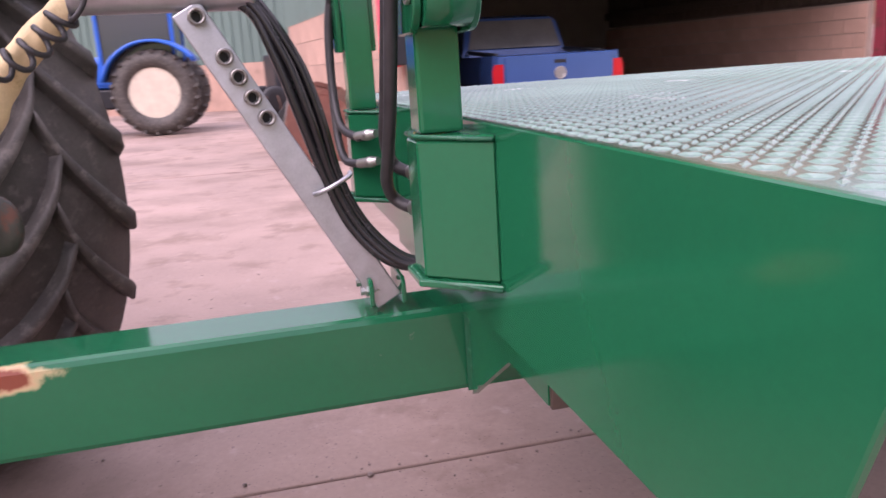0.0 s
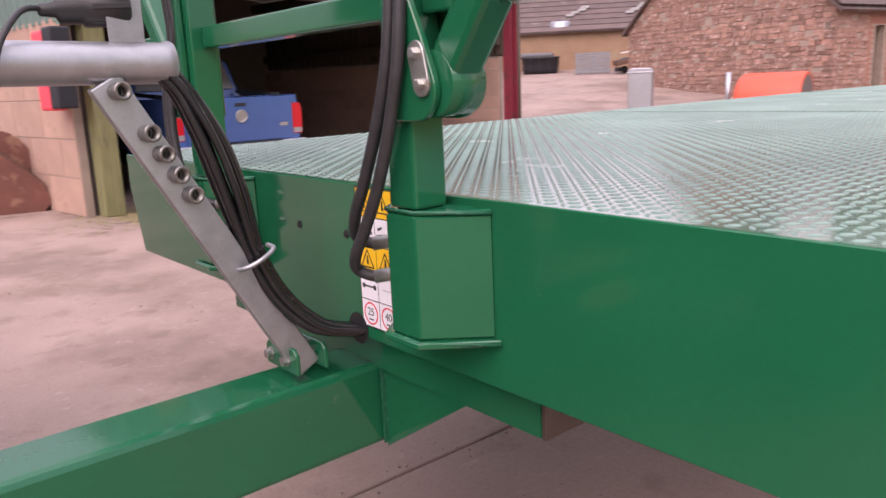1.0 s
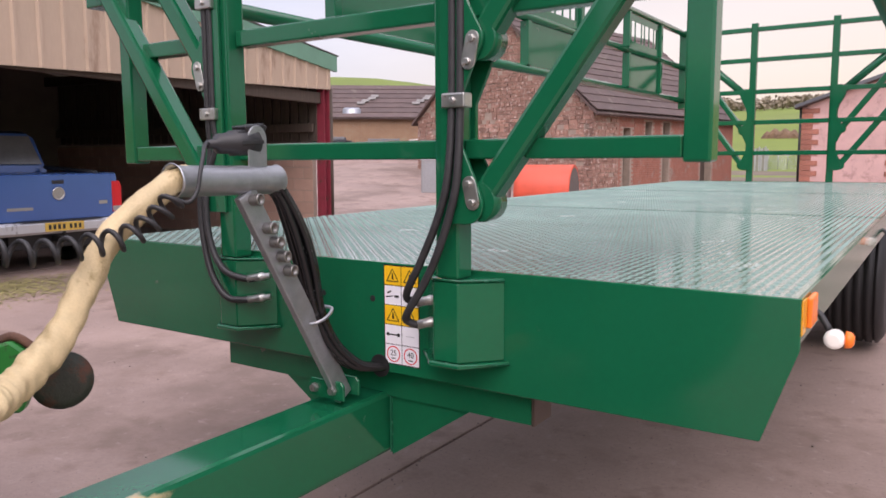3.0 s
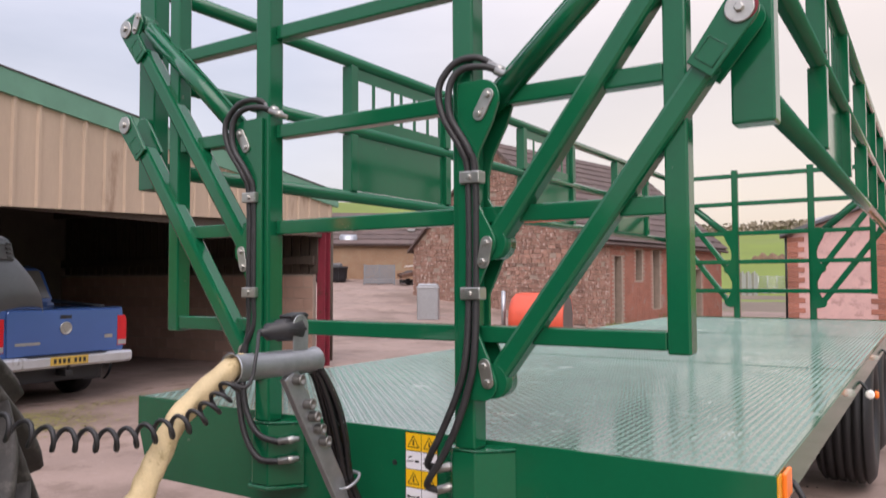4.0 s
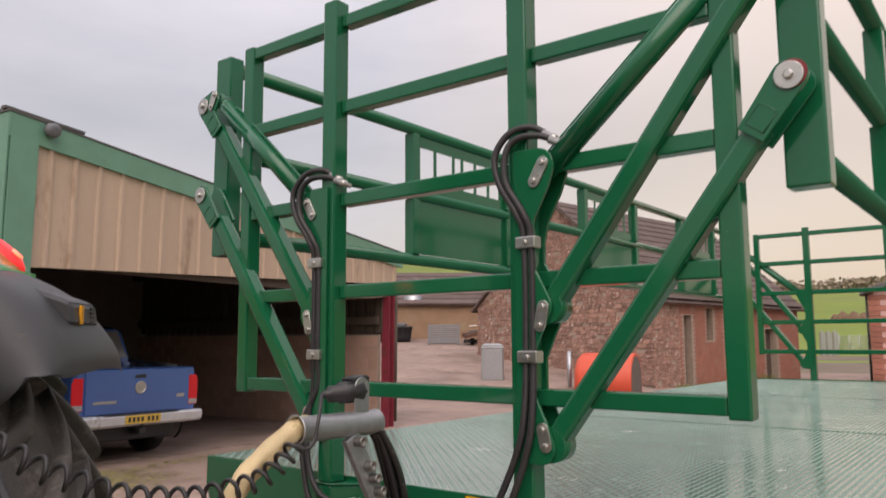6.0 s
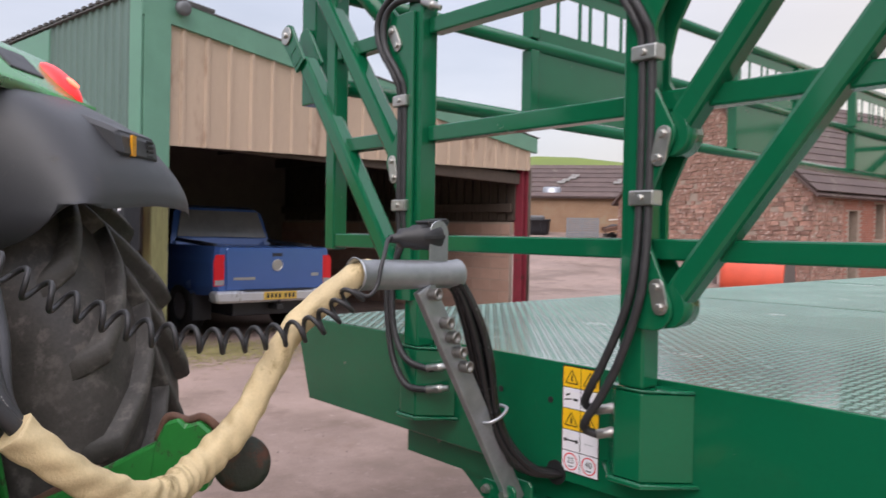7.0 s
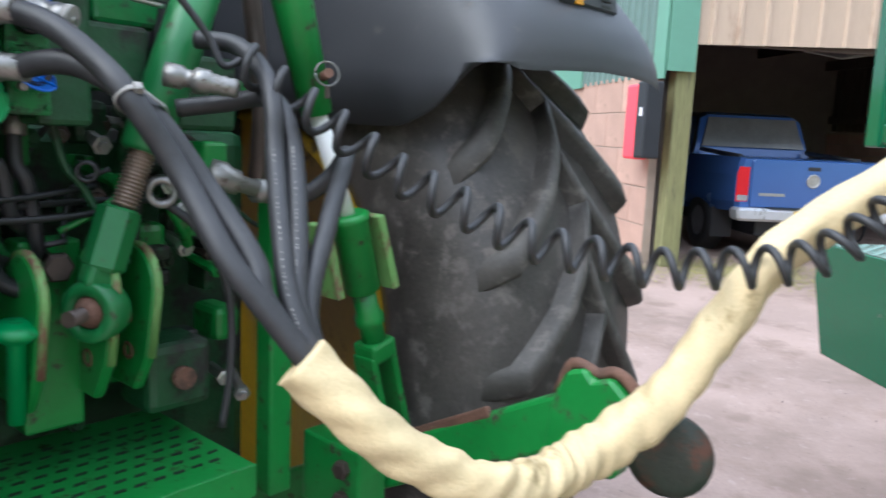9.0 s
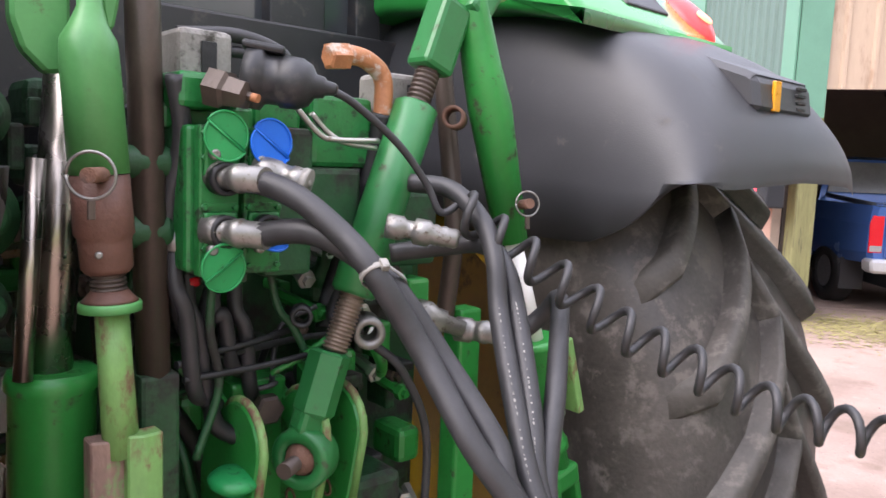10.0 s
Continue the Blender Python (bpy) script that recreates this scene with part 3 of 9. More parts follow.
def chassis():
    for sx in (-1, 1):
        # side rail channel
        bm = bmnew()
        a, b = sorted((sx * (HW - 0.05), sx * (HW - 0.008)))
        box(bm, (a, 0.012, 0.985), (b, LEN - 0.004, D - 0.009), 0.004)
        rail = part("side_rail", bm, TGREEN, trailer)
        # Black dots stand in for the shaded bolt holes along the rail.
        for k in range(14):
            bm = bmnew()
            lathe(bm, [(0, 0.009), (0.0012, 0.009)], (sx * (HW - 0.008), 0.36 + k * 0.52, 1.008), (sx, 0, 0), 12)
            part("lashing_hole", bm, BLACKGUTS, rail)
        bm = bmnew()
        a, b = sorted((sx * 0.36, sx * 0.46))
        box(bm, (a, 0.02, 0.77), (b, LEN - 0.02, 0.98), 0.006)
        part("chassis_beam", bm, TGREEN, trailer)
    for k in range(13):
        y = 0.45 + k * 0.63
        bm = bmnew()
        box(bm, (-1.2, y, 0.985), (1.2, y + 0.06, D - 0.009))
        part("cross_bearer", bm, TGREEN, trailer)
    bm = bmnew()
    prism(bm, [(0.045, 0.688), (0.125, 0.688), (0.125, 0.698), (0.055, 0.698), (0.055, 0.767), (0.125, 0.767), (0.125, 0.776), (0.045, 0.776)], (-0.585, 0.592), put=lambda a, b, c: (c, a, b))
    part("headstock_channel", bm, TGREEN, trailer)
    bm = bmnew()
    box(bm, (0.592, 0.047, 0.684), (0.602, 0.150, 0.772), 0.002)
    part("channel_end_plate", bm, BROWNROD, trailer)


chassis()


def drawbar():
    bm = bmnew()
    d0, d1 = (0.033, -1.62, 0.603), (0.033, 1.6, 0.603)
    beam(bm, d0, d1, 0.156, 0.190, bevel=0.014)
    bar = part("drawbar", bm, DRAWPAINT, trailer, "square green drawbar with scraped rusty patch")
    bm = bmnew()
    lathe(bm, [(-0.02, 0.032), (-0.02, 0.062), (0.02, 0.062), (0.02, 0.032)], (0.038, -1.72, 0.603), (0, 0, 1), 28, closed=True)
    beam(bm, (0.038, -1.62, 0.603), (0.038, -1.66, 0.603), 0.09, 0.04)
    part("drawbar_eye", bm, RUST, bar)
    for s in (-1, 1):
        bm = bmnew()
        x0 = 0.038 + s * 0.080
        prism(bm, [(x0, 0.500), (x0 + s * 0.28, 0.687), (x0, 0.687)], (0.056, 0.068))
        part("gusset", bm, TGREEN, trailer)
        bm = bmnew()
        prism(bm, [(x0 - s * 0.0, 0.512), (x0 + s * 0.004, 0.512), (x0 + s * 0.004, 0.692), (x0, 0.692)], (0.046, 0.056))
        part("weld_bead", bm, WELD, trailer)


def drawbar_paint():
    m = TGREEN.copy()
    m.name = "scraped_green_paint"
    n, l = m.node_tree.nodes, m.node_tree.links
    b = n["Principled BSDF"]
    old = b.inputs["Base Color"].links[0].from_socket
    tc = n.new("ShaderNodeTexCoord")
    vm = n.new("ShaderNodeVectorMath")
    vm.operation = "SUBTRACT"
    vm.inputs[1].default_value = (0.12, -0.86, 0.675)
    l.new(tc.outputs["Object"], vm.inputs[0])
    sc = n.new("ShaderNodeVectorMath")
    sc.operation = "MULTIPLY"
    sc.inputs[1].default_value = (2.2, 0.9, 3.4)
    l.new(vm.outputs[0], sc.inputs[0])
    ln = n.new("ShaderNodeVectorMath")
    ln.operation = "LENGTH"
    l.new(sc.outputs[0], ln.inputs[0])
    nz = n.new("ShaderNodeTexNoise")
    nz.inputs["Scale"].default_value, nz.inputs["Detail"].default_value = 26, 6
    l.new(tc.outputs["Object"], nz.inputs["Vector"])
    ad = n.new("ShaderNodeMath")
    ad.operation = "MULTIPLY_ADD"
    ad.inputs[1].default_value = 0.10
    l.new(nz.outputs[0], ad.inputs[0]), l.new(ln.outputs["Value"], ad.inputs[2])
    rp = n.new("ShaderNodeValToRGB")
    rp.color_ramp.interpolation = "LINEAR"
    e = rp.color_ramp.elements
    e[0].position, e[0].color = 0.135, (1, 1, 1, 1)
    e[1].position, e[1].color = 0.165, (0, 0, 0, 1)
    l.new(ad.outputs[0], rp.inputs[0])
    rim = n.new("ShaderNodeValToRGB")
    e = rim.color_ramp.elements
    e[0].position, e[0].color = 0.115, (0.20, 0.055, 0.03, 1)
    e[1].position, e[1].color = 0.15, (0.70, 0.55, 0.30, 1)
    l.new(ad.outputs[0], rim.inputs[0])
    mx = n.new("ShaderNodeMixRGB")
    l.new(rp.outputs[0], mx.inputs[0]), l.new(old, mx.inputs[1]), l.new(rim.outputs[0], mx.inputs[2])
    l.new(mx.outputs[0], b.inputs["Base Color"])
    return m


DRAWPAINT = drawbar_paint()
drawbar()

POST_X = 0.416


def socket(s):
    """Post socket: a faceted box welded to the panel, with base and top plates."""
    bm = bmnew()
    x = lambda a: s * (POST_X + a)
    plan = [(x(-0.122), -0.001), (x(-0.038), -0.097), (x(0.038), -0.097), (x(0.122), -0.001)]
    prism(bm, plan, (0.868, 1.078), put=lambda a, b, c: (a, b, c), bevel=0.003)
    so = part("post_socket", bm, TGREEN, trailer)
    bm = bmnew()
    grow = [(x(-0.137), -0.001), (x(-0.046), -0.109), (x(0.046), -0.109), (x(0.137), -0.001)]
    prism(bm, grow, (0.856, 0.867), put=lambda a, b, c: (a, b, c), bevel=0.002)
    part("base_plate", bm, TGREEN, so)
    bm = bmnew()
    prism(bm, plan, (1.079, 1.086), put=lambda a, b, c: (a, b, c), bevel=0.002)
    part("top_plate", bm, TGREEN, so)
    bm = bmnew()
    pts = [(x(0.122), -0.004, 1.08), (x(0.038), -0.097, 1.085), (x(-0.038), -0.097, 1.085), (x(-0.122), -0.004, 1.08)]
    tube(bm, [Vector(p) for p in pts], 0.0035, 6)
    part("weld_bead", bm, WELD, so)
    bm = bmnew()
    pts = [(x(0.137), -0.004, 0.860), (x(0.046), -0.103, 0.866), (x(-0.046), -0.103, 0.866), (x(-0.137), -0.004, 0.860)]
    tube(bm, [Vector(p) for p in pts], 0.003, 6)
    part("weld_bead", bm, WELD, so)
    return so


for s in (-1, 1):
    socket(s)

RAILS = (1.418, 1.765, 2.108, 2.465, 2.803)
PIV_X, PIV_LO, PIV_UP = 1.199, 2.219, 2.617
LUG_X, LUG_LO, LUG_MID, LUG_TOP = 0.505, 1.287, 1.682, 2.074


def headboard(name, y, face, front):
    """Frame across the end of the deck, its two posts, folding arms and rams. face: -1 looks forward, +1 back."""
    Y = lambda d: y + face * (d + 0.020)     # d metres outward from the middle of posts and arms
    cx, half, up = (0.047, 1.014, 0.0) if front else (0.03, 1.03, 0.01)
    L, R = cx - half, cx + half
    bm = bmnew()
    beam(bm, (L + 0.03, y, 1.384 + up), (L + 0.03, y, 2.835 + up), 0.06, 0.06, bevel=0.006)
    head = part(name, bm, TGREEN, trailer, "open green bale headboard of square tube")
    bm = bmnew()
    beam(bm, (R - 0.03, y, 1.384 + up), (R - 0.03, y, 2.835 + up), 0.06, 0.06, bevel=0.006)
    part("stile", bm, TGREEN, head)
    stops = [L + 0.06, -POST_X - 0.035, -POST_X + 0.035, POST_X - 0.035, POST_X + 0.035, R - 0.06]
    for z in RAILS:
        for a, b in zip(stops[::2], stops[1::2]):
            bm = bmnew()
            beam(bm, (a + 0.001, y, z + up), (b - 0.001, y, z + up), 0.05, 0.05, bevel=0.005)
            part("rail", bm, TGREEN, head)
    for s in (-1, 1):
        bm = bmnew()
        beam(bm, (s * POST_X, Y(0), 1.087 if front else D), (s * POST_X, Y(0), 2.885), 0.07, 0.068, bevel=0.006)
        part("post", bm, TGREEN, head)
        # long lug plates on both faces of the post, bulging out round each pivot
        e = 0.046
        out = [(-0.010, LUG_LO - 0.056), (0.060, LUG_LO - 0.056)] + arc(0.066, LUG_LO - 0.008, 0.048, -80, 25, 7) + [(0.088, LUG_LO + 0.065), (e, LUG_LO + 0.155)]
        out += [(e, LUG_MID - 0.150), (0.090, LUG_MID - 0.055)] + arc(0.066, LUG_MID, 0.048, -25, 25, 5) + [(0.088, LUG_MID + 0.060), (e, LUG_MID + 0.135)]
        out += [(e, LUG_TOP - 0.195), (0.062, LUG_TOP - 0.130), (0.108, LUG_TOP - 0.045)] + arc(0.075, LUG_TOP + 0.025, 0.055, -15, 90, 8) + [(-0.010, LUG_TOP + 0.080)]
        for d0 in (0.036, -0.048):
            bm = bmnew()
            a, b = sorted((Y(d0), Y(d0 + 0.012)))
            prism(bm, [(s * (POST_X + p), q) for p, q in out], (a, b), bevel=0.002)
            part("lug_plate", bm, TGREEN, head, "long green lug plate with rounded pivot lobes")
        for z, top in ((LUG_LO, False), (LUG_MID, False), (LUG_TOP, True)):
            if front:
                bm = bmnew()
                lean, rise = {LUG_LO: (-0.010, 0.046), LUG_MID: (-0.012, -0.054), LUG_TOP: (0.030, 0.052)}[z]
                px, pz = POST_X + (0.066 if top else 0.088), z - (0.020 if top else 0)
                p, q = Vector((s * px, 0, pz)), Vector((s * (px + lean), 0, pz + rise))
                dv = (q - p).normalized()
                sv = Vector((dv.z, 0, -dv.x))
                outl = [p + sv * 0.019 * math.cos(a) - dv * 0.019 * math.sin(a) for a in [math.pi * k / 8 for k in range(9)]]
                outl += [q - sv * 0.019 * math.cos(a) + dv * 0.019 * math.sin(a) for a in [math.pi * k / 8 for k in range(9)]]
                a, b = sorted((Y(0.0485), Y(0.0545)))
                prism(bm, [(v.x, v.z) for v in outl], (a, b), bevel=0.001)
                keep = part("pin_keeper", bm, ZINC, head, "zinc-plated pin keeper plate")
                for c in (p, q):
                    bm = bmnew()
                    lathe(bm, [(0, 0.009), (0.007, 0.009), (0.008, 0.007)], (c.x, Y(0.0545), c.z), (0, face, 0), 6)
                    part("bolt", bm, ZINC, keep)
        # arms
        for z0, z1 in ((LUG_LO, PIV_LO), (LUG_MID, PIV_UP)):
            p, q = Vector((s * LUG_X, Y(0.0), z0)), Vector((s * PIV_X, Y(0.0), z1))
            dv = (q - p).normalized()
            bm = bmnew()
            beam(bm, p + dv * 0.0, q - dv * 0.13, 0.062, 0.066, up=(0, 1, 0), bevel=0.012)
            arm = part("folding_arm", bm, TGREEN, head)
            bm = bmnew()
            cyl(bm, p - Vector((0, 0.034, 0)), p + Vector((0, 0.034, 0)), 0.05, seg=20)
            part("arm_boss", bm, TGREEN, arm)
            sv = Vector((dv.z, 0, -dv.x))
            for off in (0.034, -0.046):
                bm = bmnew()
                c0 = q - dv * 0.165
                o = [c0 + sv * 0.037, c0 - sv * 0.037]
                o += [q + (-sv * math.cos(a) + dv * math.sin(a)) * 0.044 for a in [math.pi * k / 10 for k in range(11)]]
                ym = q.y + face * off
                a, b = sorted((ym, ym + face * 0.012))
                prism(bm, [(v.x, v.z) for v in o], (a, b), bevel=0.002)
                part("arm_end_plate", bm, TGREEN, arm)
            bm = bmnew()
            c0, c1 = q - dv * 0.145 + Vector((0, face * 0.046, 0)), q - dv * 0.085 + Vector((0, face * 0.046, 0))
            o = [c0 + sv * 0.026, c1 + sv * 0.026, c1 - sv * 0.026, c0 - sv * 0.026, c0 + sv * 0.026]
            tube(bm, o, 0.0025, 6)
            part("weld_bead", bm, WELD, arm)
            bm = bmnew()
            lathe(bm, [(0, 0.035), (0.006, 0.035), (0.007, 0.033)], (q.x, q.y + face * 0.0465, q.z), (0, face, 0), 28)
            disc = part("pivot_washer", bm, ZINC, arm, "plated pivot washer with centre bolt")
            bm = bmnew()
            lathe(bm, [(0.007, 0.012), (0.015, 0.012), (0.017, 0.009)], (q.x, q.y + face * 0.0465, q.z), (0, face, 0), 6)
            part("bolt", bm, ZINC, disc)
            if front and z1 == PIV_LO and s > 0:
                bm = bmnew()
                cyl(bm, (q.x + 0.006, q.y + face * 0.036, q.z + 0.004), (q.x + 0.006, q.y + face * 0.0462, q.z + 0.004), 0.0365, seg=24)
                part("red_side_lens", bm, S_DEEPRED, arm, "red round lens behind the pivot washer")
        # ram
        p, q = Vector((s * (POST_X + 0.085), Y(0.01), LUG_TOP + 0.01)), Vector((s * 1.128, Y(0.0), 2.636))
        dv = (q - p).normalized()
        bm = bmnew()
        cyl(bm, p, q - dv * 0.05, 0.035, seg=20)
        ram = part("ram", bm, TGREEN, head)
        bm = bmnew()
        n2 = Vector((-dv.z * s, 0, dv.x * s))
        tube(bm, spline([p + n2 * 0.036 + dv * 0.03, p + n2 * 0.040 + dv * 0.08, q + n2 * 0.040 - dv * 0.16, q + n2 * 0.032 - dv * 0.12], 4), 0.0055, 8)
        part("ram_pipe", bm, TGREEN, ram)
        bm = bmnew()
        cyl(bm, q - dv * 0.06, q, 0.028, seg=16)
        cyl(bm, q - Vector((0, 0.03, 0)), q + Vector((0, 0.03, 0)), 0.034, seg=16)
        part("ram_eye", bm, WELD, ram)
        bm = bmnew()
        tip = Vector((s * PIV_X, 0, PIV_UP))
        o = [(q.x - s * 0.022, q.z + 0.030), (q.x + s * 0.02, q.z + 0.042), (tip.x + s * 0.005, tip.z + 0.043), (tip.x + s * 0.040, tip.z), (tip.x - s * 0.02, tip.z - 0.06), (q.x - s * 0.012, q.z - 0.05), (q.x - s * 0.032, q.z - 0.005)]
        a, b = sorted((q.y + face * 0.036, q.y + face * 0.045))
        prism(bm, o, (a, b), bevel=0.002)
        br = part("ram_bracket", bm, TGREEN, ram)
        if front:
            bm = bmnew()
            k0, k1 = Vector((q.x - s * 0.006, 0, q.z + 0.018)), Vector((q.x + s * 0.014, 0, q.z - 0.030))
            dk = (k1 - k0).normalized()
            sk = Vector((dk.z, 0, -dk.x))
            ol = [k0 + sk * 0.019 * math.cos(w) - dk * 0.019 * math.sin(w) for w in [math.pi * k / 8 for k in range(9)]]
            ol += [k1 - sk * 0.017 * math.cos(w) + dk * 0.017 * math.sin(w) for w in [math.pi * k / 8 for k in range(9)]]
            a, b = sorted((q.y + face * 0.0455, q.y + face * 0.0515))
            prism(bm, [(v.x, v.z) for v in ol], (a, b), bevel=0.001)
            kp = part("pin_keeper", bm, ZINC, br, "zinc-plated pin keeper plate")
            for c in (k0, k1):
                bm = bmnew()
                lathe(bm, [(0, 0.008), (0.006, 0.008), (0.007, 0.006)], (c.x, q.y + face * 0.0515, c.z), (0, face, 0), 6)
                part("bolt", bm, ZINC, kp)
    return head


headboard("headboard", -0.035, -1, True)
headboard("rear_headboard", LEN - 0.05, 1, False)


def letter_slots(y0, y1, z0, z1):
    """Blank rectangular cut-outs in the places of the lettering."""
    widths = [0.9, 1.1, 0.45, 0.8, 0.85, 0.95]
    gap = 0.17
    total = sum(widths) + gap * (len(widths) + 1)
    k = (y1 - y0) / total
    out, y = [], y0 + gap * k
    for w in widths:
        out.append((y, y + w * k))
        y += (w + gap) * k
    return out


def side_gate(s):
    X = s * 1.205
    front, back = 0.037, LEN - 0.03
    bm = bmnew()
    beam(bm, (X, front, 1.962), (X, front, 2.872), 0.104, 0.074, bevel=0.006)
    gate = part("side_gate", bm, TGREEN, trailer, "raised green bale side gate of pipe rails with plate panels")
    bm = bmnew()
    beam(bm, (X, back, 1.962), (X, back, 2.872), 0.104, 0.074, bevel=0.006)
    part("gate_post", bm, TGREEN, gate)
    for z in (2.055, 2.44, 2.835):
        bm = bmnew()
        cyl(bm, (X, front + 0.03, z), (X, back - 0.03, z), 0.034, seg=16)
        part("pipe_rail", bm, TGREEN, gate)
    for y0, y1 in ((1.30, 2.36), (3.45, 4.51), (5.60, 6.66)):
        for y in (y0 + 0.035, y1 - 0.035):
            for za, zb in ((2.085, 2.41), (2.47, 2.805)):
                bm = bmnew()
                beam(bm, (X, y, za), (X, y, zb), 0.07, 0.06, bevel=0.004)
                part("upright", bm, TGREEN, gate)
        bm = bmnew()
        a, b = y0 + 0.07, y1 - 0.07
        xp = X - s * 0.006
        put = lambda u, v, c: (c, u, v)
        sl = letter_slots(a, b, 2.50, 2.78)
        prism(bm, [(a, 2.735), (b, 2.735), (b, 2.80), (a, 2.80)], (xp - 0.003, xp + 0.003), put)
        prism(bm, [(a, 2.472), (b, 2.472), (b, 2.535), (a, 2.535)], (xp - 0.003, xp + 0.003), put)
        edges = [a] + [v for pr in sl for v in pr] + [b]
        for u, v in zip(edges[::2], edges[1::2]):
            prism(bm, [(u, 2.5352), (v, 2.5352), (v, 2.7348), (u, 2.7348)], (xp - 0.003, xp + 0.003), put)
        part("cut_out_panel", bm, TGREEN, gate, "green plate with a row of broad blank cut-outs")
        bm = bmnew()
        prism(bm, [(a, 2.09), (b, 2.09), (b, 2.407), (a, 2.407)], (xp - 0.003, xp + 0.003), put)
        part("panel", bm, TGREEN, gate)


side_gate(1), side_gate(-1)


def trailer_wheel(x, y, outer):
    r, w = 0.54, 0.40
    bm = bmnew()
    prof = [(-w / 2 + 0.03, r * 0.55), (-w / 2, r * 0.72), (-w / 2 + 0.01, r * 0.90), (-w / 2 + 0.05, r)]
    for k in range(5):
        g = -w / 2 + 0.075 + k * 0.0625
        prof += [(g - 0.012, r), (g - 0.008, r - 0.014), (g + 0.008, r - 0.014), (g + 0.012, r)]
    prof += [(w / 2 - 0.05, r), (w / 2 - 0.01, r * 0.90), (w / 2, r * 0.72), (w / 2 - 0.03, r * 0.55)]
    lathe(bm, prof, (x, y, r), (1, 0, 0), 56, closed=True)
    wh = part("wheel", bm, TRAILTYRE, trailer, "black ribbed trailer tyre")
    bm = bmnew()
    lathe(bm, [(-w / 2 + 0.02, r * 0.545), (-0.02, r * 0.5), (0.05, r * 0.30), (0.12, 0.09), (0.13, 0.02)] if outer > 0 else [(w / 2 - 0.02, r * 0.545), (0.02, r * 0.5), (-0.05, r * 0.30), (-0.12, 0.09), (-0.13, 0.02)], (x, y, r), (1, 0, 0), 32)
    part("rim", bm, GALV, wh)


for s in (1, -1):
    for y in (4.75, 6.10):
        trailer_wheel(s * 0.98, y, s)
for y in (4.75, 6.10):
    solid("axle", lambda bm: beam(bm, (-0.8, y, 0.54), (0.8, y, 0.54), 0.09, 0.09), BLACKGUTS, trailer)
    for s in (-1, 1):
        solid("spring", lambda bm: [beam(bm, (s * 0.41, y - 0.45, 0.70 - 0.02 * k), (s * 0.41, y + 0.45, 0.70 - 0.02 * k), 0.07, 0.012) for k in range(4)], BLACKGUTS, trailer)


def side_lamps():
    bm = bmnew()
    box(bm, (HW + 0.0005, 0.004, 1.020), (HW + 0.004, 0.055, 1.095), 0.001)
    part("amber_reflector", bm, AMBERREF, trailer, "amber and white front corner reflector")
    bm = bmnew()
    box(bm, (HW + 0.0005, 0.062, 1.026), (HW + 0.014, 0.15, 1.094), 0.005)
    part("marker_lamp", bm, LAMP_AMBER, trailer, "amber side marker lamp")
    for y in (0.19, 2.45, 4.5):
        bm = bmnew()
        tube(bm, spline([(HW - 0.03, y + 0.03, 1.05), (HW + 0.008, y + 0.02, 1.035), (HW + 0.034, y + 0.01, 1.0)], 5), 0.008, 8)
        tube(bm, spline([(HW - 0.03, y + 0.10, 1.04), (HW + 0.010, y + 0.05, 1.03), (HW + 0.034, y + 0.012, 1.0)], 5), 0.004, 6)
        st = part("outline_lamp", bm, RUBBER, trailer, "rubber stalk outline marker lamp, lit")
        bm = bmnew()
        lathe(bm, [(-0.02, 0.012), (-0.02, 0.020), (0.006, 0.0225), (0.016, 0.020), (0.020, 0.012)], (HW + 0.046, y, 0.982), (0, -1, 0), 20)
        part("lens", bm, LAMP_WHITE, st)
        bm = bmnew()
        lathe(bm, [(0, 0.020), (0.012, 0.018), (0.018, 0.010)], (HW + 0.068, y + 0.006, 0.982), (1, 0, 0), 20)
        part("side_lens", bm, LAMP_AMBER, st)


side_lamps()
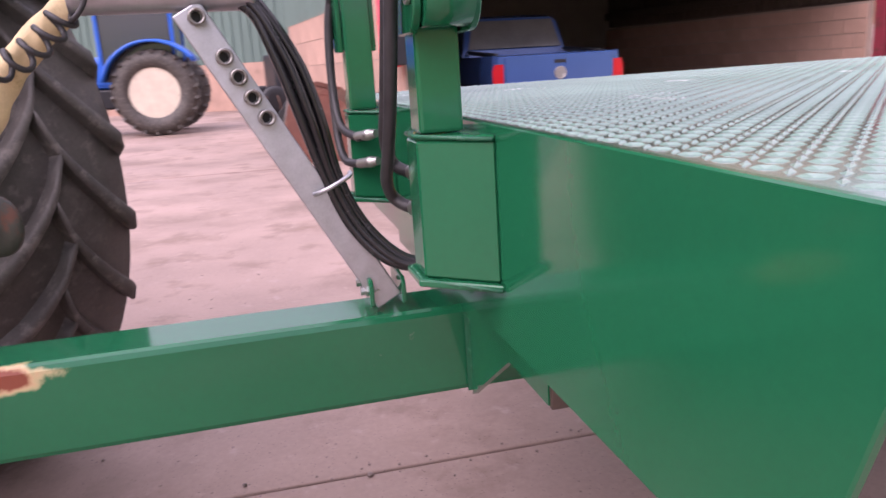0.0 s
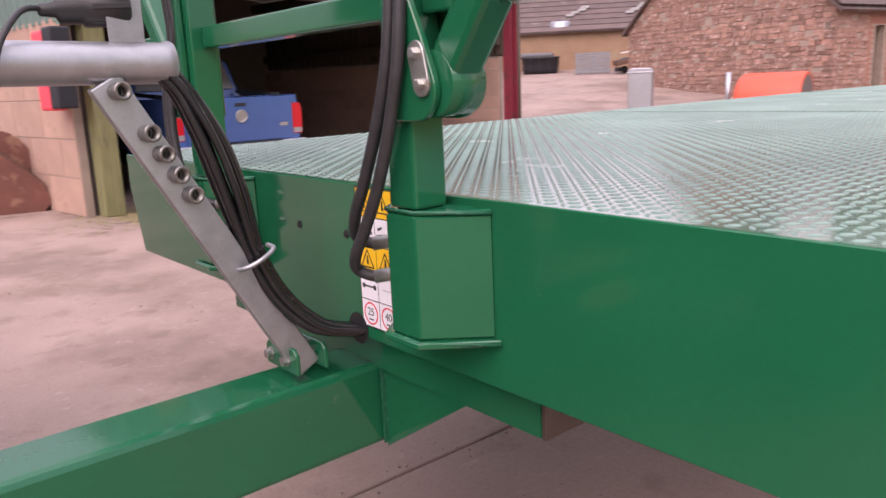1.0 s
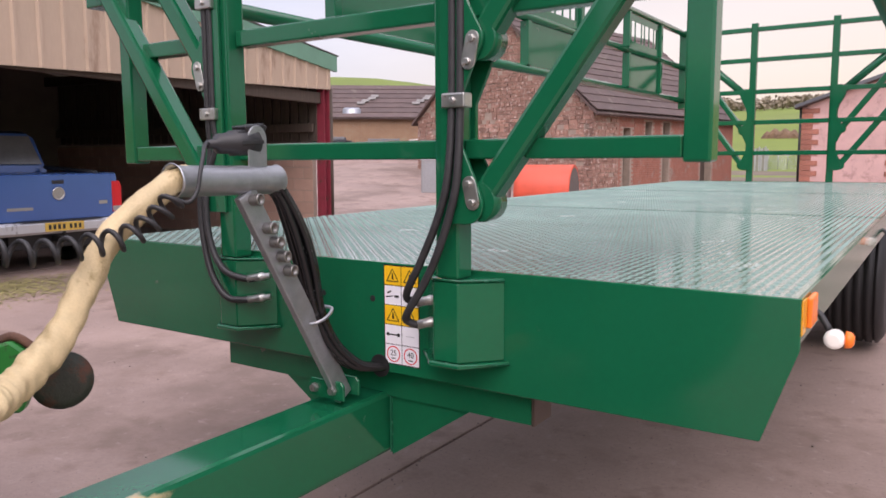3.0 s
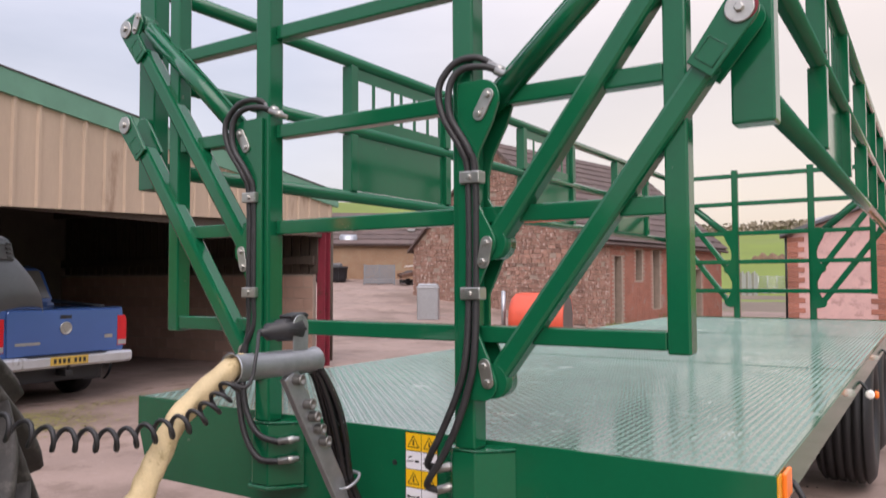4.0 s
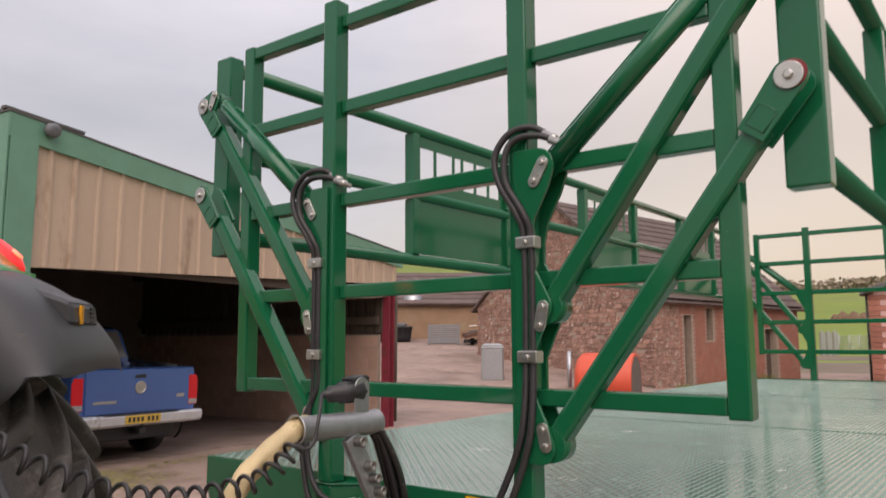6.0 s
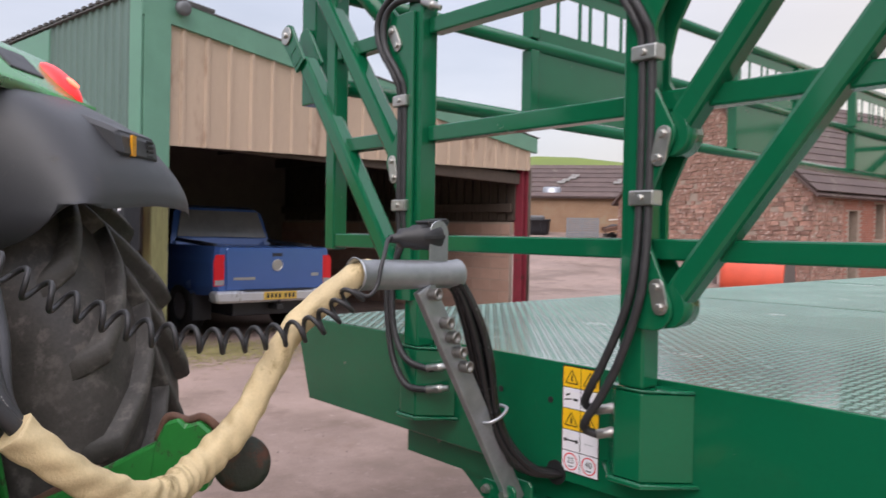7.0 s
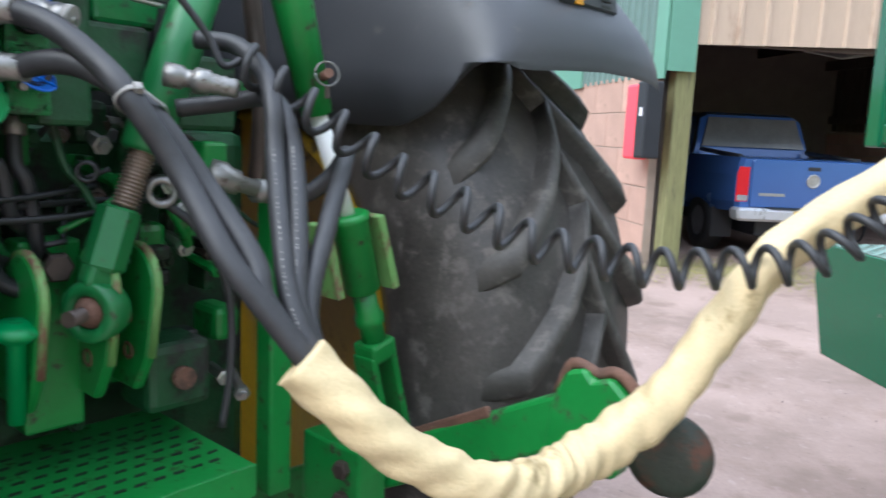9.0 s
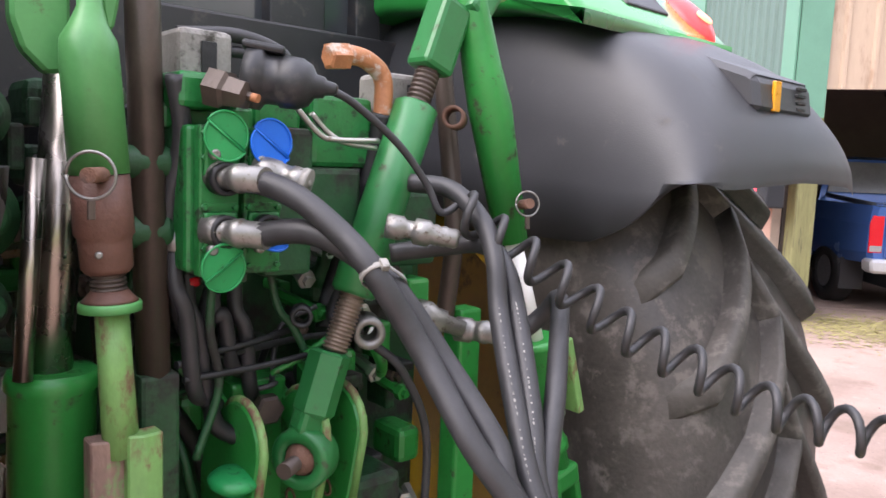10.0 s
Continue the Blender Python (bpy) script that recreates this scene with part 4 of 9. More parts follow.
# ---- hose stand on the drawbar, hoses, stickers (trailer parts) ----
def hose_stand():
    foot, head = Vector((0.062, -0.098, 0.717)), Vector((0.045, -0.425, 1.315))
    bm = bmnew()
    beam(bm, foot, head, 0.022, 0.058, up=(0, 0.87, 0.49), bevel=0.003)
    st = part("hose_stand", bm, GALV, trailer, "galvanised hose stand with open tube on top")
    d = (head - foot).normalized()
    for f in (0.972, 0.850, 0.787, 0.722, 0.657):
        p = foot + d * (head - foot).length * f + Vector((0.0, 0.005, 0))
        bm = bmnew()
        lathe(bm, [(-0.012, 0.0105), (-0.012, 0.0150), (0.030, 0.0150), (0.032, 0.0158), (0.036, 0.0158), (0.036, 0.0105)], p, (1, 0.18, 0), 18, closed=True)
        ring = part("hose_port", bm, FITTING, st)
        # Black disc paints the shade inside the bore.
        bm = bmnew()
        lathe(bm, [(0.0122, 0.0098), (0.0132, 0.0098)], p, (1, 0.18, 0), 14)
        part("port_bore", bm, BLACKGUTS, ring)
    bm = bmnew()
    prism(bm, [(-0.030, 0.717), (0.100, 0.717), (0.100, 0.760), (0.088, 0.772), (-0.018, 0.772), (-0.030, 0.760)], (-0.142, -0.133), bevel=0.002)
    lug = part("foot_bracket", bm, TGREEN, st)
    for x in (-0.006, 0.062):
        bm = bmnew()
        lathe(bm, [(-0.012, 0.004), (-0.012, 0.0105), (-0.002, 0.0105), (-0.001, 0.014), (0.002, 0.014), (0.06, 0.006)], (x, -0.144, 0.744), (0, 1, 0), 8)
        part("bolt", bm, ZINC, lug)
    bm = bmnew()
    prism(bm, [(-0.030, 0.717), (0.100, 0.717), (0.100, 0.760), (0.088, 0.772), (-0.018, 0.772), (-0.030, 0.760)], (-0.076, -0.067), bevel=0.002)
    part("foot_bracket", bm, TGREEN, st)
    # open tube with flared rims
    bm = bmnew()
    R = 0.036
    prof = [(-0.165, R + 0.006), (-0.155, R + 0.001), (-0.14, R), (0.14, R), (0.152, R + 0.003), (0.157, R), (0.156, R - 0.004), (-0.15, R - 0.004), (-0.165, R + 0.002)]
    lathe(bm, prof, (0.03, -0.455, 1.346), (0, 1, -0.015), 36, closed=True)
    part("hose_tube", bm, GALV, st, "short galvanised tube open at both ends", smooth=False)
    # plug holder
    bm = bmnew()
    prism(bm, [(-0.405, 1.378), (-0.345, 1.378), (-0.345, 1.45)] + arc(-0.375, 1.45, 0.030, 0, 180, 8) + [(-0.405, 1.45)], (0.040, 0.044), put=lambda a, b, c: (c, a, b), bevel=0.001)
    part("plug_bracket", bm, GALV, st)
    return st


stand = hose_stand()


def parked_plug():
    c = Vector((0.015, -0.415, 1.437))
    ax = Vector((0.15, 0.97, 0.05)).normalized()
    bm = bmnew()
    lathe(bm, [(-0.085, 0.006), (-0.082, 0.010), (-0.06, 0.013), (-0.055, 0.024), (-0.02, 0.026), (-0.018, 0.031), (0.05, 0.033), (0.056, 0.028)], c, ax, 24)
    pl = part("trailer_plug", bm, BLACKPLUG, stand, "black seven-pin trailer plug parked on its bracket", smooth=False)
    for a in range(0, 360, 60):
        bm = bmnew()
        v = Vector((math.cos(radians(a)), 0, math.sin(radians(a))))
        beam(bm, c + v * 0.030 - ax * 0.01, c + v * 0.033 + ax * 0.05, 0.010, 0.006, up=v, bevel=0.001)
        part("grip_rib", bm, BLACKPLUG, pl)
    bm = bmnew()
    prism(bm, [(-0.40, 1.455), (-0.345, 1.462), (-0.335, 1.478), (-0.35, 1.486), (-0.41, 1.478)], (-0.012, 0.040), put=lambda a, b, c: (c, a, b), bevel=0.003)
    part("socket_flap", bm, BLACKPLUG, pl)


parked_plug()


def hose(name, pts, r, parent, mat=None, label="", per=8, seg=12):
    bm = bmnew()
    tube(bm, spline(pts, per), r, seg)
    return part(name, bm, mat or RUBBER, parent, label)


def trailer_hoses():
    # bundle from the tube down through the panel
    for k in range(6):
        a = k / 6 * 2 * math.pi
        o = Vector((math.cos(a) * 0.016, 0, math.sin(a) * 0.016))
        w = Vector((math.cos(a) * 0.022, math.sin(a) * 0.018, 0))
        pts = [Vector((0.03, -0.40, 1.346)) + o, Vector((0.034, -0.315, 1.326)) + o, Vector((0.044, -0.258, 1.225)) + w * 1.1, Vector((0.050, -0.224, 1.115)) + w * 1.2, Vector((0.053, -0.192, 0.985)) + w * 0.8,
               Vector((0.064, -0.150, 0.885)) + w * 0.9, Vector((0.090, -0.088, 0.815)) + w, Vector((0.115, -0.02, 0.793)) + w * 0.9, Vector((0.13, 0.03, 0.788)) + w * 0.9]
        hose("hose", pts, 0.0105 if k else 0.008, stand, SHEENRUBBER, label="black hydraulic hose" if k == 0 else "")
    bm = bmnew()
    loop = [(0.030, -0.228, 0.952), (0.078, -0.226, 0.956), (0.094, -0.195, 0.970), (0.082, -0.160, 0.986), (0.046, -0.154, 0.988)]
    tube(bm, spline([Vector(p) for p in loop], 5), 0.0048, 10)
    part("hose_ring", bm, GALV, stand, "bright hose retaining ring")
    # Black disc on the panel in place of a shaded opening.
    bm = bmnew()
    lathe(bm, [(0, 0.034), (0.002, 0.034)], (0.122, -0.003, 0.793), (0, 1, 0), 20)
    part("hose_hole", bm, BLACKGUTS, front_panel)
    # pairs of hoses up the posts, clipped to the front face
    for side, sx in (("R", 1), ("L", -1)):
        xc = 0.455 if sx > 0 else -0.455
        yc = -0.103
        for k, (o, zf) in enumerate(((-0.012, 1.022), (0.012, 0.955))):
            x = xc + o
            if sx > 0:
                low = [(0.345, -0.052, 1.020), (0.318, -0.080, 1.014), (0.300, -0.108, 1.030), (0.324, -0.122, 1.074), (0.356, -0.122, 1.130), (0.409, -0.120, 1.245), (0.438, -0.116, 1.354)]
                if k:
                    low = [(0.345, -0.052, 0.960), (0.320, -0.082, 0.954), (0.299, -0.110, 0.970), (0.320, -0.124, 1.003), (0.350, -0.124, 1.046), (0.398, -0.122, 1.132), (0.442, -0.120, 1.246), (0.465, -0.116, 1.353)]
            else:
                low = [(-0.300, -0.06, zf + 0.008), (-0.34, -0.085, zf + 0.002), (-0.41, -0.115, zf + 0.03 - k * 0.015), (-0.470 - 0.6 * o, -0.12, zf + 0.12), (-0.492 - o, -0.115, 1.28), (x, -0.10, 1.42)]
            swing = 1.0 if sx > 0 else 1.18
            pts = low + [(x, yc, 1.54), (x, yc, 1.87), (x - 0.016 * swing, yc - 0.012, 1.955), (x - 0.072 * swing, yc - 0.02, 2.055), (x - 0.088 * swing + (0.014 if k else 0), yc - 0.018, 2.145), (x - 0.040 * swing, yc - 0.008, 2.212 - 0.022 * k), (x + 0.030, yc + 0.008, 2.222 - 0.03 * k), (x + 0.082, yc + 0.03, 2.188 - 0.02 * k)]
            h = hose("hose", pts, 0.0105, trailer, label="black hydraulic hose clipped to the headboard post")
            bm = bmnew()
            f = Vector(pts[0])
            g = Vector(pts[1])
            dv = (g - f).normalized()
            lathe(bm, [(-0.028, 0.010), (-0.01, 0.010), (-0.008, 0.014), (0.012, 0.014), (0.014, 0.0125), (0.045, 0.0125)], f, dv, 12)
            part("hose_fitting", bm, ZINC, h, "zinc-plated hose fitting")
            e, e0 = Vector(pts[-1]), Vector(pts[-2])
            bm = bmnew()
            lathe(bm, [(-0.03, 0.0125), (0.0, 0.0125), (0.002, 0.015), (0.018, 0.015), (0.02, 0.009), (0.04, 0.009)], e, (e - e0), 10)
            part("hose_fitting", bm, ZINC, h, "zinc-plated hose fitting")
        for z in (1.537, 1.872):
            bm = bmnew()
            box(bm, (xc - 0.034, yc - 0.017, z - 0.018), (xc + 0.034, yc + 0.022, z + 0.018), 0.004)
            cl = part("hose_clamp", bm, ZINC, trailer, "zinc-plated twin hose clamp")
            bm = bmnew()
            lathe(bm, [(0, 0.008), (0.006, 0.008), (0.007, 0.006)], (xc, yc - 0.017, z), (0, -1, 0), 6)
            part("bolt", bm, ZINC, cl)


trailer_hoses()


def sticker_sheet():
    """Safety sticker: two columns of five cells. Pictograms as plain marks; the two speed limits are legible."""
    x0, x1, z0, z1 = 0.142, 0.263, 0.806, 1.093
    bm = bmnew()
    box(bm, (x0 - 0.002, -0.0012, z0 - 0.002), (x1 + 0.002, -0.0004, z1 + 0.002))
    base = part("safety_sticker", bm, S_BLACK, front_panel, "yellow and white safety sticker sheet")
    cw, ch = (x1 - x0) / 2, (z1 - z0) / 5
    P = lambda a, b, c: (a, c, b)
    for r in range(5):
        for c in range(2):
            ax, az = x0 + c * cw + 0.0012, z1 - (r + 1) * ch + 0.0012
            bx, bz = ax + cw - 0.0024, az + ch - 0.0024
            mat = S_YELLOW if r in (0, 2) else S_WHITE
            bm = bmnew()
            prism(bm, [(ax, az), (bx, az), (bx, bz), (ax, bz)], (-0.0018, -0.0013), P)
            cell = part("sticker_cell", bm, mat, base)
            mx, mz = (ax + bx) / 2, (az + bz) / 2
            bm = bmnew()
            if r in (0, 2):
                t, w = 0.021, 0.0028
                tri = [(mx - t, mz - t * 0.8), (mx + t, mz - t * 0.8), (mx, mz + t * 0.9)]
                for (p, q) in zip(tri, tri[1:] + tri[:1]):
                    beam(bm, (p[0], -0.0021, p[1]), (q[0], -0.0021, q[1]), 0.0004, w, up=(-(q[1] - p[1]), 0, q[0] - p[0]), bevel=0)
                prism(bm, [(mx - 0.003, mz - 0.010), (mx + 0.004, mz - 0.012), (mx + 0.002, mz + 0.006), (mx - 0.002, mz + 0.008)], (-0.0023, -0.0019), P)
                part("warning_mark", bm, S_BLACK, base)
            elif r == 1:
                prism(bm, [(mx - 0.024, mz - 0.008), (mx + 0.002, mz - 0.003), (mx + 0.002, mz), (mx - 0.024, mz - 0.004)], (-0.0023, -0.0019), P)
                prism(bm, [(mx - 0.018, mz + 0.004), (mx - 0.004, mz + 0.010), (mx - 0.005, mz + 0.014), (mx - 0.02, mz + 0.009)], (-0.0023, -0.0019), P)
                prism(bm, [(mx + 0.006, mz - 0.006), (mx + 0.022, mz - 0.006), (mx + 0.022, mz + 0.001), (mx + 0.006, mz + 0.001)], (-0.0023, -0.0019), P)
                part("pictogram_mark", bm, S_BLACK, base)
            elif r == 3 and c == 0:
                prism(bm, [(mx - 0.017, mz - 0.002), (mx + 0.017, mz - 0.002), (mx + 0.017, mz + 0.002), (mx - 0.017, mz + 0.002)], (-0.0023, -0.0019), P)
                for e in (-1, 1):
                    prism(bm, arc(mx + e * 0.019, mz, 0.0055, 0, 330, 8), (-0.0024, -0.0020), P)
                part("spanner_mark", bm, S_BLACK, base)
            elif r == 3:
                prism(bm, [(mx - 0.015, mz - 0.0008), (mx + 0.015, mz - 0.0008), (mx + 0.015, mz + 0.0008), (mx - 0.015, mz + 0.0008)], (-0.0023, -0.0019), P)
                part("pictogram_mark", bm, GALV, base)
            else:
                lathe(bm, [(0.0019, 0.0205), (0.0023, 0.0205), (0.0023, 0.0240), (0.0019, 0.0240)], (mx, 0, mz), (0, -1, 0), 32, closed=True)
                part("speed_ring", bm, S_RED, base)
                cu = bpy.data.curves.new("speed_text", "FONT")
                cu.body, cu.size, cu.align_x, cu.align_y, cu.extrude = ("25", "40")[c], 0.023, "CENTER", "CENTER", 0.0003
                cu.materials.append(S_BLACK)
                tx = new("speed_text", cu)
                tx.matrix_basis = pose(mx, -0.0022, mz + 0.003, 90, 0, 0)
                tx.parent = base
                bm = bmnew()
                prism(bm, [(mx - 0.008, mz - 0.014), (mx + 0.008, mz - 0.014), (mx + 0.008, mz - 0.011), (mx - 0.008, mz - 0.011)], (-0.0023, -0.0019), P)
                part("unit_bar", bm, S_BLACK, base)


sticker_sheet()

bm = bmnew()
tube(bm, [(0.405, -0.075, 1.086), (0.395, -0.078, 1.125), (0.388, -0.078, 1.16)], 0.0018, 5)
tube(bm, [(0.393, -0.077, 1.125), (0.425, -0.085, 1.135)], 0.0022, 5)
tube(bm, [(0.39, -0.09, 1.09), (0.425, -0.10, 1.088)], 0.0018, 5)
tagged(part("straw", bm, STRAW), "few stalks of straw caught on the post", "straw", kind="stuff")


# ---- hoses between trailer and tractor ----
TM = pose(-0.13, -1.58, 0, 0, 0, -43.8)
T = lambda u, r, z: TM @ Vector((u, r, z))


def link_hoses():
    run = [(0.03, -0.56, 1.348), (0.027, -0.610, 1.350), (-0.009, -0.742, 1.242), (-0.008, -0.82, 1.131), (0.002, -0.885, 1.039), (0.009, -0.956, 0.98), (0.026, -1.011, 0.953),
           (0.058, -1.054, 0.948), (0.102, -1.104, 0.957), (0.14, -1.172, 0.985), (0.16, -1.259, 1.04), (0.16, -1.348, 1.123)]
    top = thing("hydraulic_hoses", pose(*run[0]), "hydraulic hoses in a crinkled cream sleeve between trailer and tractor", "hose")
    back = Matrix.Translation(-Vector(run[0]))
    L = lambda p: back @ Vector(p)
    path = spline([L(p) for p in run], 20)
    bm = bmnew()
    n = len(path)
    seg = 28
    rng = random.Random(11)
    ph = [rng.uniform(0, 6.28) for _ in range(8)]
    t0 = (path[1] - path[0]).normalized()
    _, s, u = frame_of(t0)
    loops = []
    for i, p in enumerate(path):
        t = (path[min(i + 1, n - 1)] - path[max(i - 1, 0)]).normalized()
        s = (s - t * s.dot(t)).normalized()
        u = t.cross(s)
        f = i / (n - 1)
        lp = []
        for k in range(seg):
            a = 2 * math.pi * k / seg
            ridge = abs(math.sin(f * 38 + ph[0] + 1.3 * math.sin(a + ph[1]) + 0.5 * math.sin(f * 17))) ** 0.7
            crease = abs(math.sin(f * 23 + 1.0 * a + ph[2])) ** 0.6
            sag = max(0.0, math.sin(math.pi * min(1.0, max(0.0, (f - 0.25) / 0.7))))
            fold = (0.0018 + 0.0042 * sag) * (ridge - 0.6) + 0.0030 * (crease - 0.6) + 0.0014 * math.sin(f * 150 + 3 * a + ph[3]) + 0.0016 * math.sin(4 * a + f * 20 + ph[4])
            bulge = 0.0300 + 0.003 * math.sin(f * 9 + ph[5]) - (0.004 if i < 12 else 0)
            fr = 0.002 * math.sin(7 * a) if i == n - 1 else 0
            lp.append(p + (s * math.cos(a) + u * math.sin(a)) * (bulge + fold + fr))
        loops.append(lp)
    rings(bm, loops)
    part("sleeve", bm, SLEEVE, top, "wrinkled cream fabric hose sleeve")
    E = Vector(run[-1])
    runs = [
        [(0.074, 0.334, 1.183), (0.096, 0.297, 1.234), (0.108, 0.23, 1.315), (0.149, 0.2, 1.394), (0.166, 0.16, 1.433), (0.193, 0.11, 1.47), (0.218, 0.06, 1.486), (0.228, 0.035, 1.487)],
        [(0.068, 0.334, 1.180), (0.064, 0.303, 1.225), (0.078, 0.232, 1.300), (0.119, 0.19, 1.378), (0.159, 0.15, 1.42), (0.185, 0.11, 1.432), (0.214, 0.06, 1.424), (0.23, 0.035, 1.425)],
        [(0.035, 0.335, 1.174), (0.008, 0.277, 1.249), (-0.036, 0.204, 1.333), (-0.05, 0.18, 1.392), (-0.065, 0.14, 1.438), (-0.062, 0.08, 1.478), (-0.03, 0.03, 1.485)],
        [(0.025, 0.335, 1.168), (-0.01, 0.286, 1.243), (-0.062, 0.21, 1.33), (-0.069, 0.18, 1.383), (-0.077, 0.13, 1.409), (-0.05, 0.07, 1.4), (0.0, 0.03, 1.39)],
        [(0.013, 0.335, 1.16), (-0.056, 0.282, 1.249), (-0.133, 0.219, 1.31), (-0.175, 0.18, 1.337), (-0.179, 0.15, 1.308), (-0.152, 0.12, 1.276), (-0.130, 0.075, 1.276)],
    ]
    for k, r in enumerate(runs):
        pts = [L(E) - (path[-1] - path[-4]).normalized() * 0.05] + [L(T(*q)) for q in r]
        h = hose("hose", pts, 0.0142 if k < 2 else 0.0128, top, label="black rubber hydraulic hose")
        if k in (2, 3):
            line = spline(pts, 40)
            bm = bmnew()
            rp = random.Random(40 + k)
            m0 = 26
            while m0 < len(line) * 0.45:
                tg = (line[m0 + 2] - line[m0]).normalized()
                nv = Vector((0.93, 0.05, 0.30))
                nv = (nv - tg * nv.dot(tg)).normalized()
                c0 = line[m0] + nv * 0.0129
                beam(bm, c0, c0 + tg * rp.uniform(0.0015, 0.004), rp.uniform(0.0008, 0.0022), 0.0005, up=nv[:], bevel=0)
                m0 += rp.choice([2, 3, 3, 4, 7])
            tagged(part("hose_print", bm, DIRTYALU, h, "worn pale print along the hose"), kind="stuff")
        if k in (0, 1, 4):
            d = (pts[-2] - pts[-1]).normalized()
            bm = bmnew()
            lathe(bm, [(-0.035, 0.013), (-0.034, 0.018), (-0.012, 0.018), (-0.010, 0.0145), (0.0, 0.0145), (0.002, 0.016), (0.012, 0.0175), (0.014, 0.0155), (0.045, 0.0155)], pts[-1], d, 14)
            part("coupling", bm, FITTING, h, "zinc-plated hydraulic coupling")
    # cable tie round the pair of hoses
    p, q = L(T(0.149, 0.200, 1.394)), L(T(0.119, 0.190, 1.378))
    c, e = (p + q) / 2, (q - p).normalized()
    w = (L(T(0.108, 0.23, 1.315)) - L(T(0.166, 0.16, 1.433))).normalized()
    w = (w - e * w.dot(e)).normalized()
    v = w.cross(e)
    band = [c + e * (0.0165 * (1 if math.cos(a) > 0 else -1) + 0.0165 * math.cos(a)) + v * 0.0165 * math.sin(a) for a in [2 * math.pi * k / 28 for k in range(28)]]
    bm = bmnew()
    rings(bm, [[x - w * 0.0035 for x in band], [x + (x - c).normalized() * 0.0014 - w * 0.0035 for x in band], [x + (x - c).normalized() * 0.0014 + w * 0.0035 for x in band], [x + w * 0.0035 for x in band]], cap=False, closed=True)
    tie = part("cable_tie", bm, DIRTYALU, top, "grey cable tie")
    bm = bmnew()
    h = max(band, key=lambda x: (T(0, 1, 0) - T(0, 0, 0)).dot(x))
    beam(bm, h - w * 0.006, h + w * 0.006, 0.009, 0.008, bevel=0.001)
    part("tie_head", bm, DIRTYALU, tie)
    return top


link_hoses()


def coiled_cable():
    pts = [(0.06, -0.635, 1.315), (0.053, -0.682, 1.272), (0.043, -0.738, 1.237), (0.030, -0.81, 1.222), (0.010, -0.92, 1.214), (-0.003, -1.0, 1.224), (-0.016, -1.08, 1.240), (-0.030, -1.165, 1.276), (-0.046, -1.255, 1.318),
           (-0.060, -1.335, 1.372), (-0.074, -1.415, 1.424), (-0.085, -1.47, 1.462)]
    top = thing("coiled_cable", pose(*pts[0]), "black coiled trailer lighting cable hanging between plug and tractor", "cable")
    o = Vector(pts[0])
    mid = spline([Vector(p) - o for p in pts], 60)
    n = len(mid)
    # even steps along the run, more open towards the tractor
    cum = [0.0]
    for a, b in zip(mid, mid[1:]):
        cum.append(cum[-1] + (b - a).length)
    total = cum[-1]
    turns, per = 21, 16
    out = []
    _, s, u = frame_of(mid[1] - mid[0])
    j = 0
    N = turns * per
    for i in range(N + 1):
        f = i / N
        want = total * (f ** 1.12)
        while j < n - 2 and cum[j + 1] < want:
            j += 1
        k = (want - cum[j]) / max(1e-9, cum[j + 1] - cum[j])
        p = mid[j].lerp(mid[j + 1], min(1, max(0, k)))
        t = (mid[min(j + 2, n - 1)] - mid[max(j - 1, 0)]).normalized()
        s = (s - t * s.dot(t)).normalized()
        u = t.cross(s)
        a = 2 * math.pi * i / per
        r = 0.0235
        out.append(p + (s * math.cos(a) + u * math.sin(a)) * r)
    bm = bmnew()
    tube(bm, out, 0.0056, 8)
    part("coil", bm, RUBBER, top, smooth=True)
    hose("lead", [out[0], Vector((0.082, -0.622, 1.302)) - o, Vector((0.088, -0.600, 1.326)) - o, Vector((0.085, -0.588, 1.366)) - o, Vector((0.070, -0.566, 1.402)) - o, Vector((0.040, -0.535, 1.430)) - o, Vector((0.008, -0.497, 1.436)) - o], 0.005, top)
    hose("lead", [out[-1]] + [T(*q) - o for q in ((-0.035, 0.09, 1.449), (-0.017, 0.08, 1.486), (0.024, 0.07, 1.535), (0.087, 0.06, 1.581), (0.118, 0.05, 1.595))], 0.005, top)


coiled_cable()
# ---- green tractor, standing at an angle to the trailer; local x across, y towards its rear ----
tractor = thing("tractor", pose(-0.13, -1.58, 0, 0, 0, -43.8), "muddy green farm tractor seen from behind with raised linkage", "tractor")
AX_R, AX_Z, TYRE_R = -0.635, 0.90, 0.905


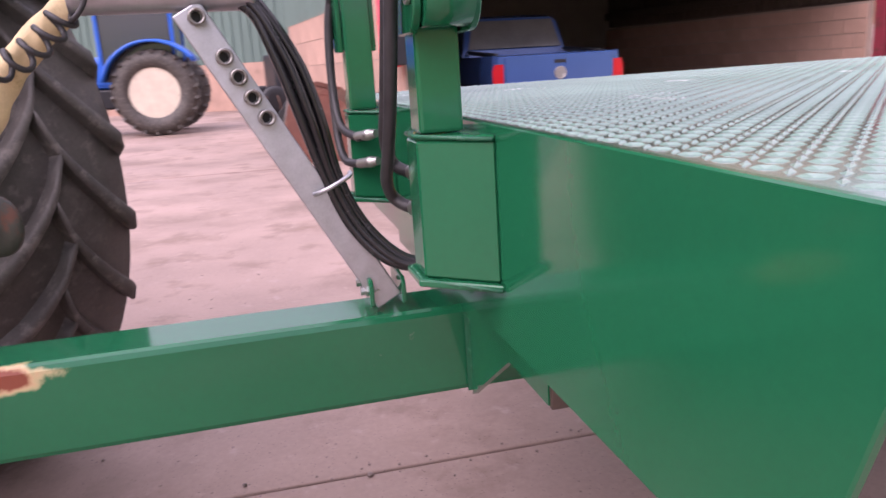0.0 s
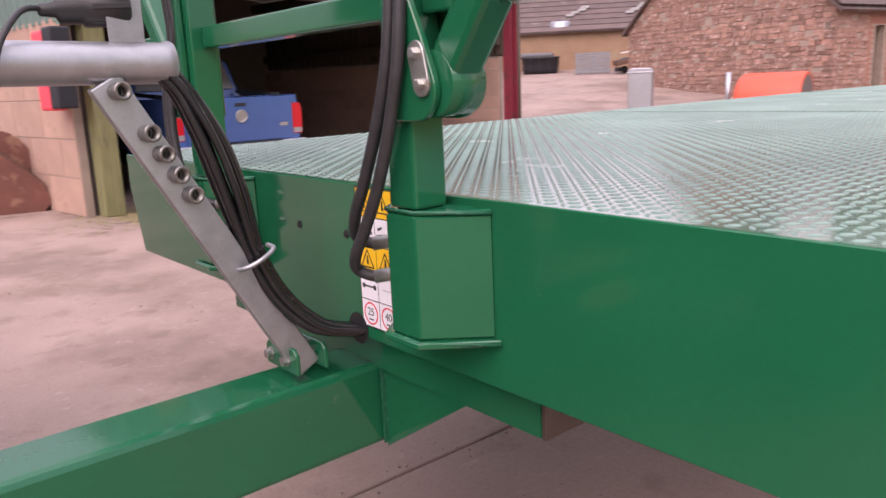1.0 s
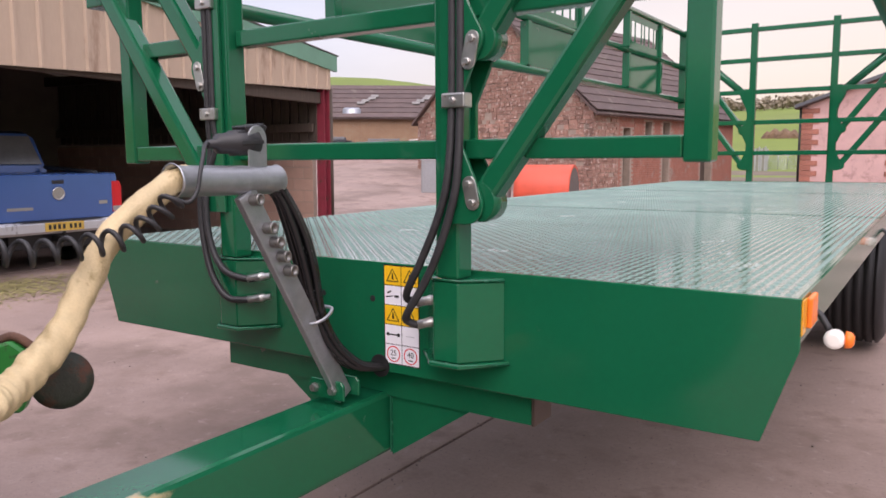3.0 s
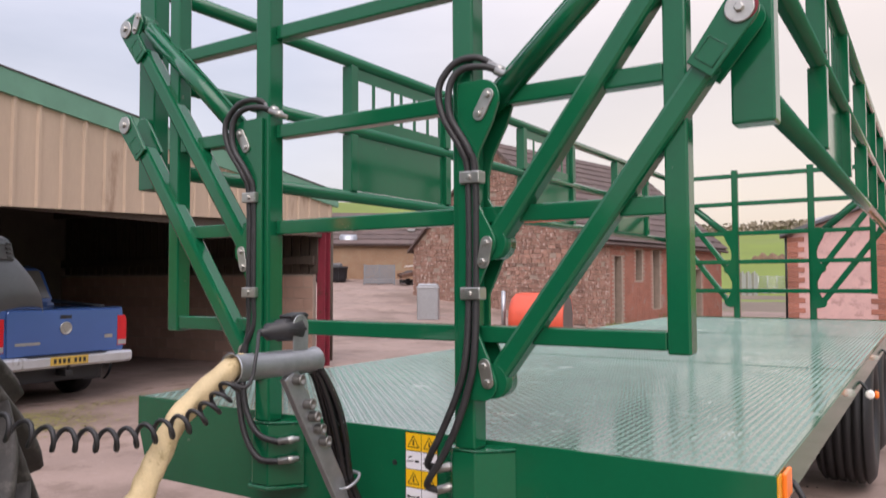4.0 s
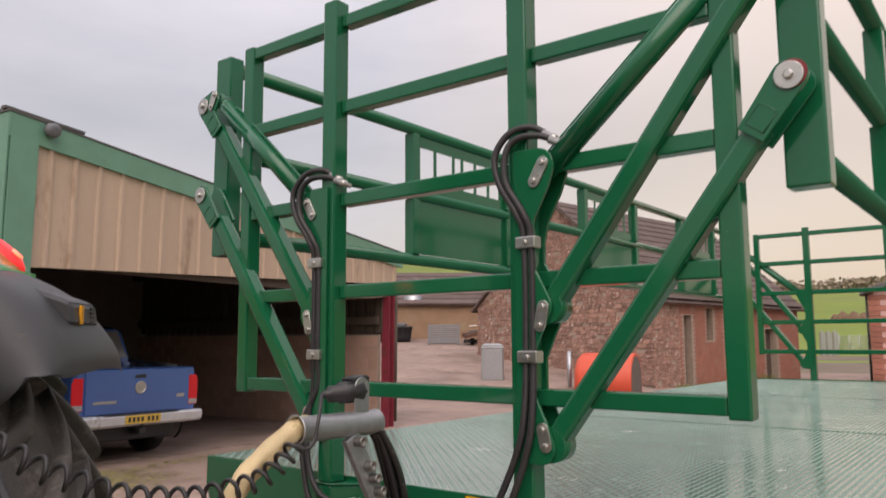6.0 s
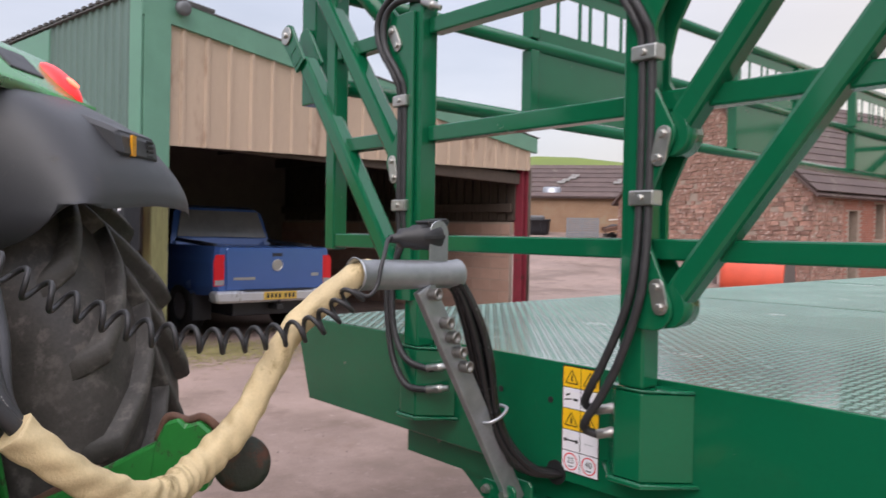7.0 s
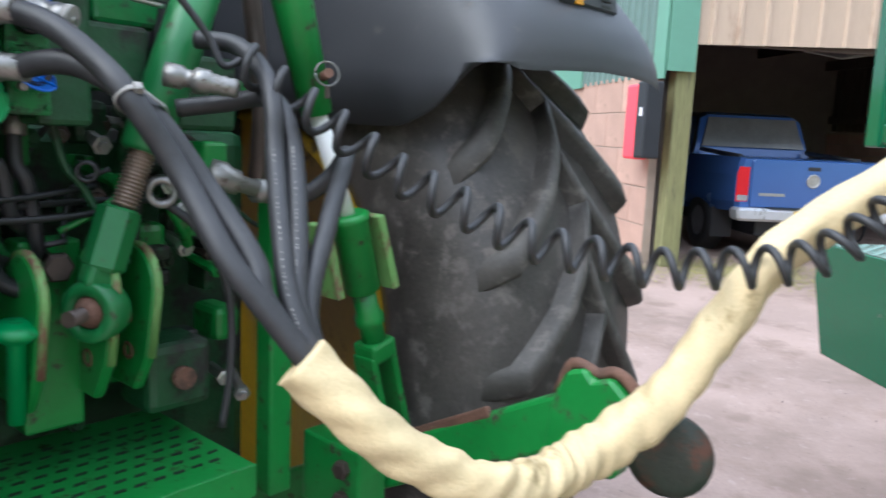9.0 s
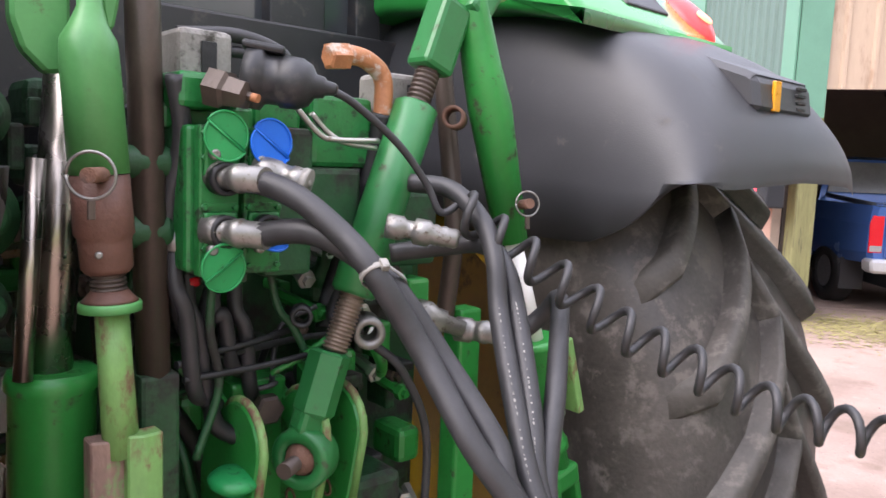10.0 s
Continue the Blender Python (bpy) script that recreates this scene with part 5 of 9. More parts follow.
def tractor_tyre(s):
    """Rear wheel: carcass with bulged sidewalls, angled lugs, yellow rim."""
    c, hw = s * 0.805, 0.28
    bm = bmnew()
    r = TYRE_R - 0.045
    prof = [(-hw + 0.05, 0.50), (-hw - 0.005, 0.58), (-hw - 0.015, 0.68), (-hw + 0.005, 0.77), (-hw + 0.05, r - 0.02), (-0.12, r), (0.12, r),
            (hw - 0.05, r - 0.02), (hw - 0.005, 0.77), (hw + 0.015, 0.68), (hw + 0.005, 0.58), (hw - 0.05, 0.50)]
    lathe(bm, prof, (c, AX_R, AX_Z), (1, 0, 0), 72, closed=True)
    wheel = part("rear_wheel", bm, TYREWALL, tractor, "large worn tractor tyre with chevron lugs", smooth=True)
    n = 24
    for side in (-1, 1):
        bm = bmnew()
        # a lug sweeps from the middle of the tread to the shoulder and over it, trailing in angle
        loops = []
        for i in range(9):
            f = i / 8
            x = side * (-0.02 + (hw - 0.002) * f)
            ang = -0.40 * f ** 0.64
            top = TYRE_R - 0.004 - 0.030 * f ** 3 - (0.075 if i == 8 else 0)
            low = r - 0.03 - 0.13 * f ** 3
            wa = (0.022 + 0.012 * f) / TYRE_R
            loops.append([Vector((x, rad * math.cos(ang + da), rad * math.sin(ang + da))) for da, rad in ((-wa * 2.3, low + 0.004), (-wa * 1.35, low + 0.022), (-wa * 0.95, top - 0.010), (-wa * 0.65, top), (wa * 0.65, top), (wa * 0.95, top - 0.010), (wa * 1.35, low + 0.022), (wa * 2.3, low + 0.004))])
        rows = [[bm.verts.new(p) for p in lp] for lp in loops]
        for u, v in zip(rows, rows[1:]):
            for i in range(7):
                bm.faces.new((u[i], u[i + 1], v[i + 1], v[i])).smooth = True
        bm.faces.new(rows[0][::-1]), bm.faces.new(rows[-1])
        bmesh.ops.recalc_face_normals(bm, faces=bm.faces[:])
        me = bpy.data.meshes.new("tread_lug")
        bm.to_mesh(me)
        bm.free()
        me.materials.append(TYRE)
        for k in range(n):
            a0 = 2 * math.pi * (k + (0.5 if side > 0 else 0)) / n
            lug = new("tread_lug", me)
            lug.matrix_basis = pose(c, AX_R, AX_Z, math.degrees(a0), 0, 0)
            lug.parent = wheel
    bm = bmnew()
    lathe(bm, [(-0.24, 0.52), (-0.25, 0.49), (-0.20, 0.46), (-0.02, 0.44), (0.0, 0.18), (0.02, 0.18), (0.04, 0.44), (0.20, 0.46), (0.25, 0.49), (0.24, 0.52)], (c, AX_R, AX_Z), (1, 0, 0), 40)
    part("rim", bm, YELLOWRIM, wheel, "yellow wheel rim", smooth=True)


tractor_tyre(-1), tractor_tyre(1)


def fender(s):
    """Moulded mudguard: inner skirt with an S-shaped lower edge, a ridge, and a broad top that ends in a flicked tail."""
    ridge = [(0.214, 1.496), (0.206, 1.536), (0.178, 1.590), (0.126, 1.653), (0.060, 1.716), (-0.05, 1.775), (-0.20, 1.825), (-0.40, 1.862), (-0.65, 1.878), (-0.95, 1.84), (-1.20, 1.74)]
    hem = [(0.140, 1.496), (0.126, 1.467), (0.100, 1.440), (0.068, 1.416), (0.020, 1.394), (-0.031, 1.382), (-0.196, 1.384), (-0.40, 1.40), (-0.65, 1.42), (-0.95, 1.40), (-1.20, 1.35)]
    rows = [(0.474, 0.0, 0, 0), (0.482, 0.27, 0, 0), (0.494, 0.53, 0, 0), (0.514, 0.75, 0, 0), (0.542, 0.90, 0, 0), (0.576, 0.98, 0, 0), (0.615, 1.0, 0.002, 0.003), (0.68, 1.0, 0.006, 0.008), (0.80, 1.0, 0.010, 0.015),
            (0.92, 1.0, 0.012, 0.014), (1.01, 1.0, 0.010, 0.008), (1.050, 1.0, 0.005, 0.0), (1.066, 1.0, 0.0, -0.010)]
    bm = bmnew()
    grids = []
    for inset in (0.0, 0.007):
        g = []
        for u, f, dr, dz in rows:
            pts = [Vector((s * (u + (inset if f < 0.9 else 0)), h[0] + (q[0] - h[0]) * f + dr, h[1] + (q[1] - h[1]) * f + dz - (inset if f >= 0.9 else 0))) for h, q in zip(hem, ridge)]
            g.append([bm.verts.new(p) for p in spline(pts, 5)])
        grids.append(g)
    na = len(grids[0][0]) - 1
    for g in grids:
        for a, b in zip(g, g[1:]):
            for k in range(na):
                bm.faces.new((a[k], a[k + 1], b[k + 1], b[k])).smooth = True
    m = len(rows)
    outer, inner = grids
    for k in range(na):
        for j in (0, m - 1):
            bm.faces.new((outer[j][k], outer[j][k + 1], inner[j][k + 1], inner[j][k]))
    for j in range(m - 1):
        for k in (0, na):
            bm.faces.new((outer[j][k], outer[j + 1][k], inner[j + 1][k], inner[j][k]))
    return part("mudguard", bm, PLASTIC, tractor, "black moulded plastic mudguard with flicked tail")


guard_r, guard_l = fender(-1), fender(1)


def cab():
    # green wing panel above each mudguard
    for s in (-1, 1):
        bm = bmnew()
        out = [(-0.045, 1.776), (-0.045, 1.795), (-0.185, 1.928), (-0.34, 1.99), (-0.72, 2.03), (-1.05, 2.0), (-1.05, 1.80), (-0.65, 1.862), (-0.25, 1.82)]
        a, b = sorted((s * 0.475, s * 1.0))
        prism(bm, out, (a, b), put=lambda y, z, x: (x, y, z))
        edges = [e for e in bm.edges if e.calc_length() > 0.06]
        bmesh.ops.bevel(bm, geom=edges, offset=0.022, segments=3, affect="EDGES", profile=0.5)
        part("wing_panel", bm, JBODY, tractor, "glossy green wing panel", smooth=True)
        if s > 0:
            continue
        d = Vector((0.0, 0.69, 0.72)).normalized()
        ux, sx = Vector((0, -0.72, 0.69)), Vector((1, 0, 0))
        c = Vector((-0.928, -0.112, 1.862))
        bm = bmnew()
        loops = []
        for k in range(7):
            t = k / 6 * math.pi / 2
            rr, dd = math.cos(t), math.sin(t)
            loops.append([c + d * (0.034 * dd - 0.012) + (sx * math.cos(w) * 0.050 + ux * math.sin(w) * (0.090 if math.sin(w) < 0 else 0.078)) * max(rr, 0.02) for w in [2 * math.pi * i / 28 for i in range(28)]])
        rings(bm, loops)
        lens = part("tail_lamp", bm, LAMP_RED, tractor, "lit red tail lamp", smooth=True)
        bm = bmnew()
        lathe(bm, [(0, 0.022), (0.004, 0.020), (0.007, 0.004)], c + d * 0.018 - ux * 0.03, d, 16)
        part("bulb", bm, LAMP_CORE, lens)
        bm = bmnew()
        q = Vector((-0.74, -0.128, 1.870))
        beam(bm, q - ux * 0.045, q + ux * 0.045, 0.15, 0.016, up=d, bevel=0.005)
        part("number_panel", bm, BLACKPLUG, tractor)
        # raised pod with an amber reflector and vents on the mudguard's tail
        bm = bmnew()
        prism(bm, [(0.172, 1.628), (0.160, 1.694), (0.145, 1.704), (0.05, 1.738), (-0.03, 1.772), (-0.03, 1.72), (0.10, 1.64)], (-0.945, -0.715), put=lambda y, z, x: (x, y, z), bevel=0.012)
        pod = part("lamp_pod", bm, PLASTIC, guard_r)
        bm = bmnew()
        box(bm, (-0.795, 0.164, 1.634), (-0.770, 0.172, 1.690), 0.002)
        part("amber_reflector", bm, AMBERREF, pod, "small amber reflector")
        # Black bars paint the shade of the vents on a closed face.
        for k in range(4):
            bm = bmnew()
            box(bm, (-0.905, 0.164, 1.642 + 0.013 * k), (-0.868, 0.1705, 1.648 + 0.013 * k), 0.001)
            part("vent_slot", bm, BLACKGUTS, pod)
    # cab rear: dark screen, frame and roof
    bm = bmnew()
    box(bm, (-0.60, -0.78, 1.50), (0.60, -0.72, 2.55), 0.01)
    part("rear_screen", bm, DARKGLASS, tractor, "dark tinted rear cab window")
    for u in (-0.46, -0.27, 0.60):
        bm = bmnew()
        beam(bm, (u, -0.70, 1.35), (u * 1.0, -0.72, 2.55), 0.07 if abs(u) > 0.4 else 0.14, 0.05, up=(0, 1, 0))
        part("cab_pillar", bm, BLACKPLUG, tractor)
    bm = bmnew()
    box(bm, (-0.78, -2.1, 2.55), (0.78, -0.62, 2.78), 0.06)
    part("cab_roof", bm, JBODY, tractor)
    bm = bmnew()
    box(bm, (-0.66, -2.0, 1.2), (0.66, -0.79, 2.54), 0.03)
    part("cab", bm, DARKGLASS, tractor)
    bm = bmnew()
    box(bm, (-0.36, -3.9, 1.0), (0.36, -2.02, 1.75), 0.10)
    part("bonnet", bm, JBODY, tractor)
    bm = bmnew()
    box(bm, (-0.25, -3.7, 0.55), (0.25, -0.30, 0.98), 0.05)
    part("transmission", bm, JDARK, tractor)
    for s in (-1, 1):
        bm = bmnew()
        lathe(bm, [(-0.2, 0.40), (-0.22, 0.55), (-0.18, 0.66), (0.18, 0.66), (0.22, 0.55), (0.2, 0.40)], (s * 0.85, -3.35, 0.66), (1, 0, 0), 40, closed=True)
        w = part("front_wheel", bm, TYRE, tractor)
        bm = bmnew()
        lathe(bm, [(-0.18, 0.40), (0, 0.2), (0.18, 0.40)], (s * 0.85, -3.35, 0.66), (1, 0, 0), 32)
        part("rim", bm, YELLOWRIM, w)


cab()
# ---- tractor rear: linkage, valves, couplings ----
def tcyl(name, p, q, r, mat, parent=tractor, r2=None, seg=20, label=""):
    bm = bmnew()
    cyl(bm, p, q, r, r2, seg)
    return part(name, bm, mat, parent, label)


def tbox(name, a, b, mat, parent=tractor, bevel=0.006, label=""):
    bm = bmnew()
    box(bm, a, b, bevel)
    return part(name, bm, mat, parent, label)


def thread(bm, p, q, r, turns):
    p, q = Vector(p), Vector(q)
    n = (q - p).length
    prof = []
    for k in range(turns):
        prof += [(n * k / turns, r), (n * (k + 0.35) / turns, r), (n * (k + 0.55) / turns, r * 0.84), (n * (k + 0.85) / turns, r * 0.84)]
    lathe(bm, prof, p, q - p, 18)


def linch_pin(p, out, parent, size=0.023):
    """A pin with its folding wire ring."""
    p, out = Vector(p), Vector(out).normalized()
    bm = bmnew()
    cyl(bm, p - out * 0.02, p + out * 0.05, 0.008, seg=10)
    pin = part("linch_pin", bm, RUST, parent, "rusty linch pin")
    bm = bmnew()
    _, s, u = frame_of(out)
    c = p + out * 0.04
    tube(bm, [c + (s * math.cos(a) + u * math.sin(a)) * size for a in [2 * math.pi * k / 24 for k in range(25)]], 0.0017, 8)
    part("pin_ring", bm, FITTING, pin, "plated wire ring")
    bm = bmnew()
    beam(bm, c - u * (size + 0.001), c - u * (size + 0.020), 0.007, 0.005, bevel=0.001)
    part("pin_tab", bm, BROWNROD, pin)


def lift_rods():
    # rod beside the far wheel
    bm = bmnew()
    pts = [(-0.150, -0.02, 1.86), (-0.172, -0.01, 1.73), (-0.188, -0.005, 1.66), (-0.205, 0, 1.60), (-0.268, 0, 1.395)]
    rad = [0.022, 0.026, 0.030, 0.034, 0.026]
    tube(bm, [Vector(p) for p in pts], 0.03, 20, radius=lambda i, n: rad[i])
    rod = part("lift_rod", bm, JGREEN, tractor, "green lift rod with linch pin", smooth=True)
    tcyl("inner_rod", (-0.268, 0, 1.40), (-0.342, 0, 1.215), 0.015, WHITEPL, rod)
    bm = bmnew()
    lathe(bm, [(0, 0.030), (0.004, 0.037), (0.014, 0.037), (0.018, 0.033), (0.148, 0.032), (0.152, 0.026)], (-0.342, 0, 1.226), (-0.042, 0, -0.147), 24)
    part("sleeve_body", bm, JGREEN, rod)
    for a, b in (((-0.396, 0.005, 1.222), (-0.442, 0.005, 1.084)), ((-0.272, 0.005, 1.212), (-0.308, 0.005, 1.080))):
        bm = bmnew()
        beam(bm, a, b, 0.016, 0.05, up=(0, 1, 0), bevel=0.003)
        part("guard_strip", bm, JPALE, rod)
    bm = bmnew()
    lathe(bm, [(0, 0.022), (0.05, 0.023), (0.06, 0.028), (0.075, 0.028), (0.08, 0.023), (0.15, 0.025)], (-0.381, 0, 1.090), (-0.042, 0, -0.132), 20)
    part("lower_tube", bm, JGREEN, rod)
    bm = bmnew()
    beam(bm, (-0.414, 0, 0.985), (-0.424, 0, 0.945), 0.062, 0.058, up=(0, 1, 0), bevel=0.008)
    part("fork_root", bm, JGREEN, rod)
    for o in (-0.026, 0.026):
        bm = bmnew()
        beam(bm, (-0.418 + o, 0.0, 0.955), (-0.470 + o, 0.0, 0.78), 0.014, 0.055, up=(0, 1, 0), bevel=0.003)
        part("fork", bm, JGREEN, rod)
    linch_pin((-0.262, 0.015, 1.452), (0.35, 0.75, 0.1), rod, 0.019)
    # rod nearest the drawbar
    bm = bmnew()
    pts = [(0.366, -0.02, 1.95), (0.369, -0.01, 1.70), (0.370, 0, 1.655), (0.371, 0, 1.638), (0.3715, 0, 1.622), (0.371, 0, 1.605), (0.362, 0, 1.487)]
    rad = (0.0125, 0.0115, 0.0125, 0.0185, 0.0275, 0.0290, 0.0300)
    tube(bm, [Vector(p) for p in pts], 0.03, 28, radius=lambda i, n: rad[i])
    rod = part("lift_rod", bm, JLIGHT, tractor, "worn light green lift rod with brown threaded end", smooth=True)
    bm = bmnew()
    lathe(bm, [(0, 0.0295), (0.062, 0.0305), (0.066, 0.0275), (0.072, 0.0270), (0.098, 0.0265), (0.104, 0.022)], (0.362, 0, 1.486), (-0.07, 0, -1), 28)
    part("collar", bm, COLLAR, rod, "rust brown collar")
    bm = bmnew()
    lathe(bm, [(0, 0.004), (0.006, 0.004), (0.007, 0.002)], (0.372, 0.0275, 1.405), (0.3, 1, 0), 10)
    part("grease_nipple", bm, FITTING, rod)
    bm = bmnew()
    thread(bm, (0.355, 0, 1.386), (0.353, 0, 1.356), 0.0185, 6)
    part("thread", bm, BROWNROD, rod)
    bm = bmnew()
    lathe(bm, [(0.012, 0.018), (0.0125, 0.031), (0.015, 0.0325), (0.0225, 0.0325), (0.025, 0.018)], (0.353, 0, 1.364), (-0.03, 0, -1), 28)
    part("flange", bm, JLIGHT, rod)
    bm = bmnew()
    lathe(bm, [(0, 0.019), (0.003, 0.021), (0.009, 0.026), (0.0122, 0.0295)], (0.353, 0, 1.364), (-0.03, 0, -1), 28)
    part("lock_washer", bm, COLLAR, rod)
    bm = bmnew()
    lathe(bm, [(0, 0.0175), (0.06, 0.018), (0.16, 0.0195)], (0.351, 0, 1.338), (-0.06, 0, -1), 24)
    part("lower_tube", bm, JPALE, rod, "chipped pale green tube with bare rusty steel")
    linch_pin((0.366, 0.024, 1.487), (0.45, 0.7, 0), rod)
    for u0, u1, r0, r1, z, m in ((0.338, 0.376, -0.02, 0.012, 1.199, RUSTPLATE), (0.304, 0.342, 0.0, 0.028, 1.204, JPALE)):
        bm = bmnew()
        prism(bm, [(u0, r0), (u1, r0), (u1, r1 - 0.006), (u0 + (u1 - u0) * 0.55, r1), (u0, r1 - 0.004)], (0.88, z), put=lambda a, b, c: (a, b, c), bevel=0.002)
        part("channel_plate", bm, m, rod, "scratched pale green folded channel" if m == JPALE else "rust-stained folded channel")
    # forked arm that carries the rod
    for out, r0, r1 in (([(0.436, 1.95), (0.434, 1.640), (0.424, 1.610), (0.402, 1.588), (0.384, 1.590), (0.378, 1.63), (0.378, 1.95)], -0.062, -0.036),
                        ([(0.354, 1.95), (0.352, 1.670), (0.347, 1.635), (0.338, 1.64), (0.332, 1.67), (0.330, 1.95)], -0.050, -0.024)):
        bm = bmnew()
        prism(bm, out, (r0, r1), bevel=0.004)
        part("lift_arm_fork", bm, JLIGHT, rod, "faded green lift arm fork with rusty edge")
    for z, r in ((1.545, 0.040), (1.435, 0.050), (1.335, 0.036)):
        bm = bmnew()
        lathe(bm, [(-0.10, r), (-0.012, r), (0.0, r * 0.86), (0.004, r * 0.5), (0.016, r * 0.46), (0.02, r * 0.3)], (0.452, -0.10, z), (-0.35, 1, 0.05), 20)
        part("arm_boss", bm, JDARK, rod, "oily green round casting in shade-dark colour")
    # straight brown strut and its socket
    st = tcyl("strut", (0.310, -0.05, 2.05), (0.287, -0.05, 1.23), 0.0195, BROWNROD, label="grimy brown steel strut")
    tbox("strut_socket", (0.262, -0.075, 0.88), (0.310, -0.03, 1.252), JDARK, st)
    # assist ram
    bm = bmnew()
    lathe(bm, [(0, 0.047), (0.008, 0.051), (0.02, 0.051), (0.024, 0.047), (0.42, 0.047)], (0.385, -0.10, 1.258), (0.02, 0, -1), 32)
    ram = part("lift_ram", bm, JGREEN, tractor, "green linkage ram with chrome rod")
    tcyl("ram_rod", (0.392, -0.10, 1.23), (0.352, -0.14, 1.62), 0.026, CHROME, ram)
    tcyl("ram_pipe", (0.425, -0.06, 1.26), (0.405, -0.07, 1.50), 0.010, CHROME, ram)


lift_rods()


def top_link():
    a, b = Vector((-0.078, -0.02, 1.595)), Vector((0.032, -0.02, 1.305))
    d = (b - a).normalized()
    bm = bmnew()
    lathe(bm, [(0, 0.026), (0.004, 0.032), (0.282, 0.0325), (0.287, 0.026)], a, d, 28)
    tl = part("top_link", bm, JTEAL, tractor, "green top link turnbuckle parked on its hook")
    bm = bmnew()
    thread(bm, a - d * 0.055, a + d * 0.01, 0.0185, 9)
    part("thread", bm, BROWNROD, tl)
    bm = bmnew()
    thread(bm, b - d * 0.03, b + d * 0.058, 0.0185, 16)
    part("thread", bm, THREAD, tl)
    bm = bmnew()
    beam(bm, a - d * 0.052, a - d * 0.16, 0.055, 0.05, up=(0, 1, 0), bevel=0.008)
    part("clevis", bm, JTEAL, tl)
    bm = bmnew()
    beam(bm, a - d * 0.13 + Vector((-0.035, 0.01, 0.01)), a - d * 0.21 + Vector((-0.060, 0.0, 0.0)), 0.045, 0.05, up=(0, 1, 0), bevel=0.008)
    part("hook_end", bm, JTEAL, tl)
    c = a - d * 0.205 + Vector((-0.06, 0.0, 0.0))
    bm = bmnew()
    lathe(bm, [(-0.022, 0.020), (-0.022, 0.032), (0.022, 0.032), (0.022, 0.020)], c, (0.3, 1, 0), 24, closed=True)
    part("ball_eye", bm, JPALE, tl)
    h0, h1 = Vector((0.057, -0.02, 1.252)), Vector((0.084, -0.02, 1.168))
    bm = bmnew()
    lathe(bm, [(0, 0.022), (0.004, 0.029), (0.084, 0.029), (0.09, 0.024)], h0, h1 - h0, 6)
    part("end_nut", bm, JTEAL, tl, "long hexagon end of the link")
    e = Vector((0.094, -0.02, 1.112))
    bm = bmnew()
    beam(bm, h1 + Vector((-0.002, 0, 0.01)), e + Vector((0, 0, 0.03)), 0.046, 0.034, up=(0, 1, 0), bevel=0.008)
    part("end_fork", bm, JTEAL, tl)
    bm = bmnew()
    lathe(bm, [(-0.020, 0.024), (-0.020, 0.040), (-0.016, 0.043), (0.016, 0.043), (0.020, 0.040), (0.020, 0.024)], e, (0.85, 0.5, 0), 28, closed=True)
    part("end_eye", bm, JTEAL, tl)
    bm = bmnew()
    lathe(bm, [(-0.03, 0.012), (-0.022, 0.019), (-0.012, 0.0235), (0.012, 0.0235), (0.022, 0.019), (0.03, 0.012)], e, (0.85, 0.5, 0), 24)
    part("end_ball", bm, RUST, tl, "rusty ball joint")
    tcyl("pin", e - Vector((0.05, 0.03, 0)), e + Vector((0.05, 0.03, 0)), 0.011, BROWNROD, tl)
    # bracket on the transmission that holds the link
    for u0 in (0.160, 0.066, 0.006):
        bm = bmnew()
        out = [(-0.17, 0.97), (-0.06, 0.97), (-0.02, 1.03)] + [(y, z) for y, z in arc(-0.055, 1.135, 0.058, -20, 140, 8)] + [(-0.17, 1.20)]
        prism(bm, out, (u0, u0 + 0.017), put=lambda a2, b2, c2: (c2, a2, b2), bevel=0.004)
        pl = part("link_bracket", bm, JGREEN, tractor, "cast green top link bracket plate")
        bm = bmnew()
        tube(bm, [Vector((u0 + 0.0085, y, z)) for y, z in [(-0.02, 1.03)] + arc(-0.055, 1.135, 0.058, -20, 140, 8)], 0.0062, 8)
        part("worn_edge", bm, JPALE, pl)
        for z in (1.03, 1.085):
            bm = bmnew()
            lathe(bm, [(-0.001, 0.014), (0.0185, 0.014), (0.0185, 0.009), (-0.001, 0.009)], (u0, -0.075, z), (1, 0, 0), 16, closed=True)
            part("pin_bush", bm, RUST, pl)
    bm = bmnew()
    lathe(bm, [(0, 0.022), (0.018, 0.022), (0.022, 0.018)], (0.118, -0.09, 1.165), (0.1, 1, 0), 6)
    part("bracket_bolt", bm, BROWNROD, tractor)
    tbox("bracket_web", (0.075, -0.16, 0.92), (0.16, -0.105, 1.20), JGREEN)
    

top_link()


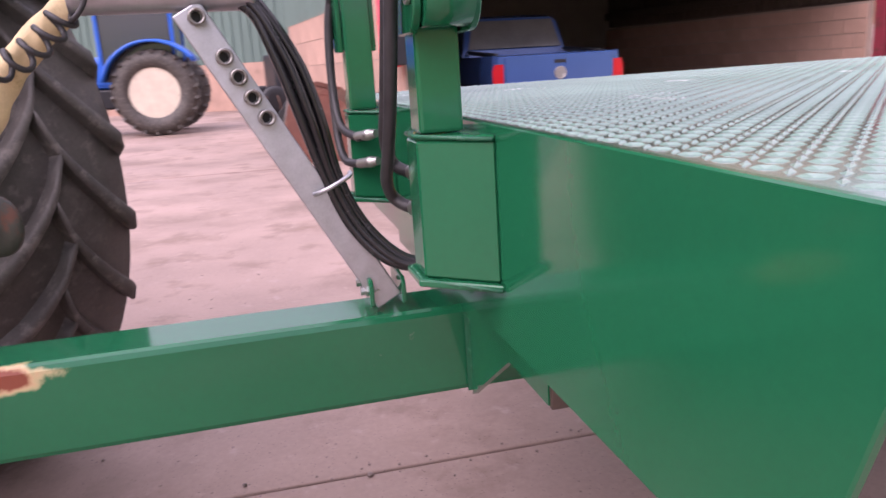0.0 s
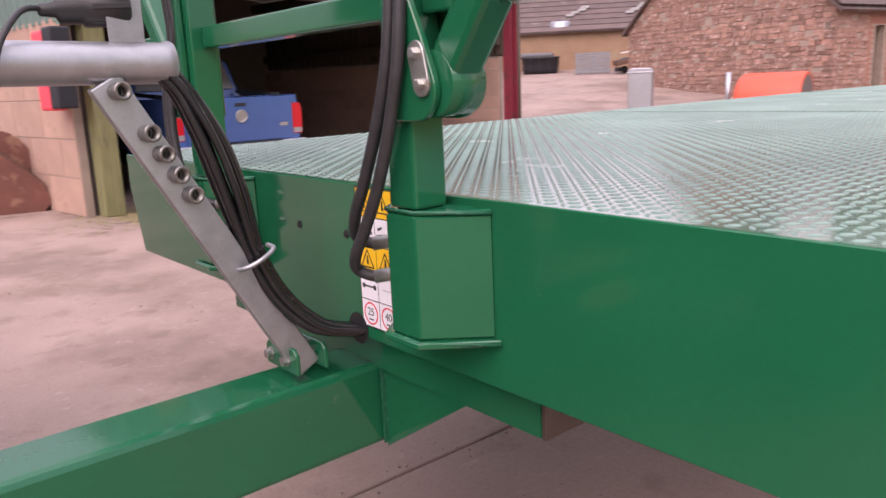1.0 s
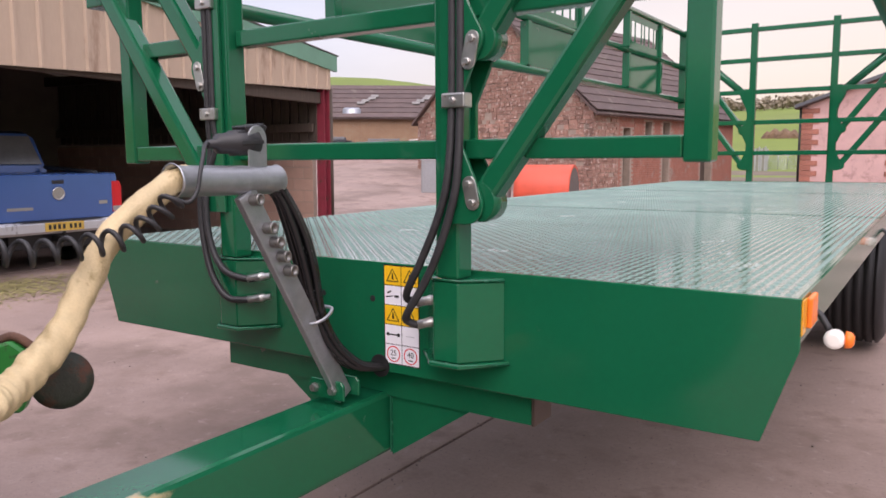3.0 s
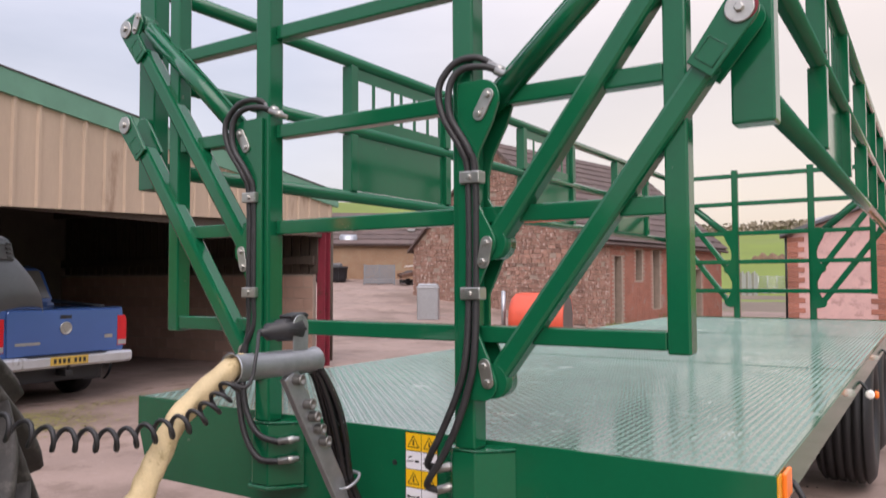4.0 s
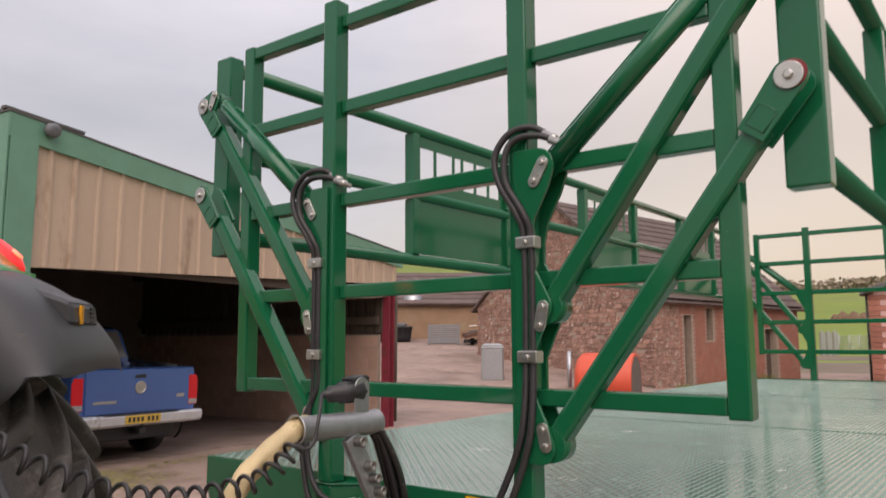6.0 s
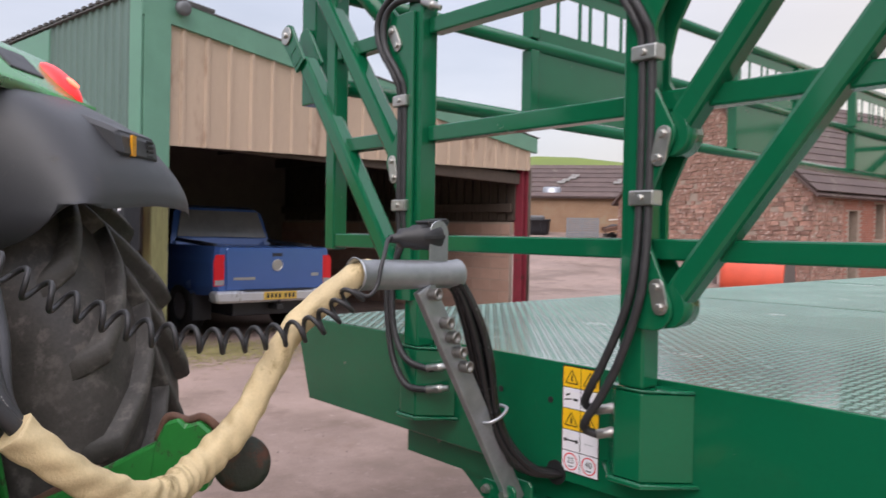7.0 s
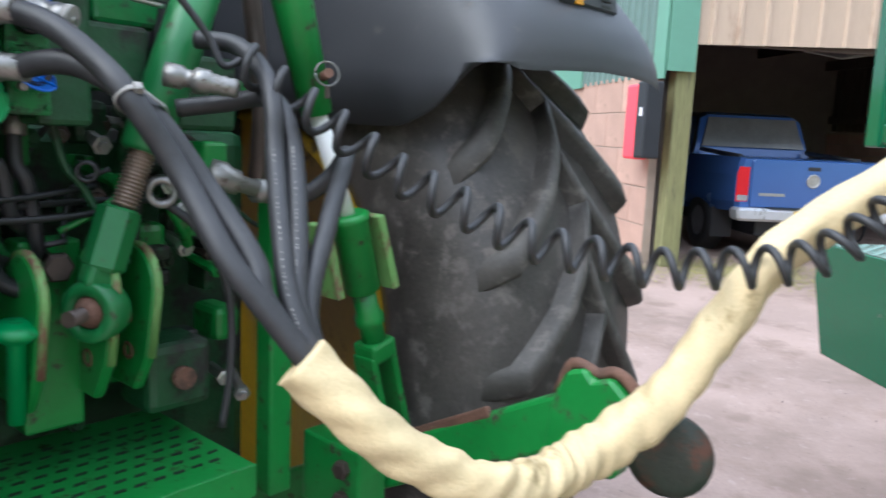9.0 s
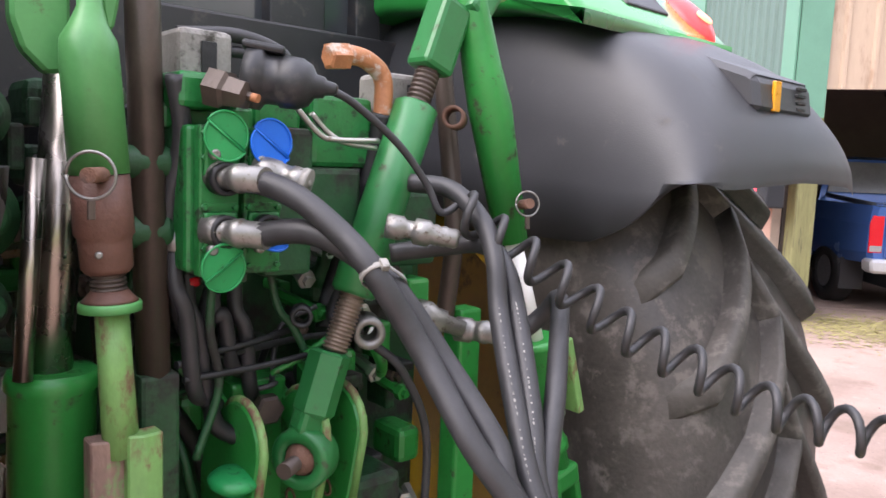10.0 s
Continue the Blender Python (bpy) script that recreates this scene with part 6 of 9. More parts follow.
def spool_valves():
    blk = tbox("valve_block", (0.150, -0.10, 1.375), (0.268, -0.005, 1.545), VALVEGREEN, label="green spool valve block with capped couplings")
    for u in (0.235, 0.180):
        tbox("valve_slice", (u - 0.0245, -0.004, 1.372), (u + 0.0245, 0.012, 1.545), VALVEGREEN, blk, 0.003)
        for du, z in [(a, b) for a in (-0.019, 0.019) for b in (1.382, 1.405, 1.452, 1.508, 1.536)]:
            bm = bmnew()
            lathe(bm, [(0, 0.0042), (0.0035, 0.0042), (0.0045, 0.003)], (u + du, 0.012, z), (0, 1, 0), 6)
            part("slice_bolt", bm, VALVEGREEN, blk)
        for dz in (0.0, 0.082):
            tbox("port_boss", (u - 0.021, 0.0115, 1.402 + dz), (u + 0.021, 0.0175, 1.447 + dz), VALVEGREEN, blk, 0.004)
        for z in (1.485, 1.425):
            bm = bmnew()
            lathe(bm, [(0, 0.019), (0.022, 0.019), (0.022, 0.014), (0.004, 0.014)], (u, 0.0125, z), (0, 1, 0), 22, closed=True)
            part("coupling_port", bm, BLACKGUTS, blk)
        for z in (1.40, 1.455, 1.51):
            bm = bmnew()
            box(bm, (u - 0.02, 0.0125, z - 0.002), (u + 0.02, 0.0155, z + 0.002))
            part("moulded_rib", bm, VALVEGREEN, blk)
    for u, z, m, sgn in ((0.236, 1.545, GREENCAP, 1), (0.180, 1.540, BLUECAP, 1), (0.180, 1.425, BLUECAP, 0.6), (0.238, 1.372, GREENCAP, -1)):
        # a hinged dust cap: two folded half leaves that meet in a groove
        zc = z - sgn * 0.012
        up = Vector((-0.80, 0.0, -0.60 * sgn))
        side = Vector((-up.z, 0, up.x)) * sgn
        cc = Vector((u, 0.024, zc))
        cap = None
        for q, lift in ((1, 0.007), (-1, 0.0)):
            bm = bmnew()
            edge = [cc + up * 0.027 * math.cos(w) + side * q * (0.0018 + 0.026 * math.sin(w)) for w in [math.pi * k / 12 for k in range(13)]]
            rings(bm, [[p + Vector((0, lift, 0)) for p in edge], [p + Vector((0, lift + 0.0035, 0)) for p in edge]])
            leaf = part("dust_cap" if cap is None else "cap_leaf", bm, m, cap or blk, "hinged plastic dust cap" if cap is None else "")
            cap = cap or leaf
            bm = bmnew()
            tube(bm, [p + Vector((0, lift + 0.004, 0)) for p in edge] + [edge[0] + Vector((0, lift + 0.004, 0))], 0.0016, 6)
            part("cap_rim", bm, m, cap)
        bm = bmnew()
        lathe(bm, [(0, 0.006), (0.008, 0.006), (0.009, 0.004)], (u + 0.014, 0.027, zc - sgn * 0.021), (0, 1, 0), 12)
        part("screw", bm, FITTING, cap)
    bm = bmnew()
    lathe(bm, [(0, 0.012), (0.012, 0.016), (0.03, 0.016), (0.032, 0.014), (0.045, 0.014), (0.047, 0.016), (0.066, 0.016), (0.068, 0.005), (0.072, 0.004)], (0.196, 0.02, 1.500), (-0.045, 0.05, -0.018), 20)
    bc = part("blanked_coupling", bm, FITTING, tractor, "dull silver capped coupling")
    q0, q1 = Vector((0.196, 0.02, 1.500)), Vector((-0.045, 0.05, -0.018)).normalized()
    tcyl("end_disc", q0 + q1 * 0.060, q0 + q1 * 0.0685, 0.0175, DIRTYALU, bc)
    # ribbed spool ends
    for z in (1.50, 1.42):
        bm = bmnew()
        lathe(bm, sum([[(0.012 * k, 0.018), (0.012 * k + 0.006, 0.020)] for k in range(6)], []), (0.27, -0.05, z), (1, 0, 0), 16)
        part("spool_end", bm, JDARK, tractor)
    # big seven-pin plug in its socket
    ax = Vector((-0.75, 0.60, -0.10)).normalized()
    c = Vector((0.168, 0.03, 1.600))
    bm = bmnew()
    lathe(bm, [(-0.042, 0.030), (-0.040, 0.036), (-0.022, 0.037), (-0.018, 0.030), (-0.012, 0.0285), (0.0, 0.0285), (0.002, 0.031), (0.022, 0.030), (0.034, 0.024), (0.040, 0.014), (0.050, 0.0125), (0.052, 0.009), (0.062, 0.0075), (0.066, 0.005)], c, ax, 28)
    pl = part("seven_pin_plug", bm, BLACKPLUG, tractor, "black seven-pin plug in its socket")
    bm = bmnew()
    beam(bm, c + Vector((0.012, 0.0, 0.036)) - ax * 0.035, c + Vector((0, 0, 0.034)) + ax * 0.004, 0.034, 0.010, bevel=0.004)
    part("socket_lid", bm, BLACKPLUG, pl)
    # grey solenoids and cast housings on top
    for k, (u0, u1, r0, z0, z1, m) in enumerate(((0.175, 0.245, -0.16, 1.602, 1.665, DIRTYALU), (0.20, 0.275, -0.09, 1.563, 1.605, VALVEGREEN), (0.08, 0.15, -0.15, 1.545, 1.60, VALVEGREEN), (-0.03, 0.07, -0.14, 1.50, 1.60, VALVEGREEN),
                                                     (-0.13, -0.05, -0.13, 1.58, 1.64, DIRTYALU), (0.0, 0.10, -0.12, 1.41, 1.50, JDARK), (0.09, 0.16, -0.10, 1.36, 1.55, JDARK), (0.16, 0.28, -0.13, 1.54, 1.575, VALVEGREEN))):
        h = tbox("valve_housing", (u0, r0, z0), (u1, r0 + 0.08, z1), m, bevel=0.008)
        if k in (0, 4):
            tbox("slot", ((u0 + u1) / 2 - 0.012, r0 + 0.0805, z0 + 0.01), ((u0 + u1) / 2 + 0.008, r0 + 0.083, z1 - 0.015), BLACKGUTS, h, 0.001)
    bm = bmnew()
    lathe(bm, [(0, 0.024), (0.02, 0.024), (0.024, 0.019), (0.045, 0.017), (0.047, 0.006), (0.052, 0.006)], (0.240, 0.0, 1.588), (-0.55, 0.8, -0.2), 6)
    k = part("pressure_switch", bm, BROWNROD, tractor, "grey hexagon plug with copper tip")
    tcyl("copper_tip", Vector((0.240, 0, 1.588)) + Vector((-0.55, 0.8, -0.2)).normalized() * 0.046, Vector((0.240, 0, 1.588)) + Vector((-0.55, 0.8, -0.2)).normalized() * 0.060, 0.005, ORANGEPIPE, k)
    # corroded elbow and its hose
    hose("corroded_elbow", [(0.055, -0.05, 1.649), (0.02, -0.05, 1.655), (-0.012, -0.05, 1.650), (-0.038, -0.05, 1.628), (-0.040, -0.05, 1.575)], 0.0135, tractor, ORANGEPIPE, "rust orange pipe elbow")
    bm = bmnew()
    lathe(bm, [(0, 0.014), (0.002, 0.019), (0.03, 0.019), (0.032, 0.014)], (0.055, -0.05, 1.649), (-1, 0, 0.1), 6)
    part("elbow_nut", bm, ORANGEPIPE, tractor)
    hose("ribbed_hose", [(-0.040, -0.05, 1.58), (-0.037, -0.06, 1.53), (-0.02, -0.075, 1.43), (-0.01, -0.09, 1.34)], 0.015, tractor, BLACKGUTS, "black ribbed conduit")
    hose("steel_pipe", [(0.118, -0.02, 1.575), (0.085, -0.02, 1.545), (0.06, -0.02, 1.538), (-0.012, -0.02, 1.540)], 0.0038, tractor, ZINC)
    hose("steel_pipe", [(0.090, -0.03, 1.570), (0.065, -0.03, 1.548), (0.04, -0.025, 1.535), (-0.012, -0.025, 1.530)], 0.0038, tractor, ZINC)
    # stub eye, silver couplings and unions
    bm = bmnew()
    lathe(bm, [(0, 0.012), (0.0, 0.017), (0.05, 0.017), (0.05, 0.012)], (-0.165, -0.03, 1.580), (0.75, 0.65, 0.02), 20, closed=True)
    part("stub_tube", bm, RUST, tractor)
    bm = bmnew()
    lathe(bm, [(0, 0.012), (0.002, 0.016), (0.022, 0.016), (0.026, 0.012), (0.036, 0.012), (0.038, 0.017), (0.056, 0.017), (0.060, 0.013), (0.066, 0.014), (0.070, 0.012), (0.076, 0.014), (0.080, 0.012), (0.09, 0.013), (0.095, 0.010)],
          (0.040, 0.07, 1.432), (-0.075, 0.06, -0.015), 18)
    part("coupling", bm, FITTING, tractor, "plated quick coupling")
    bm = bmnew()
    lathe(bm, [(0, 0.012), (0.0, 0.023), (0.02, 0.024), (0.03, 0.019), (0.045, 0.018), (0.046, 0.013), (0.075, 0.012)], (-0.055, 0.02, 1.300), (-0.08, 0.06, -0.03), 20)
    part("coupling", bm, FITTING, tractor, "plated quick coupling")
    bm = bmnew()
    lathe(bm, [(0, 0.013), (0.0, 0.023), (0.05, 0.023), (0.05, 0.013)], (-0.02, -0.05, 1.272), (0.45, 0.85, 0.0), 20, closed=True)
    part("union", bm, FITTING, tractor)
    bm = bmnew()
    lathe(bm, [(0, 0.010), (0.0, 0.015), (0.03, 0.015), (0.03, 0.010)], (0.082, -0.06, 1.300), (0.45, 0.85, 0.0), 18, closed=True)
    part("union", bm, BLACKGUTS, tractor)
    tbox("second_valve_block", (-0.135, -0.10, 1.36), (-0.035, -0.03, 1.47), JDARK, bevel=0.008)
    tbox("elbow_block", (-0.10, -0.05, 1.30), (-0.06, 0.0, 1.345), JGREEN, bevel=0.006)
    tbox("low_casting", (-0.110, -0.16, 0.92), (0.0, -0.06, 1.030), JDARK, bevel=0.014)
    tcyl("casting_plug", (-0.055, -0.061, 0.975), (-0.055, -0.045, 0.975), 0.018, RUST)
    tbox("side_post", (-0.285, -0.12, 0.70), (-0.235, -0.075, 1.27), JGREEN)
    # mushroom knob
    bm = bmnew()
    lathe(bm, [(-0.12, 0.012), (-0.01, 0.012), (0, 0.026), (0.006, 0.033), (0.012, 0.034), (0.018, 0.028), (0.021, 0.010)], (0.190, -0.035, 1.088), (0, 0.1, 1), 28)
    part("filler_cap", bm, GREENCAP, tractor, "bright green mushroom cap", smooth=True)


spool_valves()


def clutter():
    """The crowded back of the transmission: castings, pipes and small bolts, mostly coloured dark for shade."""
    rng = random.Random(21)
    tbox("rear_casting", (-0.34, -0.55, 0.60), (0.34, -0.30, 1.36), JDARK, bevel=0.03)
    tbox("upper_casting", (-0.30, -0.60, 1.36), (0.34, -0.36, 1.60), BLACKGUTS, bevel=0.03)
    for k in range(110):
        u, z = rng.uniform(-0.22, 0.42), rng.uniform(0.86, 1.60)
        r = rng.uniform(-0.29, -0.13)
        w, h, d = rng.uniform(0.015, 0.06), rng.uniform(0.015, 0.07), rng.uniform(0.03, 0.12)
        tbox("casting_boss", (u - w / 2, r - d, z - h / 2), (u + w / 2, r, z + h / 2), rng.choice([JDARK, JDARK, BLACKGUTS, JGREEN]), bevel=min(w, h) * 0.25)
    for k in range(70):
        u, z, r = rng.uniform(-0.22, 0.42), rng.uniform(0.88, 1.60), rng.uniform(-0.22, -0.14)
        bm = bmnew()
        lathe(bm, [(-0.08, 0.010), (0, 0.010), (0.001, 0.015), (0.012, 0.015), (0.013, 0.009), (0.02, 0.008)], (u, r, z), (rng.uniform(-0.4, 0.4), 1, rng.uniform(-0.3, 0.3)), 6)
        part("bolt_head", bm, rng.choice([BROWNROD, ZINC, JDARK, JGREEN]), tractor)
    for k in range(30):
        u, z, r = rng.uniform(-0.15, 0.36), rng.uniform(1.05, 1.60), rng.uniform(-0.22, -0.08)
        a = [(u, r, z)]
        du = rng.uniform(-1, 1)
        for i in range(4):
            u += du * rng.uniform(0.01, 0.06)
            z -= rng.uniform(0.0, 0.10)
            r += rng.uniform(-0.03, 0.03)
            a.append((u, min(r, -0.06), z))
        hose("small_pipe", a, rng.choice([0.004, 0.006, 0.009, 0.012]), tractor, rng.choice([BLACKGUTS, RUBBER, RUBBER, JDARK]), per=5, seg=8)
    hose("small_pipe", [(0.275, -0.02, 1.60), (0.262, -0.03, 1.53), (0.270, -0.05, 1.44), (0.255, -0.06, 1.33), (0.225, -0.08, 1.28), (0.205, -0.07, 1.34)], 0.011, tractor, RUBBER)
    hose("small_pipe", [(0.215, -0.04, 1.40), (0.222, -0.04, 1.30), (0.205, -0.05, 1.22), (0.235, -0.05, 1.13)], 0.0055, tractor, JDARK)
    hose("small_pipe", [(0.22, -0.15, 1.665), (0.14, -0.14, 1.672), (0.08, -0.13, 1.655), (0.06, -0.13, 1.62)], 0.010, tractor, RUBBER)
    hose("small_pipe", [(0.20, -0.15, 1.645), (0.13, -0.14, 1.650), (0.10, -0.13, 1.630), (0.09, -0.13, 1.60)], 0.008, tractor, RUBBER)
    hose("small_pipe", [(-0.01, -0.02, 1.255), (-0.05, 0.0, 1.215), (-0.10, 0.0, 1.12), (-0.105, 0.0, 1.00), (-0.09, 0.0, 0.90)], 0.0065, tractor, RUBBER)
    hose("small_pipe", [(-0.03, -0.04, 1.245), (-0.06, -0.06, 1.21), (-0.09, -0.10, 1.18)], 0.009, tractor, JGREEN)
    hose("small_pipe", [(0.26, -0.05, 1.255), (0.17, -0.08, 1.252), (0.05, -0.10, 1.254), (-0.05, -0.10, 1.25)], 0.005, tractor, BLACKGUTS)
    for k, (u, z0, z1, r) in enumerate(((0.288, 1.60, 1.30, -0.09), (0.262, 1.42, 1.22, -0.05), (0.238, 1.39, 1.20, -0.07), (0.200, 1.37, 1.24, -0.08), (0.160, 1.37, 1.19, -0.10))):
        h = hose("supply_hose", [(u, r, z0), (u + 0.004, r + 0.01, z0 - 0.06), (u - 0.008, r + 0.015, (z0 + z1) / 2), (u - 0.025, r, z1), (u - 0.065, r - 0.05, z1 - 0.03)], 0.0105, tractor, RUBBER, per=6, seg=10)
        for dz, m in ((0.0, BLACKPLUG), (-0.030, REDLENS)) if k in (0, 2) else ((0.0, FITTING),):
            bm = bmnew()
            lathe(bm, [(0, 0.0125), (0.002, 0.0142), (0.010 if m == REDLENS else 0.024, 0.0142), (0.012 if m == REDLENS else 0.026, 0.0115)], (u, r + 0.002, z0 + dz), (0.05, 0.12, -1), 12)
            part("hose_collar", bm, m, h)
    for a, b, m in (((0.255, -0.04, 1.238), (0.015, -0.06, 1.246), BLACKGUTS), ((0.250, -0.05, 1.262), (0.06, -0.09, 1.275), BLACKGUTS), ((0.115, -0.08, 1.215), (0.045, -0.04, 1.268), JGREEN)):
        hose("small_pipe", [a, Vector(a).lerp(Vector(b), 0.5) + Vector((0, 0, -0.004)), b], 0.0048, tractor, m, per=6, seg=8)
    hose("cab_pipe", [(-0.20, -0.12, 1.72), (-0.208, -0.10, 1.58), (-0.215, -0.08, 1.40), (-0.22, -0.10, 1.25)], 0.016, tractor, BROWNROD)
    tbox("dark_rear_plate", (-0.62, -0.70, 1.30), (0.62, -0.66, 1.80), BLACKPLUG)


clutter()


def lower_link():
    a, b = Vector((-0.40, -0.42, 0.505)), Vector((-0.452, 0.42, 0.945))
    bm = bmnew()
    beam(bm, a, b, 0.035, 0.085, up=(0, 0, 1), bevel=0.008)
    arm = part("lower_link", bm, JGREEN, tractor, "raised green lower link arm with rusty hook")
    bm = bmnew()
    d = (b - a).normalized()
    prism(bm, [(0.37, 0.87), (0.50, 0.87), (0.525, 0.93), (0.515, 1.0), (0.485, 1.025), (0.455, 1.015), (0.44, 1.03), (0.41, 1.02), (0.385, 0.97)], (-0.475, -0.43), put=lambda u, v, c: (c, u, v), bevel=0.006)
    part("hook_claw", bm, JGREEN, arm, "chipped green claw end")
    bm = bmnew()
    tube(bm, spline([(-0.452, 0.387, 0.975), (-0.452, 0.41, 1.028), (-0.452, 0.455, 1.022), (-0.452, 0.487, 1.030), (-0.452, 0.52, 1.005), (-0.452, 0.528, 0.96)], 5), 0.010, 8)
    part("worn_edge", bm, RUST, arm, "rusty worn edge of the hook")
    bm = bmnew()
    lathe(bm, [(-0.018, 0.012), (-0.016, 0.045), (-0.006, 0.062), (0.006, 0.062), (0.016, 0.045), (0.018, 0.012)], (-0.455, 0.575, 0.93), (0.95, 0.25, 0), 28)
    part("hook_ball", bm, RUSTYGUIDE, arm, "dark greasy hook guide")
    bm = bmnew()
    beam(bm, (-0.425, 0.10, 0.825), (-0.43, 0.27, 0.915), 0.012, 0.02)
    part("latch_rod", bm, RUST, arm)
    tbox("sway_block", (-0.40, -0.10, 0.66), (-0.33, 0.06, 0.80), JGREEN, arm)
    for z in (0.70, 0.76):
        bm = bmnew()
        lathe(bm, [(0, 0.018), (0.014, 0.018), (0.016, 0.012)], (-0.33, 0.02, z), (1, 0.2, 0), 6)
        part("sway_bolt", bm, BROWNROD, arm)


lower_link()


def pto_guard():
    bm = bmnew()
    prism(bm, [(-0.11, -0.26), (0.25, -0.26), (0.25, 0.02), (0.20, 0.06), (-0.11, 0.06)], (0.845, 0.853), put=lambda a, b, c: (a, b, c), bevel=0.002)
    g = part("pto_guard", bm, JGREEN, tractor, "slotted green guard plate")
    bm = bmnew()
    prism(bm, [(-0.11, 0.80), (0.20, 0.80), (0.20, 0.853), (-0.11, 0.853)], (0.058, 0.064), bevel=0.001)
    part("guard_lip", bm, JGREEN, g)
    k = 0
    for i in range(10):
        for j in range(8):
            u, r = -0.085 + i * 0.030 + (0.015 if j % 2 else 0), -0.20 + j * 0.030
            if u > 0.21:
                continue
            # Thin black plates on the guard imitate the dark of its slots.
            bm = bmnew()
            prism(bm, [(u - 0.011, r - 0.004), (u + 0.007, r - 0.004), (u + 0.011, r + 0.004), (u - 0.007, r + 0.004)], (0.8532, 0.8540), put=lambda a, b, c: (a, b, c))
            part("guard_slot", bm, BLACKGUTS, g)


pto_guard()
# ---- open-fronted shed with the pick-up truck ----
A, B = Vector((-7.25, 1.68)), Vector((-8.15, 9.05))
ALONG = (B - A).normalized()
IN = Vector((-ALONG.y, ALONG.x))          # into the shed
if IN.x > 0:
    IN = -IN
SIDE = IN.copy()                          # the shed's near side runs away this way
A2 = A - ALONG * 0.20                     # its corner stands a little before the front cladding
FLEN = (B - A).length


def at(f, d, z):
    """A place in the shed: f metres along the front, d metres in, z up."""
    p = A + ALONG * f + IN * d
    return Vector((p.x, p.y, z))


shed = thing("open_fronted_shed", pose(0, 0, 0), "open-fronted farm shed with cream sheet cladding and green trim", "shed")


def top_at(f):
    return 4.11 - 0.106 * f


def ribbed(bm, start, direction, outw, length, z0, z1, step=0.32, proud=0.03):
    """Profiled sheeting: flat pans and narrow raised ribs. z0 and z1 are functions of the distance."""
    xs = []
    f = 0.0
    while f < length:
        xs += [(f, 0), (f + step - 0.075, 0), (f + step - 0.055, proud), (f + step - 0.02, proud)]
        f += step
    xs = [(x, o) for x, o in xs if x <= length] + [(length, 0)]
    for (a, oa), (b, ob_) in zip(xs, xs[1:]):
        if b - a < 1e-5:
            continue
        pa, pb = start + direction * a + outw * oa, start + direction * b + outw * ob_
        q = [bm.verts.new((pa.x, pa.y, z0(a))), bm.verts.new((pb.x, pb.y, z0(b))), bm.verts.new((pb.x, pb.y, z1(b))), bm.verts.new((pa.x, pa.y, z1(a)))]
        bm.faces.new(q)


bm = bmnew()
ribbed(bm, A, ALONG, -IN, FLEN, lambda f: 2.43 + 0.040 * f, lambda f: top_at(f) - 0.06)
ribbed(bm, A + IN * 0.08, ALONG, -IN, FLEN, lambda f: 2.44 + 0.040 * f, lambda f: top_at(f) - 0.06, proud=0)
part("front_cladding", bm, CREAMCLAD, shed, "cream profiled sheet cladding with streaks")
bm = bmnew()
ribbed(bm, A2, SIDE, -ALONG, 8.0, lambda f: 2.10, lambda f: 4.20, step=0.20)
part("side_cladding", bm, GREENCLAD, shed, "faded green profiled sheet cladding")
OUT = -IN
bm = bmnew()
p0, p1 = A + OUT * 0.02, B + OUT * 0.02
for z0f, z1f in ((lambda f: top_at(f) - 0.26, lambda f: top_at(f) + 0.02),):
    q = [at(-0.24, -0.05, z0f(-0.2)), at(FLEN + 0.15, -0.05, z0f(FLEN)), at(FLEN + 0.15, -0.05, z1f(FLEN)), at(-0.24, -0.05, z1f(-0.2))]
    r = [at(-0.24, 0.02, z0f(-0.2)), at(FLEN + 0.15, 0.02, z0f(FLEN)), at(FLEN + 0.15, 0.02, z1f(FLEN)), at(-0.24, 0.02, z1f(-0.2))]
    rings(bm, [q, r])
for f in bm.faces:
    f.smooth = False
part("roof_trim", bm, GREENTRIM, shed, "pale green verge flashing")
DEPTH = 7.5
SN = Vector((-SIDE.y, SIDE.x))
if SN.y > 0:
    SN = -SN                       # outward from the near side


def on_side(d, o, z):
    p = A2 + SIDE * d + SN * o
    return Vector((p.x, p.y, z))


def slab_between(bm, pts, thick):
    """A flat four-sided piece given thickness along its normal."""
    P = [Vector(p) for p in pts]
    nrm = (P[1] - P[0]).cross(P[3] - P[0]).normalized() * thick
    rings(bm, [P, [p + nrm for p in P]])
    for f in bm.faces:
        f.smooth = False


# corner flashing, timber corner post, red steel end post
bm = bmnew()
slab_between(bm, [at(-0.22, -0.035, 2.14), at(0.10, -0.035, 2.14), at(0.10, -0.035, 4.10), at(-0.22, -0.035, 4.10)], 0.02)
part("corner_flashing", bm, GREENTRIM, shed)
bm = bmnew()
slab_between(bm, [on_side(-0.03, 0.045, 2.06), on_side(0.25, 0.045, 2.06), on_side(0.25, 0.045, 4.17), on_side(-0.03, 0.045, 4.15)], 0.02)
part("corner_flashing", bm, GREENTRIM, shed)
bm = bmnew()
slab_between(bm, [on_side(2.55, 0.05, 2.08), on_side(3.9, 0.05, 2.08), on_side(3.9, 0.05, 4.12), on_side(2.55, 0.05, 4.12)], 0.02)
part("green_panel", bm, GREENTRIM, shed, "pale green sheet panel on the side wall")
bm = bmnew()
beam(bm, at(0.04, 0.12, 0), at(0.04, 0.12, 2.46), 0.22, 0.20, up=(IN.x, IN.y, 0), bevel=0.015)
part("timber_post", bm, POSTTIMBER, shed, "rough greenish timber corner post")
bm = bmnew()
